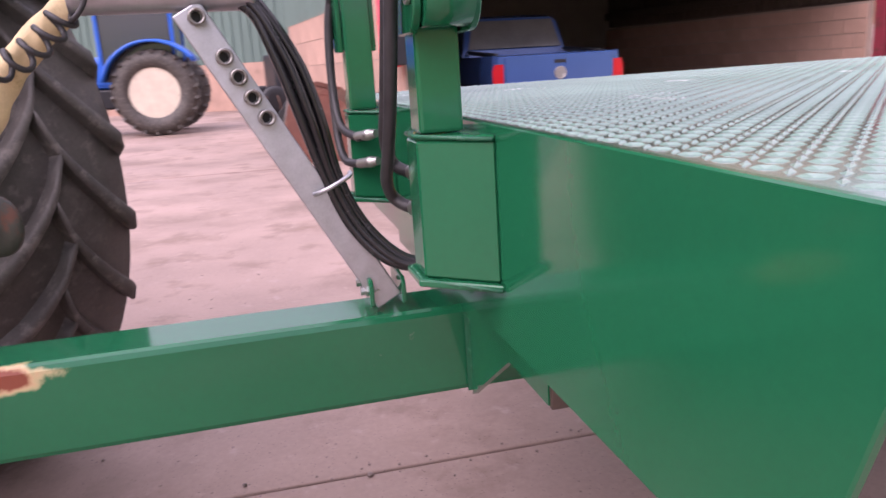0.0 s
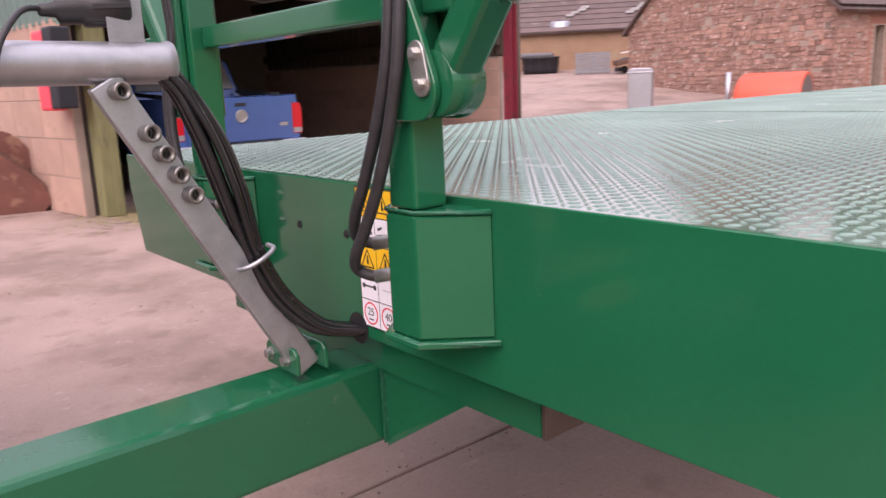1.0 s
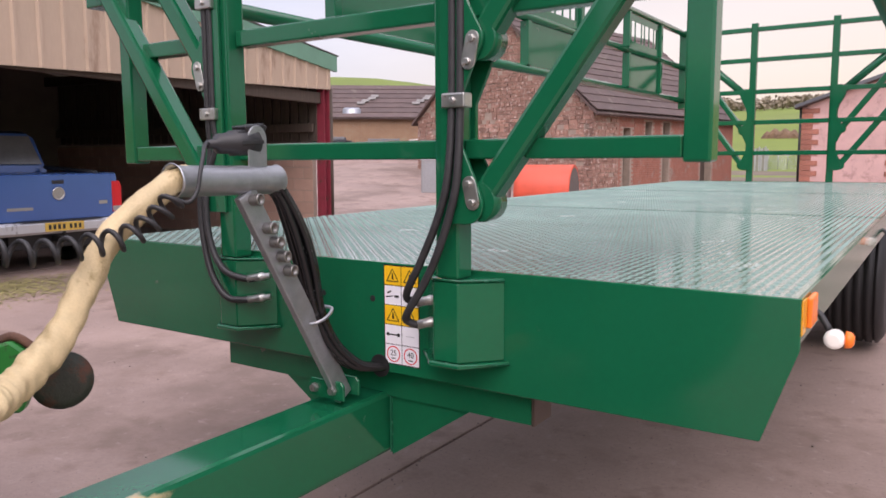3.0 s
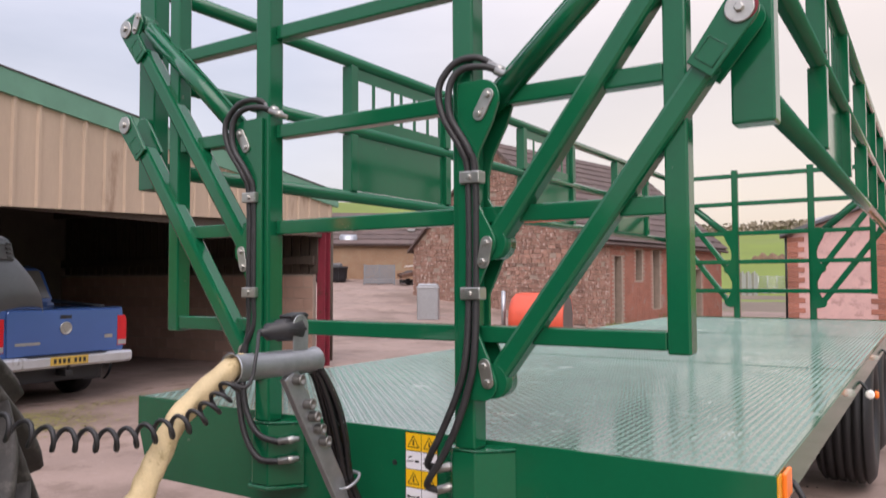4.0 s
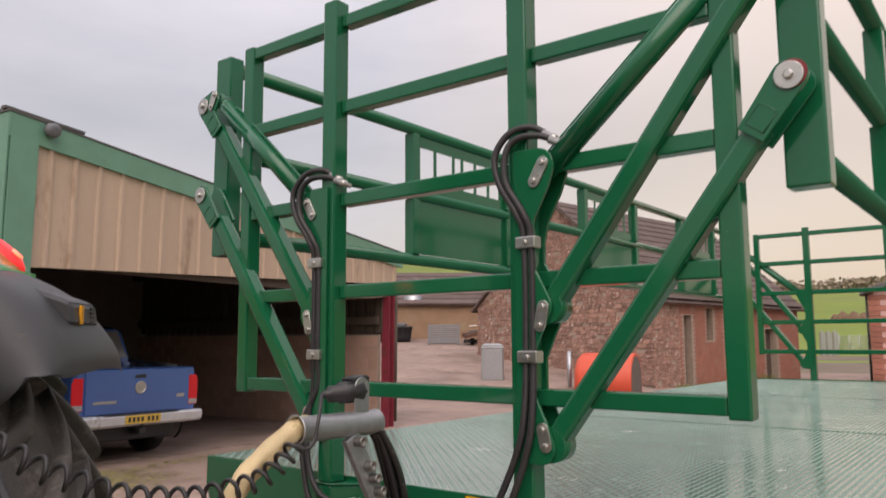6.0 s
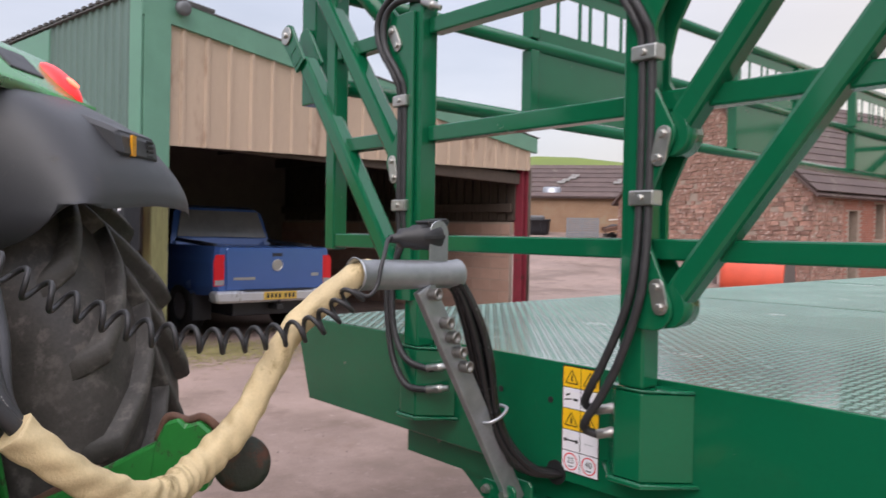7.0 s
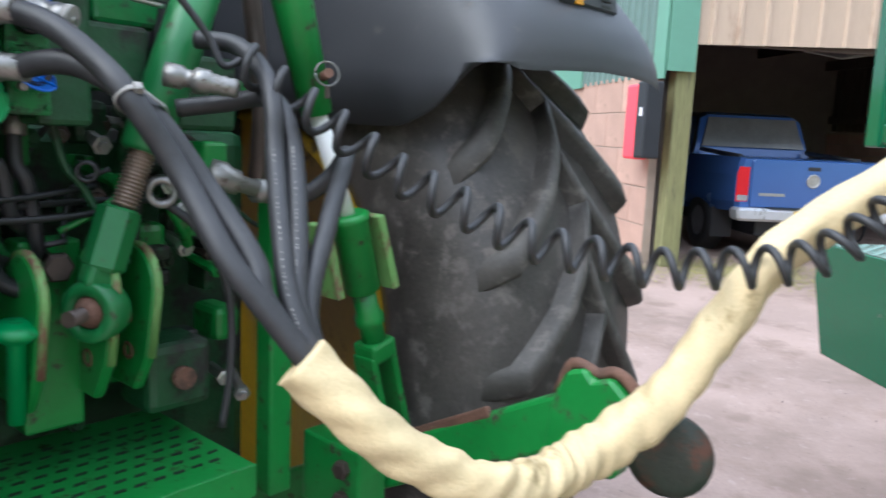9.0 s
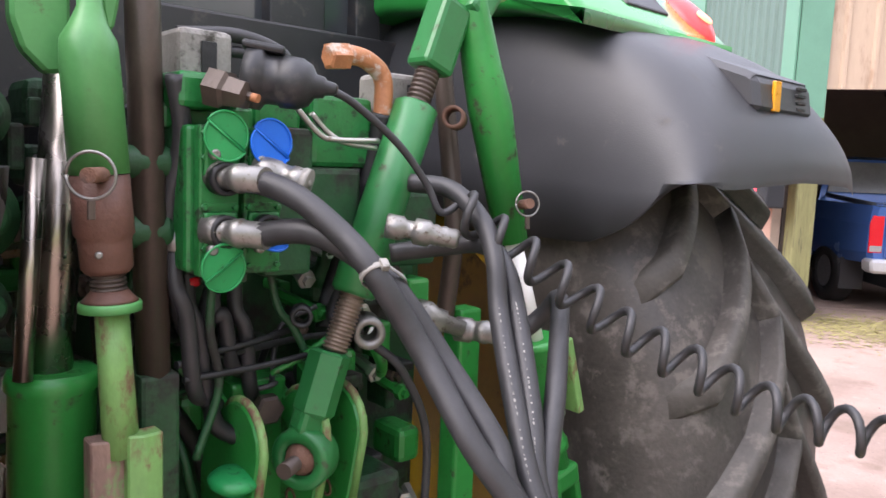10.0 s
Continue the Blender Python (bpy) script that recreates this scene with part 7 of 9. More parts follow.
for o in (-0.085, 0.085):
    beam(bm, at(FLEN - 0.12 + o, 0.10, 0), at(FLEN - 0.12 + o, 0.10, 2.95), 0.012, 0.18, up=(IN.x, IN.y, 0), bevel=0.002)
beam(bm, at(FLEN - 0.12, 0.10, 0), at(FLEN - 0.12, 0.10, 2.95), 0.16, 0.012, up=(IN.x, IN.y, 0), bevel=0.002)
part("steel_post", bm, REDPAINT, shed, "dark red painted steel column")
bm = bmnew()
cyl(bm, at(FLEN + 0.020, 0.02, 0.1), at(FLEN + 0.020, 0.02, 2.75), 0.036, seg=14)
part("downpipe", bm, DARKTIMBER, shed, "dark brown downpipe")
bm = bmnew()
beam(bm, at(0.22, 0.12, 2.56), at(FLEN - 0.22, 0.12, 2.56), 0.10, 0.20, bevel=0.01)
part("lintel_beam", bm, DARKTIMBER, shed)
# roof, rafters
bm = bmnew()
slab_between(bm, [on_side(-0.06, 0.06, 4.155), at(FLEN + 0.2, -0.06, top_at(FLEN) + 0.025), at(FLEN + 0.2, 8.0, top_at(FLEN) + 0.025), on_side(8.0, 0.06, 4.155)], 0.02)
roof = part("roof", bm, ROOFIN, shed, "dark sheet roof")
for k in range(39):
    d = 0.05 + k * 0.2
    bm = bmnew()
    beam(bm, on_side(d, 0.075, 4.205), on_side(d, -0.9, 4.13), 0.09, 0.035, bevel=0)
    part("roof_rib", bm, ROOFIN, roof)
bm = bmnew()
lathe(bm, [(-0.10, 0.04), (-0.09, 0.075), (0.02, 0.085), (0.05, 0.07), (0.055, 0.03)], at(0.22, -0.12, top_at(0.22) - 0.06), (OUT.x, OUT.y, -0.25), 18)
part("floodlight", bm, GREYSLAT, shed, "small grey outdoor lamp on the verge")
for k in range(5):
    f = 0.5 + k * (FLEN - 1.0) / 4
    bm = bmnew()
    beam(bm, at(f, 0.1, top_at(f) - 0.22), at(f, DEPTH - 0.1, top_at(f) - 0.22), 0.08, 0.2, bevel=0.008)
    part("rafter", bm, DARKTIMBER, shed)
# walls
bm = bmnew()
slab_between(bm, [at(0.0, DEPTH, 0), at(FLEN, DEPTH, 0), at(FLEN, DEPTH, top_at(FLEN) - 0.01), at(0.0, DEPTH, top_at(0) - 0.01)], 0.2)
part("back_wall", bm, DARKVOID, shed, "back wall of the shed in shade-dark colour")


def block_wall(name, start, direction, outward, length, height, bl=0.44, bh=0.215, thick=0.10, mat=None, label=""):
    """Coursed blockwork: mortar core with one block after another proud of it."""
    bm = bmnew()
    s3, d3, o3 = Vector((*start, 0)), Vector((*direction, 0)), Vector((*outward, 0))
    core = [s3, s3 + d3 * length, s3 + d3 * length + Vector((0, 0, height)), s3 + Vector((0, 0, height))]
    rings(bm, [[p - o3 * thick for p in core], [p - o3 * 0.004 for p in core]])
    for f in bm.faces:
        f.smooth = False
    wall = part(name, bm, MORTAR, shed, label)
    meshes = {}
    rows = int(height / bh)
    for j in range(rows):
        x = -bl / 2 if j % 2 else 0.0
        while x < length - 0.02:
            a, b = max(0, x), min(length, x + bl)
            x += bl
            w = round(b - a - 0.012, 3)
            if w < 0.05:
                continue
            if w not in meshes:
                bm = bmnew()
                box(bm, (0, -0.03, 0), (w, 0.004, bh - 0.012), 0.004)
                me = bpy.data.meshes.new("block")
                bm.to_mesh(me)
                bm.free()
                me.materials.append(mat or BLOCKWALL)
                meshes[w] = me
            ob = new("block", meshes[w])
            zrot = math.degrees(math.atan2(direction[1], direction[0]))
            flip = Vector((-direction[1], direction[0])).dot(Vector(outward)) < 0
            p = s3 + d3 * (a + 0.006) + Vector((0, 0, j * bh + 0.006))
            if flip:
                p = s3 + d3 * (b - 0.006) + Vector((0, 0, j * bh + 0.006))
                zrot += 180
            ob.matrix_basis = pose(p.x, p.y, p.z, 0, 0, zrot)
            ob.parent = wall
    return wall


block_wall("side_wall", (A2 + SIDE * 0.25 + SN * 0.0)[:], SIDE[:], SN[:], 7.6, 2.15, bl=0.9, bh=0.43, label="pinkish concrete block side wall")
block_wall("end_wall", (B - ALONG * 0.30 + IN * 0.22)[:], IN[:], (-ALONG)[:], DEPTH - 0.3, 1.75, label="pinkish block wall at the end of the shed")
part("wall_rail", (lambda bm: (beam(bm, at(FLEN - 0.30, 0.2, 2.02), at(FLEN - 0.30, DEPTH - 0.2, 2.02), 0.06, 0.16, bevel=0.01), bm)[1])(bmnew()), DARKTIMBER, shed)
for k in range(34):
    d = 0.25 + k * 0.21
    z1 = top_at(FLEN) - 0.25
    bm = bmnew()
    beam(bm, at(FLEN - 0.22, d, 1.78), at(FLEN - 0.22, d, z1), 0.03, 0.17, up=(IN.x, IN.y, 0), bevel=0.004)
    part("wall_board", bm, DARKTIMBER, shed)
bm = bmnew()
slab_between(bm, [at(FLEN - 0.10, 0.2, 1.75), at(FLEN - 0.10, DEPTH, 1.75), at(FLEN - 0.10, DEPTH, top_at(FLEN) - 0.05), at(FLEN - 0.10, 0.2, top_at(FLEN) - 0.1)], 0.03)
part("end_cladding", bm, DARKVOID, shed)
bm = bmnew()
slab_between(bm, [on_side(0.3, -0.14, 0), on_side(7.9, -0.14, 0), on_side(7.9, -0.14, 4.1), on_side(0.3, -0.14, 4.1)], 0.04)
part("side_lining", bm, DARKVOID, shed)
# pink and black box on the corner
bx = thing("wall_box", pose(*on_side(0.10, 0.06, 1.60), 0, 0, math.degrees(math.atan2(SIDE.y, SIDE.x)) + 180), "fluorescent pink and black box fixed to the shed corner", "box")
solid("case", lambda bm: box(bm, (-0.02, -0.20, -0.40), (0.22, 0.0, 0.42), 0.02), TRUCKDARK, bx)
solid("pink_cover", lambda bm: box(bm, (-0.34, -0.19, -0.42), (-0.03, -0.01, 0.40), 0.03), PINKCLOTH, bx)
solid("label_patch", lambda bm: box(bm, (0.08, -0.204, 0.05), (0.15, -0.2005, 0.14)), S_WHITE, bx)


# ---- pick-up truck ----
def pickup():
    """Local x to its rear, y across, z up; tailgate at x = 0."""
    t = thing("pickup_truck", pose(-7.93, 3.60, 0, 0, 0, 2), "blue double-cab pick-up truck parked nose-in under the shed", "truck")
    W = 0.93
    bm = bmnew()
    loops = []
    for x, w, z0, z1 in ((0.0, W - 0.05, 0.62, 1.235), (-0.06, W - 0.01, 0.60, 1.25), (-0.5, W, 0.58, 1.25), (-1.6, W, 0.58, 1.25), (-1.64, W, 0.50, 1.25)):
        loops.append([Vector((x, -w + 0.03, z0)), Vector((x, w - 0.03, z0)), Vector((x, w, z0 + 0.12)), Vector((x, w, z1 - 0.22)), Vector((x, w - 0.035, z1)), Vector((x, -w + 0.035, z1)), Vector((x, -w, z1 - 0.22)), Vector((x, -w, z0 + 0.12))])
    rings(bm, loops)
    for f in bm.faces:
        f.smooth = False
    body = part("load_bed", bm, TRUCKBLUE, t, "metallic blue load bed")
    solid("tailgate", lambda bm: prism(bm, [(-0.755, 0.665), (0.755, 0.665), (0.765, 1.20), (0.74, 1.235), (-0.74, 1.235), (-0.765, 1.20)], (0.002, 0.03), put=lambda a, b, c: (c, a, b), bevel=0.008), TRUCKBLUE, t)
    solid("tailgate_crease", lambda bm: prism(bm, [(-0.70, 0.90), (0.70, 0.90), (0.70, 0.915), (-0.70, 0.915)], (0.031, 0.034), put=lambda a, b, c: (c, a, b)), TRUCKBLUE, t)
    solid("handle_recess", lambda bm: box(bm, (0.031, -0.08, 1.12), (0.034, 0.08, 1.165), 0.001), TRUCKDARK, t)
    solid("badge", lambda bm: lathe(bm, [(0.031, 0.078), (0.037, 0.085), (0.043, 0.078), (0.043, 0.066), (0.036, 0.064)], (0, 0, 0.995), (1, 0, 0), 28), ZINC, t, "round plain maker's badge")
    solid("badge_bar", lambda bm: [beam(bm, (0.040, -0.035, 1.02), (0.040, 0.0, 0.945), 0.006, 0.016, up=(0, 1, 0.4), bevel=0), beam(bm, (0.040, 0.035, 1.02), (0.040, 0.0, 0.945), 0.006, 0.016, up=(0, 1, -0.4), bevel=0)], ZINC, t)
    solid("script_bar", lambda bm: box(bm, (0.031, -0.66, 0.80), (0.034, -0.34, 0.835)), ZINC, t, "plain bar in place of the model name")
    solid("script_bar", lambda bm: box(bm, (0.031, 0.56, 0.84), (0.034, 0.68, 0.885)), ZINC, t)
    for s in (-1, 1):
        bm = bmnew()
        prism(bm, [(s * 0.775, 0.72), (s * 0.925, 0.72), (s * 0.93, 1.06), (s * 0.90, 1.14), (s * 0.775, 1.14)], (0.0, 0.022), put=lambda a, b, c: (c - 0.02, a, b), bevel=0.006)
        l = part("rear_light", bm, REDLENS, t, "red rear light cluster")
        solid("reversing_lens", lambda bm: prism(bm, [(s * 0.785, 0.735), (s * 0.915, 0.735), (s * 0.915, 0.80), (s * 0.785, 0.80)], (0.0025, 0.006), put=lambda a, b, c: (c, a, b)), GALV, l)
    bm = bmnew()
    prism(bm, [(-0.93, 0.50), (0.93, 0.50), (0.95, 0.56), (0.95, 0.655), (-0.95, 0.655), (-0.95, 0.56)], (-0.10, 0.13), put=lambda a, b, c: (c, a, b), bevel=0.03)
    bp = part("rear_bumper", bm, BUMPER, t, "chromed step bumper")
    solid("bumper_step", lambda bm: box(bm, (-0.08, -0.55, 0.656), (0.125, 0.55, 0.664), 0.002), TRUCKDARK, bp)
    pl = solid("number_plate", lambda bm: box(bm, (0.131, -0.26, 0.53), (0.137, 0.26, 0.64), 0.002), NUMPLATE, bp, "yellow number plate with blank bars")
    for k in range(7):
        y = -0.20 + k * 0.062 + (0.03 if k > 3 else 0)
        solid("plate_bar", lambda bm: box(bm, (0.1372, y - 0.018, 0.555), (0.1384, y + 0.018, 0.615)), S_BLACK, pl)
    # cab with raked rear window
    bm = bmnew()
    loops = []
    for x, w, z in ((-1.55, 0.92, 1.20), (-1.61, 0.86, 1.45), (-1.71, 0.78, 1.80), (-1.88, 0.76, 1.84), (-3.1, 0.74, 1.84), (-3.7, 0.78, 1.32), (-3.75, 0.90, 1.15)):
        loops.append([Vector((x, -w, 0.55)), Vector((x, w, 0.55)), Vector((x, w, 1.15)), Vector((x, w * 0.93, z - 0.06)), Vector((x, w * 0.80, z)), Vector((x, -w * 0.80, z)), Vector((x, -w * 0.93, z - 0.06)), Vector((x, -w, 1.15))])
    rings(bm, loops)
    for f in bm.faces:
        f.smooth = False
    part("cab", bm, TRUCKBLUE, t)
    bm = bmnew()
    slab_between(bm, [(-1.565, -0.74, 1.36), (-1.565, 0.74, 1.36), (-1.675, 0.63, 1.76), (-1.675, -0.63, 1.76)], 0.02)
    part("rear_window", bm, TRUCKGLASS, t, "tinted rear window with the yard's reflection in its colour")
    solid("bonnet", lambda bm: box(bm, (-5.2, -0.88, 0.5), (-3.7, 0.88, 1.12), 0.08), TRUCKBLUE, t)
    for s in (-1, 1):
        bm = bmnew()
        cyl(bm, (-0.30, s * 0.76, 1.25), (-1.5, s * 0.76, 1.32), 0.03, seg=12)
        part("bed_rail", bm, TRUCKDARK, t)
        for x in (-1.05, -4.2):
            bm = bmnew()
            lathe(bm, [(-0.12, 0.20), (-0.125, 0.30), (-0.10, 0.38), (0.10, 0.38), (0.125, 0.30), (0.12, 0.20)], (x, s * 0.80, 0.38), (0, 1, 0), 36, closed=True)
            w = part("wheel", bm, TRAILTYRE, t)
            bm = bmnew()
            lathe(bm, [(-0.11, 0.21), (-0.05, 0.19), (0.0, 0.05), (0.05, 0.19), (0.11, 0.21)], (x, s * 0.80, 0.38), (0, 1, 0), 24)
            part("rim", bm, GALV, w)
        solid("mud_flap", lambda bm: box(bm, (-0.60, s * 0.80 - 0.14, 0.22), (-0.58, s * 0.80 + 0.14, 0.60), 0.002), TRUCKDARK, t)
    solid("underbody", lambda bm: box(bm, (-4.9, -0.6, 0.30), (-0.10, 0.6, 0.56), 0.02), TRUCKDARK, t)
    solid("tow_ball", lambda bm: [box(bm, (-0.1, -0.05, 0.38), (0.13, 0.05, 0.46), 0.01), lathe(bm, [(0, 0.015), (0.03, 0.015), (0.04, 0.026), (0.06, 0.024), (0.07, 0.01)], (0.10, 0, 0.46), (0, 0, 1), 14)], BLACKGUTS, t)


pickup()


def bicycle(m):
    b = thing("bicycle", m, "dark bicycle leaning against the shed wall", "bicycle", "bicycles in the shed")
    for x in (-0.52, 0.52):
        bm = bmnew()
        tube(bm, [(x + 0.33 * math.cos(a), 0, 0.34 + 0.33 * math.sin(a)) for a in [2 * math.pi * k / 32 for k in range(33)]], 0.018, 8)
        w = part("wheel", bm, TRAILTYRE, b)
        for k in range(12):
            a = math.pi * k / 12
            bm = bmnew()
            cyl(bm, (x - 0.31 * math.cos(a), 0, 0.34 - 0.31 * math.sin(a)), (x + 0.31 * math.cos(a), 0, 0.34 + 0.31 * math.sin(a)), 0.0015, seg=4)
            part("spoke", bm, GALV, w)
    for p, q in (((-0.52, 0, 0.34), (-0.15, 0, 0.85)), ((-0.52, 0, 0.34), (-0.05, 0, 0.32)), ((-0.05, 0, 0.32), (-0.17, 0, 0.95)), ((-0.05, 0, 0.32), (0.36, 0, 0.80)), ((-0.15, 0, 0.85), (0.34, 0, 0.86)), ((0.52, 0, 0.34), (0.34, 0, 0.98))):
        bm = bmnew()
        cyl(bm, p, q, 0.016, seg=10)
        part("frame_tube", bm, TRUCKDARK, b)
    solid("saddle", lambda bm: box(bm, (-0.30, -0.07, 0.94), (-0.05, 0.07, 0.99), 0.02), BLACKGUTS, b)
    solid("handlebar", lambda bm: tube(bm, [(0.28, -0.28, 1.02), (0.34, -0.1, 1.0), (0.34, 0.1, 1.0), (0.28, 0.28, 1.02)], 0.014, 8), BLACKGUTS, b)
    return b


q = at(4.1, 3.0, 0.0)
bike = bicycle(pose(q.x, q.y, 0.0, 0, 6, 10))
q = at(4.9, 4.2, 0.0)
copy_thing(bike, pose(q.x, q.y, 0.0, 0, -6, 25))
# ---- farm buildings behind ----
def gable_barn(name, corner, along, length, depth, eave, ridge, wall_mat, roof_mat, label, group="", openings=()):
    """A long barn: corner, direction of its long wall, depth behind it. Returns the thing and a placing function (f along, d out of the long wall, z)."""
    c, a = Vector(corner), Vector(along).normalized()
    n = Vector((a.y, -a.x))
    P = lambda f, d, z: Vector((c.x + a.x * f + n.x * d, c.y + a.y * f + n.y * d, z))
    b = thing(name, pose(0, 0, 0), label, "barn", group)
    bm = bmnew()
    # near long wall, pierced by its openings
    ops, x = sorted(openings), 0.0
    for q0, q1, t0, t1 in ops + [(length, length, 0, 0)]:
        pieces = [(x, q0, -0.05, eave)]
        if q1 > q0:
            pieces += [(q0, q1, t1, eave)] + ([(q0, q1, -0.05, t0)] if t0 > 0.01 else [])
        for f0, f1, z0, z1 in pieces:
            if f1 > f0:
                slab_between(bm, [P(f0, -0.35, z0), P(f1, -0.35, z0), P(f1, -0.35, z1), P(f0, -0.35, z1)], 0.35)
        x = q1
    slab_between(bm, [P(0, -depth, -0.05), P(length, -depth, -0.05), P(length, -depth, eave), P(0, -depth, eave)], 0.2)
    for f in (0, length):
        vs = [bm.verts.new(p) for p in (P(f, 0, -0.05), P(f, -depth, -0.05), P(f, -depth, eave), P(f, -depth / 2, ridge), P(f, 0, eave))]
        bm.faces.new(vs)
    wall = part("wall", bm, wall_mat, b)
    for d0, d1 in ((0.25, -depth / 2), (-depth - 0.25, -depth / 2)):
        bm = bmnew()
        k = 0.25 * (ridge - eave) / (depth / 2)
        slab_between(bm, [P(-0.2, d0, eave - k), P(length + 0.2, d0, eave - k), P(length + 0.2, d1, ridge + 0.05), P(-0.2, d1, ridge + 0.05)], 0.08)
        part("roof", bm, roof_mat, b)
    return b, P, wall


def courses(parent, P, f0, f1, eave, ridge, depth, mat, step=0.42):
    """Slate courses as low steps up the near slope."""
    n = int(math.hypot(depth / 2, ridge - eave) / step)
    for k in range(n):
        t0, t1 = k / n, (k + 1.12) / n
        d0, d1 = 0.27 - (depth / 2 + 0.27) * t0, 0.27 - (depth / 2 + 0.27) * min(1, t1)
        z0, z1 = eave - 0.14 + (ridge - eave + 0.2) * t0, eave - 0.14 + (ridge - eave + 0.2) * min(1, t1)
        bm = bmnew()
        slab_between(bm, [P(f0, d0, z0 + 0.11), P(f1, d0, z0 + 0.11), P(f1, d1, z1 + 0.07), P(f0, d1, z1 + 0.07)], 0.03)
        part("slate_course", bm, mat, parent)


def rubble_face(wall, P, axis, span, height_at, rng, size=(0.20, 0.125), mat=None, single=None):
    """Uneven stones proud of a wall. axis 'f': on the long wall; 'd': on the end wall at f = 0. single: stretch (u0, u1, z0, z1) whose stones are pieces of their own."""
    bm = bmnew()
    z, made = 0.0, 0
    while z < 7.2:
        h = rng.uniform(0.7, 1.3) * size[1]
        x = rng.uniform(-0.2, 0)
        while x < span:
            w = rng.uniform(0.6, 1.6) * size[0]
            a, b = max(0.0, x + 0.012), min(span, x + w - 0.012)
            x += w
            if b - a < 0.05 or z + h > height_at((a + b) / 2) or rng.random() < 0.05:
                continue
            o = rng.uniform(0.012, 0.05)
            j = lambda: rng.uniform(-0.02, 0.02)
            ring0, ring1 = [], []
            for u, v, in ((a, z + 0.012), (b, z + 0.012), (b, z + h - 0.012), (a, z + h - 0.012)):
                if axis == "f":
                    ring0.append(P(u, 0.0, v)), ring1.append(P(u + j() + (0.015 if u == a else -0.015), o + j() * 0.5, v + j()))
                else:
                    ring0.append(P(0.0, -u, v)), ring1.append(P(-o + j() * 0.5, -u + j(), v + j()))
            alone = single and made < 300 and single[0] < a < single[1] and single[2] < z < single[3]
            to = bmnew() if alone else bm
            rows = [[to.verts.new(p) for p in ring0], [to.verts.new(p) for p in ring1]]
            to.faces.new(rows[1])
            for i in range(4):
                to.faces.new((rows[0][i], rows[0][(i + 1) % 4], rows[1][(i + 1) % 4], rows[1][i]))
            if alone:
                made += 1
                part("stone", to, mat or RUBBLE, wall)
        z += h
    tagged(part("rubble_walling", bm, mat or RUBBLE, wall), kind="stuff")


rng = random.Random(9)
# sandstone and brick barn; its gable end faces the yard, the long wall runs on past the trailer
CQ = Vector((-8.76, 23.23))
opens = [(1.92, 2.42, 0.10, 2.62), (3.45, 3.92, 1.70, 2.90), (4.80, 5.32, 0.57, 2.92), (8.0, 9.0, 0.0, 2.2)]
barn, PB, bw = gable_barn("stone_barn", CQ, (0.20, 0.98), 11.0, 8.9, 3.20, 7.1, MORTAR, SLATE, "old red sandstone and brick barn with slate roof", openings=opens)
rubble_face(bw, PB, "d", 8.9, lambda u: 3.20 + 3.90 * (1 - abs(u - 4.45) / 4.45), rng, (0.24, 0.145), single=(0.0, 6.0, 1.1, 2.9))
rubble_face(bw, PB, "f", 1.6, lambda u: 3.15, rng, (0.24, 0.145))
courses(barn, PB, -0.2, 11.2, 3.20, 7.1, 8.9, SLATE)


def brick_skin(parent, P, f0, f1, z0, z1, openings, mat, bl=0.23, bh=0.078, o=0.012):
    """Courses of brick proud of the wall, left out at the openings; joined because the wall stands far off."""
    r = random.Random(4)
    bm = bmnew()
    z, j = z0, 0
    while z < z1:
        x = f0 - (bl / 2 if j % 2 else 0)
        while x < f1:
            a, b = max(f0, x + 0.006), min(f1, x + bl - 0.006)
            x += bl
            if b - a < 0.03 or any(a < q1 and b > q0 and z < t1 and z + bh > t0 for q0, q1, t0, t1 in openings):
                continue
            oo = o + r.uniform(-0.004, 0.006)
            P0 = [P(a, 0, z + 0.005), P(b, 0, z + 0.005), P(b, 0, z + bh - 0.005), P(a, 0, z + bh - 0.005)]
            P1 = [P(a, oo, z + 0.005), P(b, oo, z + 0.005), P(b, oo, z + bh - 0.005), P(a, oo, z + bh - 0.005)]
            rows = [[bm.verts.new(p) for p in P0], [bm.verts.new(p) for p in P1]]
            bm.faces.new(rows[1])
            for i in range(4):
                bm.faces.new((rows[0][i], rows[0][(i + 1) % 4], rows[1][(i + 1) % 4], rows[1][i]))
        z += bh
        j += 1
    ob = part("brickwork", bm, mat, parent)
    tagged(ob, kind="stuff")


brick_skin(bw, PB, 1.6, 11.0, 0, 3.15, opens, BRICKRED)
for q0, q1, t0, t1 in opens:
    bm = bmnew()
    slab_between(bm, [PB(q0, -0.33, t0), PB(q1, -0.33, t0), PB(q1, -0.33, t1), PB(q0, -0.33, t1)], 0.03)
    part("door_board", bm, DARKTIMBER, barn, "dark boarded opening set back in the wall")

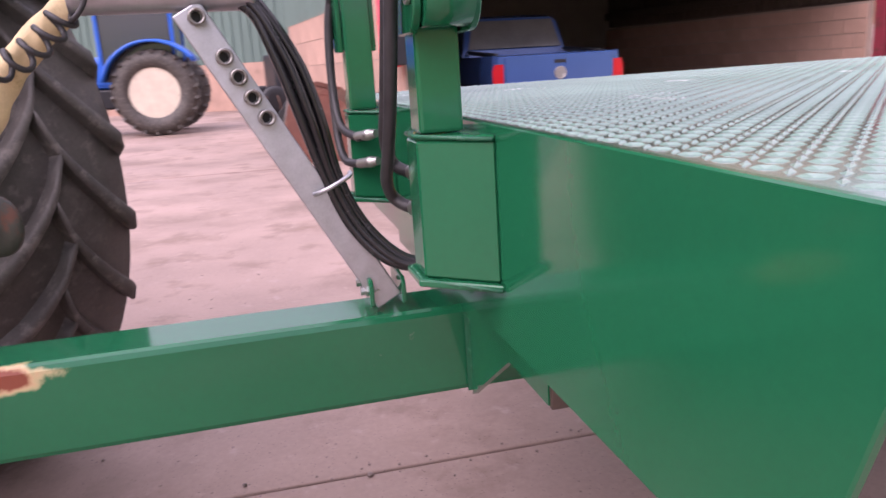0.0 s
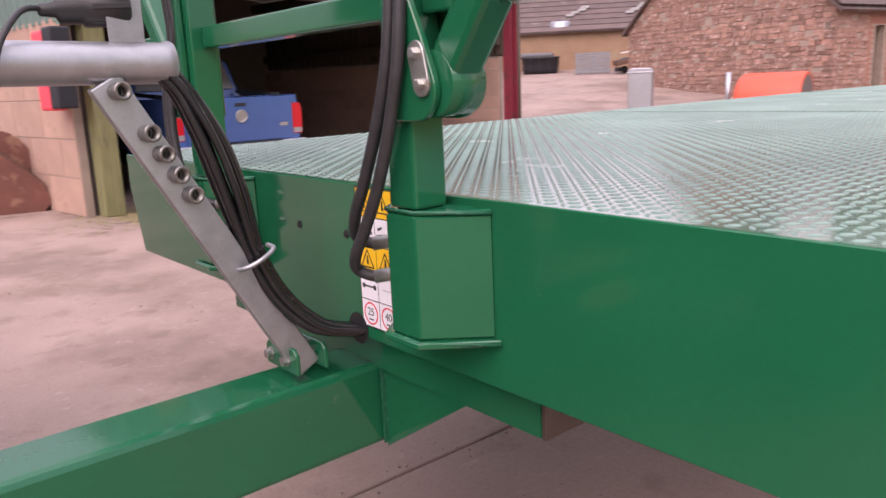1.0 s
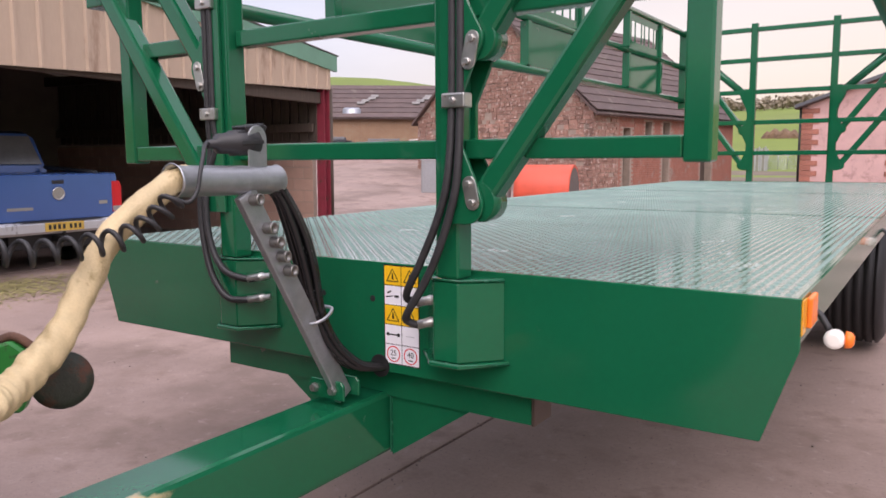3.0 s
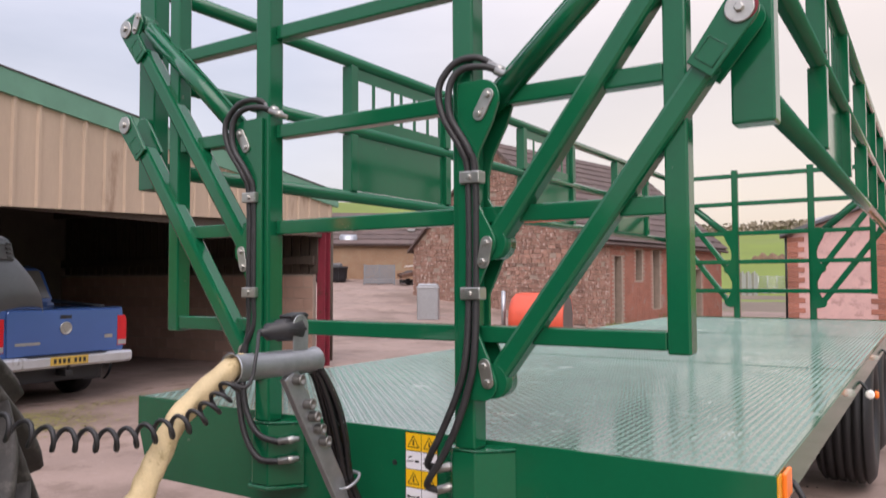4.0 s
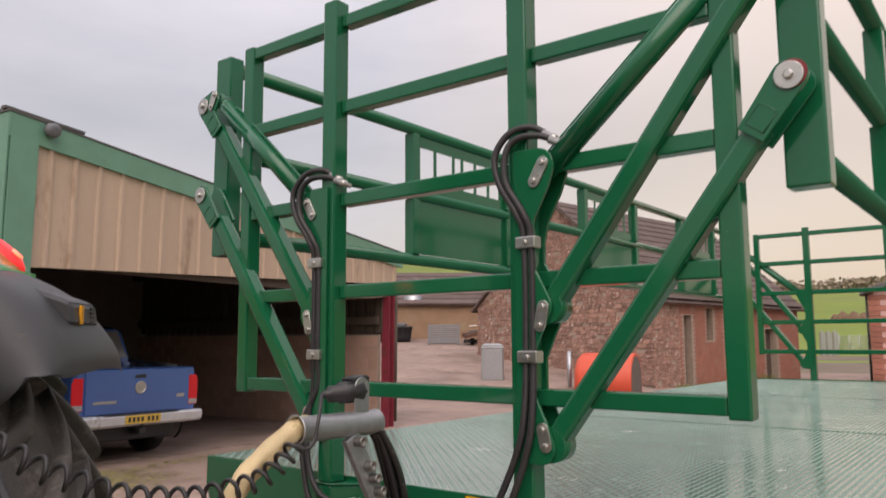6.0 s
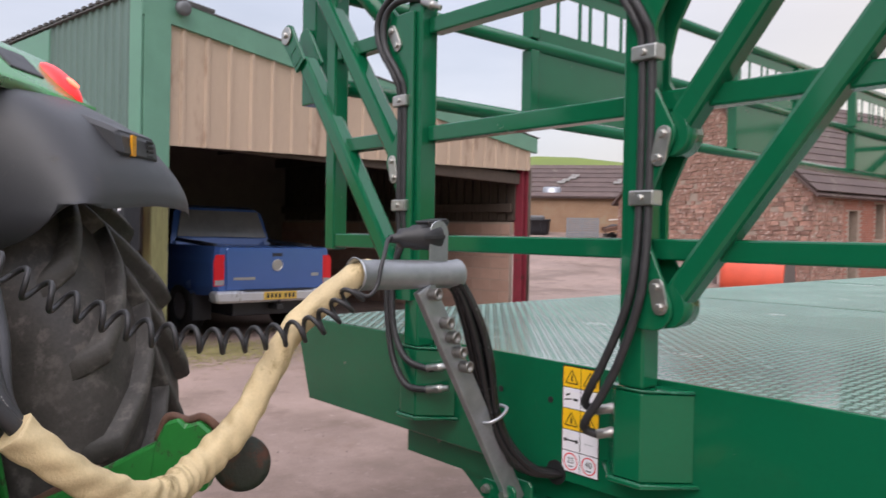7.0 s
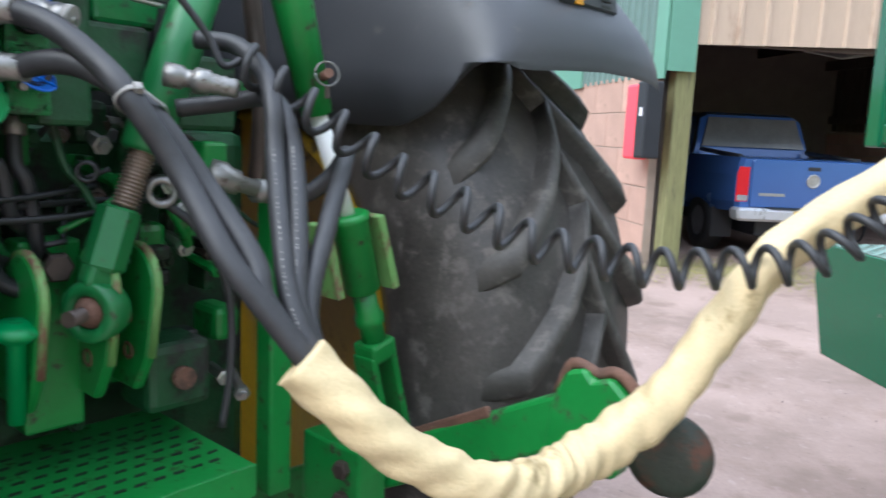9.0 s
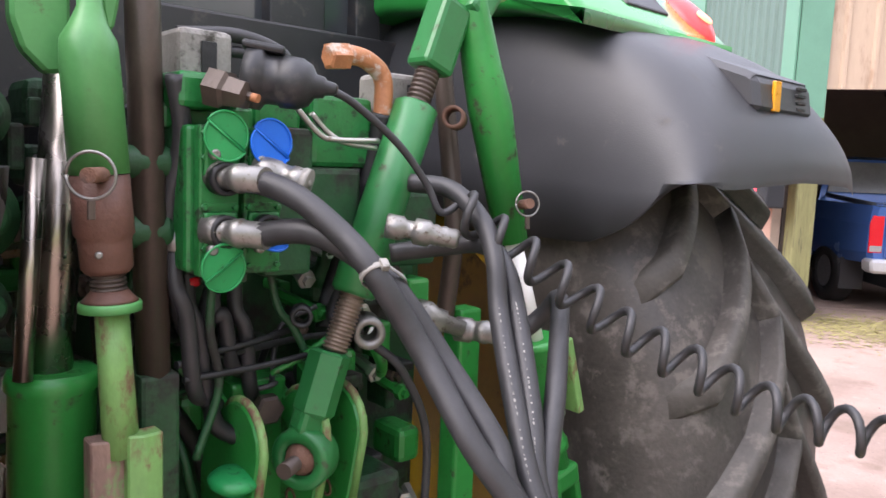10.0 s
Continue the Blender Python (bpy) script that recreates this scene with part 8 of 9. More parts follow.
# low brick barn with roof lights across the yard
b2, P2, w2 = gable_barn("brick_barn", (-30.5, 25.2), (0.80, 0.60), 17.0, 7.0, 3.75, 5.6, MORTAR, SLATE, "low brick barn with a dark slate roof and two roof lights", openings=[(14.0, 14.9, 1.6, 3.4)])
brick_skin(w2, P2, 0, 17, 1.0, 3.7, [(14.0, 14.9, 1.6, 3.4)], TANBRICK, bl=0.30, bh=0.11)
courses(b2, P2, -0.2, 17.2, 3.75, 5.6, 7.0, SLATE, 0.5)
for f in (7.2, 10.2):
    for k in range(4):
        bm = bmnew()
        d, z, g = -1.05 - 0.27 * k, 4.50 + 0.145 * k, f + 0.24 * k + (0.1 if k == 2 else 0)
        slab_between(bm, [P2(g, d, z), P2(g + 0.42, d, z), P2(g + 0.46, d - 0.26, z + 0.14), P2(g + 0.04, d - 0.26, z + 0.14)], 0.04)
        part("roof_light", bm, DIRTYALU, b2, "broken pale roof light")

# small outbuilding with pink lime-washed wall and brick quoins
ga = Vector((0.20, 0.98)).normalized()
GW = 8.0                                   # its gable faces the yard
b3, P3, w3 = gable_barn("lime_washed_barn", (-3.39 + 0.98 * GW, 31.6 - 0.20 * GW), ga[:], 10.0, GW, 3.6, 4.85, PINKWASH, SLATE, "pink lime-washed barn with brick quoins")
G3 = lambda g, z: P3(-0.03, g - GW, z)     # g metres along the gable from its near corner
turn3 = math.degrees(math.atan2(-0.20, 0.98))
for g0, side in ((0.0, 1), (3.05, -1)):
    for k in range(17):
        w = 0.42 if k % 2 else 0.66
        bm = bmnew()
        box(bm, (0, 0, 0), (w, 0.03, 0.19), 0.004)
        ob = part("quoin", bm, BRICKRED, w3)
        p = G3(g0 + (0 if side > 0 else 0.66 - w), k * 0.205)
        ob.matrix_basis = pose(p.x, p.y, p.z, 0, 0, turn3)
for k in range(11):
    bm = bmnew()
    box(bm, (0, 0, 0), (0.20, 0.03, 2.6), 0.004)
    ob = part("door_board", bm, ORANGEPIPE, b3, "orange-brown boarded door" if k == 0 else "")
    p = G3(3.78 + k * 0.21, 0.02)
    ob.matrix_basis = pose(p.x, p.y, p.z, 0, 0, turn3)
bm = bmnew()
cyl(bm, G3(-0.05, 0), G3(-0.05, 3.5), 0.045, seg=10)
part("downpipe", bm, BLACKGUTS, b3, "black downpipe")
bm = bmnew()
slab_between(bm, [P3(-0.22, -GW - 0.2, 3.50), P3(-0.22, -GW / 2, 4.85), P3(-0.22, -GW / 2, 4.98), P3(-0.22, -GW - 0.2, 3.63)], 0.05)
part("verge_board", bm, GREYSLAT, b3)


HX, HY = -22.1, 27.3


def field_gate(m, n=12):
    g = thing("field_gate", m, "tall galvanised tubular gate beside pale sheets", "gate")
    for k in range(n):
        z = 0.15 + k * 0.16
        solid("bar", lambda bm: cyl(bm, (0, 0, z), (2.75, 0, z), 0.03, seg=8), GALV, g)
    for x in (0.0, 0.9, 1.8, 2.75):
        solid("upright", lambda bm: cyl(bm, (x, 0, -0.05), (x, 0, 2.05), 0.035, seg=8), GALV, g)
    return g


field_gate(pose(-13.95, 83.5, 0.45, 0, 0, 16))


def sheet_screen():
    g = thing("sheet_screen", pose(-15.1, 80.0, 0.32, 0, 0, 14), "pale grey corrugated sheets standing on end", "screen")
    for k in range(9):
        h = 2.45 + 0.12 * math.sin(k * 2.1)
        solid("sheet", lambda bm: prism(bm, [(k * 0.19, -0.1), (k * 0.19 + 0.16, -0.1), (k * 0.19 + 0.16, h), (k * 0.19, h)], (0.0, 0.05), bevel=0.01), GALV if k % 3 else DIRTYALU, g)


sheet_screen()


def muck_heap():
    rng = random.Random(17)
    g = thing("muck_heap", pose(-21.4, 134.0, ground_height(-21.4, 134.0) - 0.1), "long brown muck heap in the field", "heap")
    bm = bmnew()
    n, m = 26, 8
    rows = []
    for i in range(n + 1):
        x = -2.9 + 5.8 * i / n
        top = 1.75 * (1 - abs(2 * i / n - 1) ** 6) * (0.85 + 0.15 * math.sin(i * 0.9)) + rng.uniform(-0.08, 0.08)
        rows.append([bm.verts.new((x, -1.6 * math.cos(math.pi * k / m) + rng.uniform(-0.08, 0.08), max(-0.1, top * math.sin(math.pi * k / m) ** 0.7 + rng.uniform(-0.06, 0.06)))) for k in range(m + 1)])
    for a, b in zip(rows, rows[1:]):
        for k in range(m):
            bm.faces.new((a[k], a[k + 1], b[k + 1], b[k]))
    part("heap", bm, HEAP, g)


muck_heap()


def fill_track(bm):
    """Bare muddy ground between the yard and the field gate."""
    xs, ys = [-26 + 2 * k for k in range(16)], [44.0 + 2 * k for k in range(20)]
    grid = [[bm.verts.new((x + 0.7 * math.sin(y * 0.5), y, ground_height(x, y) + 0.04)) for y in ys] for x in xs]
    for a, b in zip(grid, grid[1:]):
        for k in range(len(ys) - 1):
            bm.faces.new((a[k], b[k], b[k + 1], a[k + 1])).smooth = True


tagged(solid("track", fill_track, TRACK, kind="structure"), "muddy brown track beyond the yard", "track", kind="structure")


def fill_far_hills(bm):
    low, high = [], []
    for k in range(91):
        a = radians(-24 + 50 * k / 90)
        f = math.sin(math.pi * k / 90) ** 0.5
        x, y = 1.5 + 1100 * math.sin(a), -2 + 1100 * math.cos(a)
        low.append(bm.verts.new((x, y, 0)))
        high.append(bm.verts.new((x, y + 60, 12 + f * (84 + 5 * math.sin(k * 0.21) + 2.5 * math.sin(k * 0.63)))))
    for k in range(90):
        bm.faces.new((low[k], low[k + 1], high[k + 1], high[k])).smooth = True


tagged(solid("backdrop", fill_far_hills, FARHILL, kind="structure"), "far hills on the horizon with blue-grey haze in their colour", "hills", kind="structure")


def hurdle(m):
    """Leaning sheep hurdle: pale posts and close grey slats."""
    g = thing("sheep_hurdle", m, "grey slatted hurdle leaning back near the barn wall", "hurdle", "leaning hurdles")
    for x in (0.0, 0.74, 1.5):
        solid("post", lambda bm: box(bm, (x - 0.035, -0.035, 0), (x + 0.035, 0.035, 1.12), 0.006), GREYSLAT, g)
    for k in range(9):
        z = 0.10 + k * 0.115
        for x0, x1 in ((0.036, 0.704), (0.776, 1.464)):
            solid("slat", lambda bm: box(bm, (x0, -0.012, z), (x1, 0.012, z + 0.085), 0.003), GREYSLAT, g)
    return g


hurdle(pose(HX, HY, ramp(HX, HY) - 0.02, -24, 0, 37))

# galvanised bin and orange drum by the stone barn
t = thing("feed_bin", pose(-12.7, 19.1, ramp(-12.7, 19.1), 0, 0, 30), "dented galvanised metal feed bin", "bin")
solid("body", lambda bm: prism(bm, [(-0.36, -0.05), (0.36, -0.05), (0.36, 1.08), (0.30, 1.17), (-0.30, 1.17), (-0.36, 1.08)], (-0.32, 0.32), bevel=0.03), GALV, t)
solid("rim", lambda bm: box(bm, (-0.385, -0.345, 1.02), (0.385, 0.345, 1.06), 0.01), GALV, t)
def orange_tank():
    t = thing("orange_tank", pose(-8.75, 19.5, 0, 0, 0, 12), "orange steel half-round tank lying on its side", "tank")
    outline = [(-0.8, 0.0), (0.8, 0.0)] + [(0.8 * math.cos(a), 0.50 + 0.80 * math.sin(a)) for a in [math.pi * k / 14 for k in range(15)]]
    bm = bmnew()
    rings(bm, [[Vector((x, y * f, 0.4 + (z - 0.4) * f)) for y, z in outline] for x, f in ((-0.88, 0.70), (-0.84, 0.86), (-0.74, 0.97), (-0.62, 1.0), (0.86, 1.0), (0.88, 0.985))])
    part("shell", bm, ORANGEFUEL, t)
    # Flat dark sheet across the end, in place of the tank's shaded inside.
    solid("open_end", lambda bm: prism(bm, [(y * 0.9, 0.45 + (z - 0.45) * 0.9) for y, z in outline], (0.881, 0.887), put=lambda a, b, c: (c, a, b)), DARKVOID, t)
    for x in (-0.45, 0.45):
        solid("skid", lambda bm: box(bm, (x - 0.05, -0.7, -0.02), (x + 0.05, 0.7, 0.015)), RUST, t)


orange_tank()
t = thing("post", pose(-10.1, 19.6, 0, 0, 0, 10), "grey galvanised upright post", "post")
solid("shaft", lambda bm: cyl(bm, (0, 0, 0), (0, 0, 1.35), 0.07, seg=14), GALV, t)


def yard_containers():
    """Black plastic tub and a tall galvanised hopper by the brick barn."""
    x, y = -24.6, 27.6
    t = thing("plastic_tub", pose(x, y, ramp(x, y) - 0.03, 0, 0, 37), "black plastic feed tub with a grey lid", "tub")
    solid("body", lambda bm: rings(bm, [[Vector((w * cx, d * cy, z)) for cx, cy in ((-0.8, -1), (0.8, -1), (1, -0.8), (1, 0.8), (0.8, 1), (-0.8, 1), (-1, 0.8), (-1, -0.8))]
                                        for w, d, z in ((0.78, 0.55, 0.0), (0.84, 0.60, 0.25), (0.87, 0.62, 0.70), (0.91, 0.66, 0.72), (0.91, 0.66, 0.80))]), TRUCKDARK, t)
    solid("lid", lambda bm: box(bm, (-0.90, -0.65, 0.802), (0.60, 0.65, 0.98), 0.05), GREYSLAT, t, "grey lid lying on the tub")
    for e in (-0.45, 0.0, 0.45):
        solid("rib", lambda bm: beam(bm, (e, -0.60, 0.05), (e, -0.655, 0.70), 0.05, 0.03, bevel=0.008), TRUCKDARK, t)
    x, y = -25.3, 29.9
    t = thing("grain_hopper", pose(x, y, ramp(x, y) - 0.03, 0, 0, 37), "tall dull galvanised grain hopper beside the barn", "hopper")
    solid("body", lambda bm: rings(bm, [[Vector((w * cx, w * cy, z)) for cx, cy in ((-1, -1), (1, -1), (1, 1), (-1, 1))] for w, z in ((0.22, 0.35), (0.48, 0.95), (0.48, 2.3), (0.40, 2.4))]), GALV, t)
    for cx, cy in ((-1, -1), (1, -1), (1, 1), (-1, 1)):
        solid("leg", lambda bm: beam(bm, (0.44 * cx, 0.44 * cy, 0), (0.44 * cx, 0.44 * cy, 0.96), 0.05, 0.05), GALV, t)


yard_containers()


# scrap heap by the brick barn
def scrap():
    r = random.Random(2)
    t = thing("scrap_heap", pose(-20.1, 28.9, ramp(-20.1, 28.9) - 0.1, 0, 0, 37), "heap of metal scrap and sheeting by the barn wall", "scrap")
    solid("sheet", lambda bm: beam(bm, (-0.55, 0, 1.0), (0.6, 0.1, 1.12), 0.5, 0.05, bevel=0.01), WHITEPL, t, "pale sheet lying over the heap")
    for k in range(14):
        x, y, z = r.uniform(-0.7, 0.8), r.uniform(-0.4, 0.4), r.uniform(0.1, 0.8)
        bm = bmnew()
        d = Vector((r.uniform(-1, 1), r.uniform(-1, 1), r.uniform(-0.4, 0.4))).normalized()
        beam(bm, Vector((x, y, z)) - d * 0.4, Vector((x, y, z)) + d * 0.4, r.uniform(0.1, 0.5), r.uniform(0.05, 0.3), bevel=0.01)
        part("scrap_piece", bm, r.choice([GALV, WHITEPL, RUST, TRUCKDARK, BLACKGUTS]), t)


scrap()


# ---- other machines in the yard ----
def blue_tractor():
    """Seen side-on: rear wheel, blue wing, bonnet."""
    t = thing("blue_tractor", pose(-16.6, -2.35, 0, 0, 0, 180 - 4), "blue farm tractor with cream wheels parked across the yard", "tractor")

    def wheel(y, r, w, x):
        bm = bmnew()
        lathe(bm, [(-w / 2, r * 0.58), (-w / 2 - 0.01, r * 0.8), (-w / 2 + 0.05, r * 0.96), (w / 2 - 0.05, r * 0.96), (w / 2 + 0.01, r * 0.8), (w / 2, r * 0.58)], (x, y, r), (1, 0, 0), 48, closed=True)
        wh = part("wheel", bm, TYRE, t)
        for k in range(22):
            bm = bmnew()
            for sgn in (-1, 1):
                a = 2 * math.pi * (k + (0.5 if sgn > 0 else 0)) / 22
                p = Vector((x, y + r * 0.96 * math.cos(a), r + r * 0.96 * math.sin(a)))
                q = Vector((x + sgn * w * 0.52, y + r * 0.94 * math.cos(a + 0.22), r + r * 0.94 * math.sin(a + 0.22)))
                beam(bm, p, q, 0.06, 0.07, up=(0, math.cos(a), math.sin(a)), bevel=0)
            part("tread_lug", bm, TYRE, wh)
        bm = bmnew()
        lathe(bm, [(-w / 2 + 0.02, r * 0.585), (-w / 2 + 0.06, r * 0.54), (-w / 2 + 0.16, r * 0.50), (-w / 2 + 0.18, 0.16), (-w / 2 + 0.12, 0.14)], (x, y, r), (1, 0, 0), 36)
        rim = part("rim", bm, CREAMRIM, wh, "cream painted rim")
        for k in range(8):
            a = 2 * math.pi * k / 8
            bm = bmnew()
            cyl(bm, (x - w / 2 + 0.10, y + 0.18 * math.cos(a), r + 0.18 * math.sin(a)), (x - w / 2 + 0.17, y + 0.18 * math.cos(a), r + 0.18 * math.sin(a)), 0.05, seg=8)
            part("hub_nut", bm, BLACKGUTS, rim)
        bm = bmnew()
        lathe(bm, [(0, 0.15), (0.08, 0.13), (0.10, 0.05)], (x - w / 2 + 0.13, y, r), (-1, 0, 0), 20)
        part("hub", bm, TRUCKDARK, rim)

    wheel(0.0, 0.93, 0.5, -0.3), wheel(0.0, 0.93, 0.5, 1.5)
    wheel(2.6, 0.68, 0.42, -0.3), wheel(2.6, 0.68, 0.42, 1.5)
    bm = bmnew()
    loops = []
    for k in range(17):
        a = radians(15 + 130 * k / 16)
        loops.append([Vector((x, rr * math.cos(a), 0.93 + rr * math.sin(a))) for x, rr in ((-0.58, 1.06), (-0.58, 1.12), (-0.02, 1.15), (-0.02, 1.08))])
    rings(bm, loops)
    part("wing", bm, BLUETRACTOR, t, "blue rear wing")
    solid("bonnet", lambda bm: box(bm, (0.25, 0.9, 1.05), (0.95, 3.4, 1.75), 0.12), BLUETRACTOR, t)
    solid("chassis", lambda bm: box(bm, (0.3, -0.5, 0.6), (0.9, 3.2, 1.05), 0.05), TRUCKDARK, t)
    solid("cab", lambda bm: box(bm, (-0.1, -0.45, 1.2), (1.3, 1.1, 2.75), 0.06), DARKGLASS, t)
    solid("cab_roof", lambda bm: box(bm, (-0.2, -0.6, 2.75), (1.4, 1.2, 2.95), 0.05), BLUETRACTOR, t)
    for x in (-0.1, 1.3):
        for y in (-0.45, 1.1):
            solid("cab_pillar", lambda bm: beam(bm, (x, y, 1.2), (x, y, 2.75), 0.07, 0.07), BLUETRACTOR, t)


blue_tractor()


def bucket():
    """Digger bucket lying on its back: side plates, folded shell, steel lip with a row of dark teeth."""
    t = thing("loader_bucket", pose(-8.70, 0.18, 0, 0, 0, 77), "rusty brown toothed digger bucket lying on the concrete", "bucket")
    side = [(-0.26, 0.19), (0.0, 0.0), (1.10, 0.0), (1.20, 0.12), (1.12, 0.34), (0.48, 0.92), (0.10, 1.04), (-0.03, 1.00)]
    P = lambda a, b, c: (a, c, b)
    for y in (0.0, 1.48):
        solid("side_plate", lambda bm: prism(bm, side, (y, y + 0.025), put=P, bevel=0.004), BUCKETRUST, t)
        solid("stiffener", lambda bm: prism(bm, [(-0.05, 0.98), (0.10, 1.045), (0.48, 0.925), (0.44, 0.87), (0.10, 0.98), (-0.02, 0.93)], (y - 0.012, y + 0.037), put=P, bevel=0.003), BUCKETRUST, t)
    inner = [(-0.22, 0.20), (0.01, 0.035), (1.09, 0.03), (1.165, 0.12), (1.09, 0.32), (0.46, 0.88)]
    solid("shell", lambda bm: prism(bm, side[:6] + inner[::-1], (0.026, 1.479), put=P), RUST, t, "rusty folded bucket shell")
    solid("lip", lambda bm: beam(bm, (-0.25, 0.75, 0.20), (-0.03, 0.75, 1.0), 1.50, 0.03, up=(-0.96, 0, 0.26), bevel=0.004), LIPSTEEL, t, "worn bare steel lip")
    for k in range(5):
        y = 0.10 + k * 0.315
        solid("tooth", lambda bm: prism(bm, [(-0.27, 0.26), (-0.40, 0.30), (-0.44, 0.42), (-0.10, 0.86), (-0.06, 0.84)], (y, y + 0.10), put=P, bevel=0.012), BLACKGUTS, t)
    for y in (0.45, 0.95):
        solid("hanger", lambda bm: prism(bm, [(0.60, 0.80), (0.98, 0.46), (1.08, 0.62), (0.92, 0.86), (0.72, 0.94)], (y, y + 0.03), put=P, bevel=0.003), BUCKETRUST, t)


bucket()


def baler():
    """Old yellow and dark machine standing in the far corner."""
    t = thing("old_implement", pose(-22.5, 1.0, 0, 0, 0, 12), "old yellow and rusty farm implement by the wall", "implement")
    solid("body", lambda bm: box(bm, (-0.7, -0.8, 0.7), (0.7, 0.9, 1.75), 0.08), TRUCKDARK, t)
    solid("side_panel", lambda bm: box(bm, (0.71, -0.3, 0.8), (0.76, 0.5, 1.6), 0.03), CREAMRIM, t)
    solid("frame", lambda bm: [beam(bm, (0.8, -1.4, 0.55), (0.8, 1.3, 0.75), 0.1, 0.1), beam(bm, (-0.8, -1.4, 0.55), (-0.8, 1.3, 0.75), 0.1, 0.1)], RUST, t)
    for y in (-0.9, 0.9):
        for x in (-0.85, 0.85):
            solid("wheel", lambda bm: lathe(bm, [(-0.1, 0.2), (-0.1, 0.35), (-0.06, 0.42), (0.06, 0.42), (0.1, 0.35), (0.1, 0.2)], (x, y, 0.42), (1, 0, 0), 28), TRAILTYRE, t)
    for k in range(6):
        solid("tine", lambda bm: tube(bm, spline([(0.9, -1.2 + k * 0.35, 0.6), (1.1, -1.2 + k * 0.35, 0.35), (1.0, -1.15 + k * 0.35, 0.03)], 4), 0.02, 6), RUST, t)


baler()


# grey sheeted shed in the far corner of the yard
b4, P4, w4 = gable_barn("grey_sheeted_shed", (-34.0, -16.0), (0.45, 0.89), 20.0, 9.0, 4.6, 6.8, GREENCLAD, ROOFIN, "large grey-green sheeted shed beyond the yard")
for k in range(60):
    bm = bmnew()
    f = k * 0.333
    slab_between(bm, [P4(f, 0.012, 1.6), P4(f + 0.06, 0.012, 1.6), P4(f + 0.06, 0.012, 4.5), P4(f, 0.012, 4.5)], 0.03)
    part("sheet_rib", bm, GREENCLAD, w4)
bm = bmnew()
slab_between(bm, [P4(0, 0.05, 0), P4(20, 0.05, 0), P4(20, 0.05, 1.6), P4(0, 0.05, 1.6)], 0.06)
part("plinth", bm, BLOCKWALL, b4)


def leaf_mass(bm, centre, size, n, r, leaf):
    c = Vector(centre)
    for _ in range(n):
        while True:
            p = Vector((r.uniform(-1, 1), r.uniform(-1, 1), r.uniform(-1, 1)))
            if p.length < 1:
                break
        p = c + Vector((p.x * size[0], p.y * size[1], p.z * size[2]))
        a, b = Vector((r.uniform(-1, 1), r.uniform(-1, 1), r.uniform(-1, 1))).normalized() * leaf, Vector((r.uniform(-1, 1), r.uniform(-1, 1), r.uniform(-1, 1))).normalized() * leaf
        bm.faces.new([bm.verts.new(q) for q in (p - a, p + b, p + a, p - b)])


r = random.Random(8)
bm = bmnew()
for k in range(70):
    a = radians(r.uniform(-30, 8))
    d = r.uniform(215, 250)
    x, y = 1.5 + d * math.sin(a), -2 + d * math.cos(a)
    leaf_mass(bm, (x, y, ground_height(x, y) + r.uniform(0.8, 2.2)), (r.uniform(5, 14), 2, r.uniform(0.7, 1.8)), 90, r, 0.55)
for az, d0, w, h in ((-10.9, 238, 1.8, 0.9), (-10.2, 238, 2.6, 1.6), (-9.3, 240, 1.9, 1.2), (-8.7, 236, 1.5, 0.8)):
    x, y = 1.5 + d0 * math.sin(radians(az)), -2 + d0 * math.cos(radians(az))
    leaf_mass(bm, (x, y, ground_height(x, y) + h * 0.6), (w, 1.5, h), 220, r, 0.4)
tagged(part("hedgerow", bm, HEDGE, kind="stuff"), "distant hedgerows and bushes along the fields", "hedge", kind="stuff")
bm = bmnew()
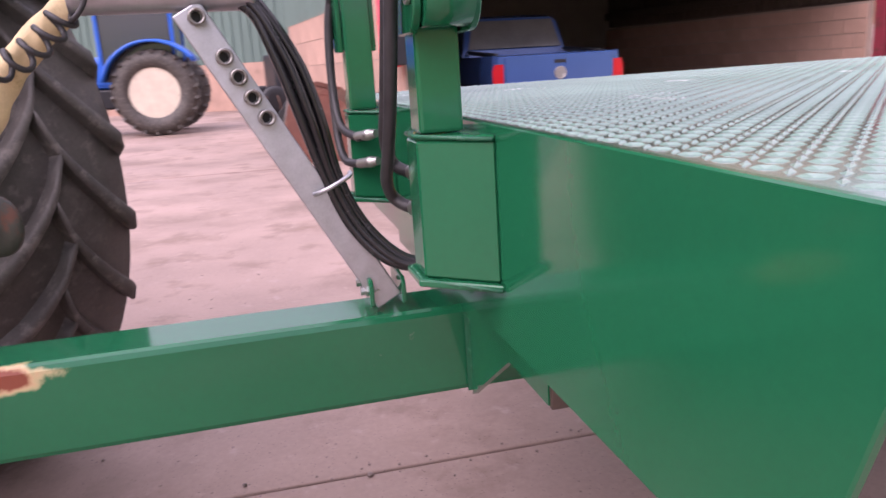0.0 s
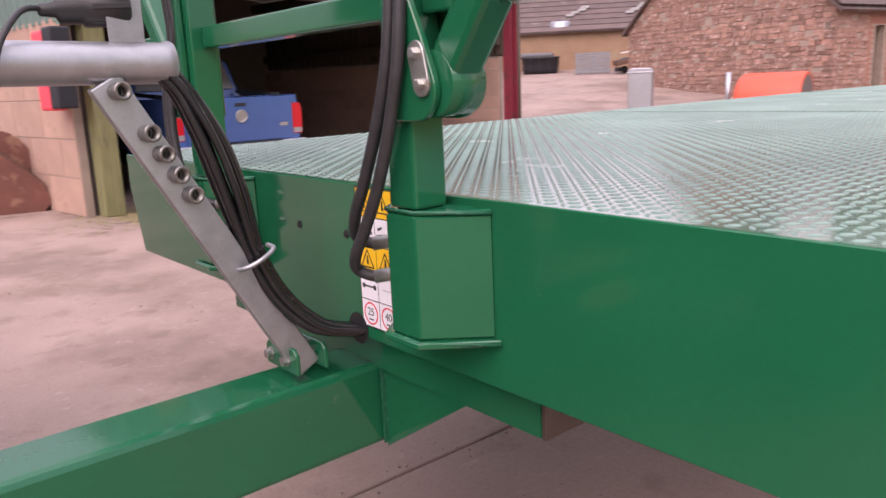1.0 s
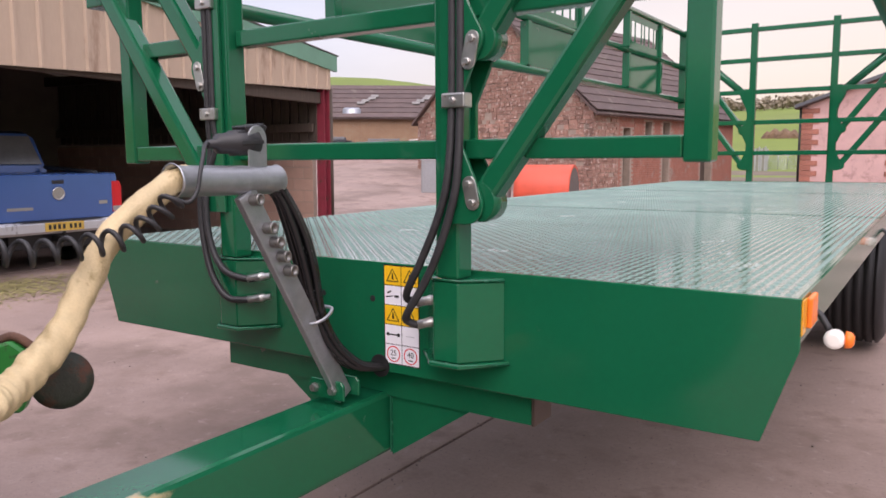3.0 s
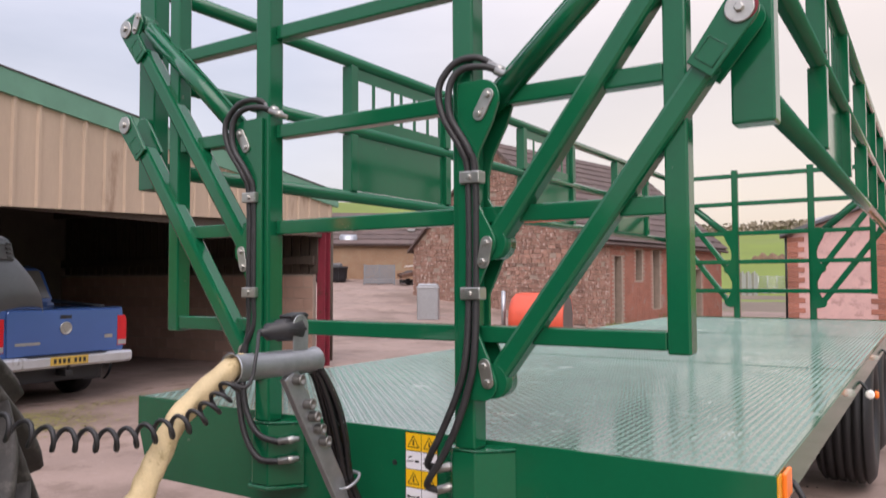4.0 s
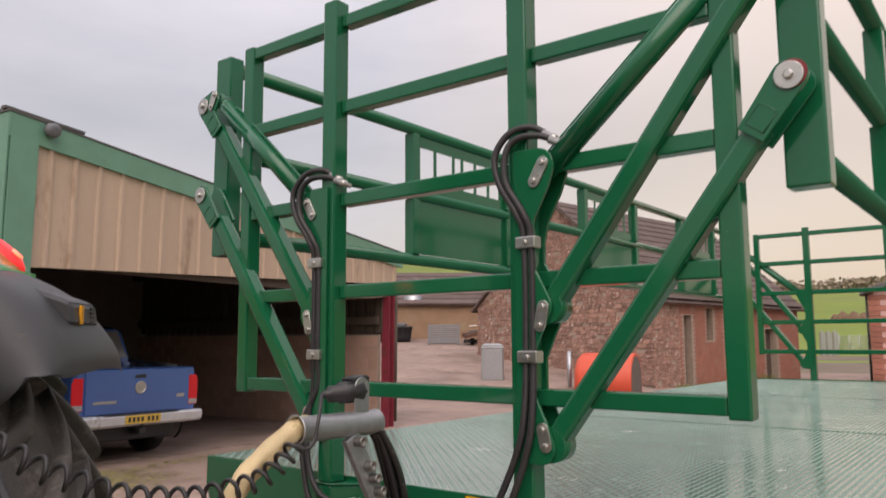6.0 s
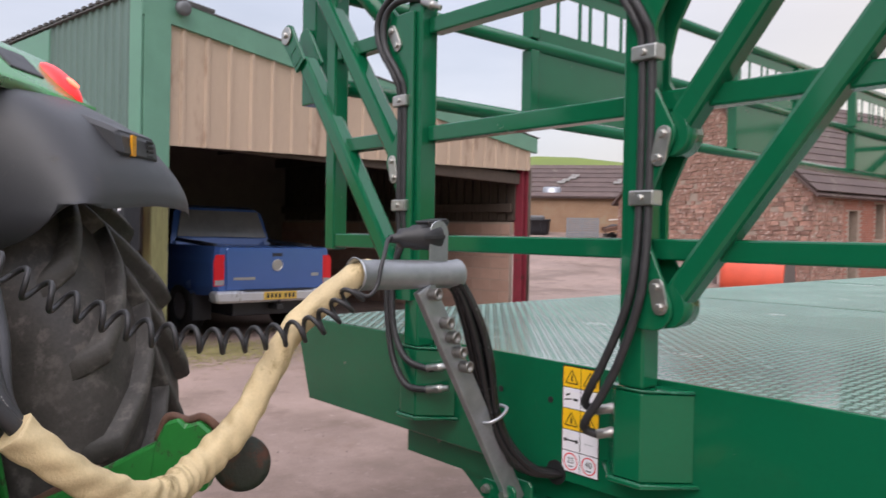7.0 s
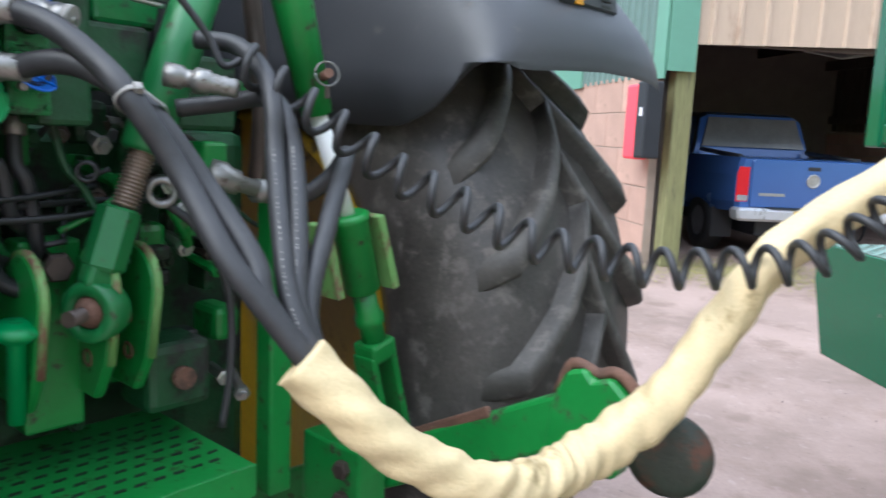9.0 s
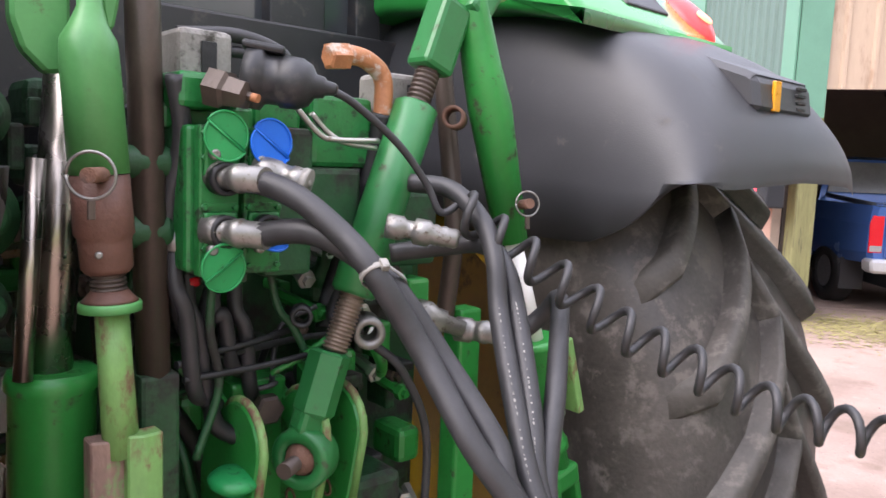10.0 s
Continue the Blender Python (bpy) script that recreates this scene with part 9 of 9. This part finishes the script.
for k in range(700):
    f = r.uniform(1.0, 8.0)
    p = PB(f, r.uniform(0.05, 0.5), 0)
    h = r.uniform(0.05, 0.35) * (1.4 if f > 5 else 0.6)
    d = Vector((r.uniform(-0.1, 0.1), r.uniform(-0.1, 0.1), h))
    w = Vector((r.uniform(-0.02, 0.02), r.uniform(-0.02, 0.02), 0))
    bm.faces.new([bm.verts.new(q) for q in (p - w, p + w, p + d)])
tagged(part("weeds", bm, GRASS, kind="stuff"), "weeds and grass along the foot of the barn wall", "weeds", kind="stuff")


bm = bmnew()
for k in range(4200):
    x, y = r.gauss(-7.05, 0.42), r.gauss(2.35, 0.50)
    if r.random() < 0.2:
        q = at(r.uniform(0.3, 5.5), r.gauss(0.05, 0.12), 0)
        x, y = q.x, q.y
    p, h = Vector((x, y, 0.005)), r.uniform(0.001, 0.006)
    d = Vector((r.uniform(-0.05, 0.05), r.uniform(-0.05, 0.05), h))
    w = Vector((r.uniform(-0.03, 0.03), r.uniform(-0.03, 0.03), 0))
    bm.faces.new([bm.verts.new(q) for q in (p - w, p + w, p + d)])
tagged(part("moss", bm, MOSS, kind="stuff"), "yellow-green moss on concrete by the shed post", "moss", kind="stuff")


def bare_tree(x, y, h, seed):
    r = random.Random(seed)
    t = thing("bare_tree", pose(x, y, 0), "leafless winter tree behind the shed", "tree")
    bm = bmnew()

    def grow(p, d, ln, rad, depth):
        q = p + d * ln
        mid = p.lerp(q, 0.5) + Vector((r.uniform(-1, 1), r.uniform(-1, 1), 0)) * ln * 0.06
        tube(bm, [p, mid, q], rad, 5, radius=lambda i, n: rad * (1 - 0.17 * i))
        if depth:
            for _ in range(3 if depth > 1 else 4):
                nd = (d + Vector((r.uniform(-1, 1), r.uniform(-1, 1), r.uniform(-0.2, 0.7))) * 0.75).normalized()
                grow(q, nd, ln * r.uniform(0.6, 0.8), rad * 0.6, depth - 1)

    grow(Vector((0, 0, 0)), Vector((0, 0, 1)), h * 0.36, 0.22, 4)
    part("limbs", bm, BARK, t)


bare_tree(-27.0, 6.6, 8.6, 3)
bare_tree(-30.5, 4.6, 8.0, 4)
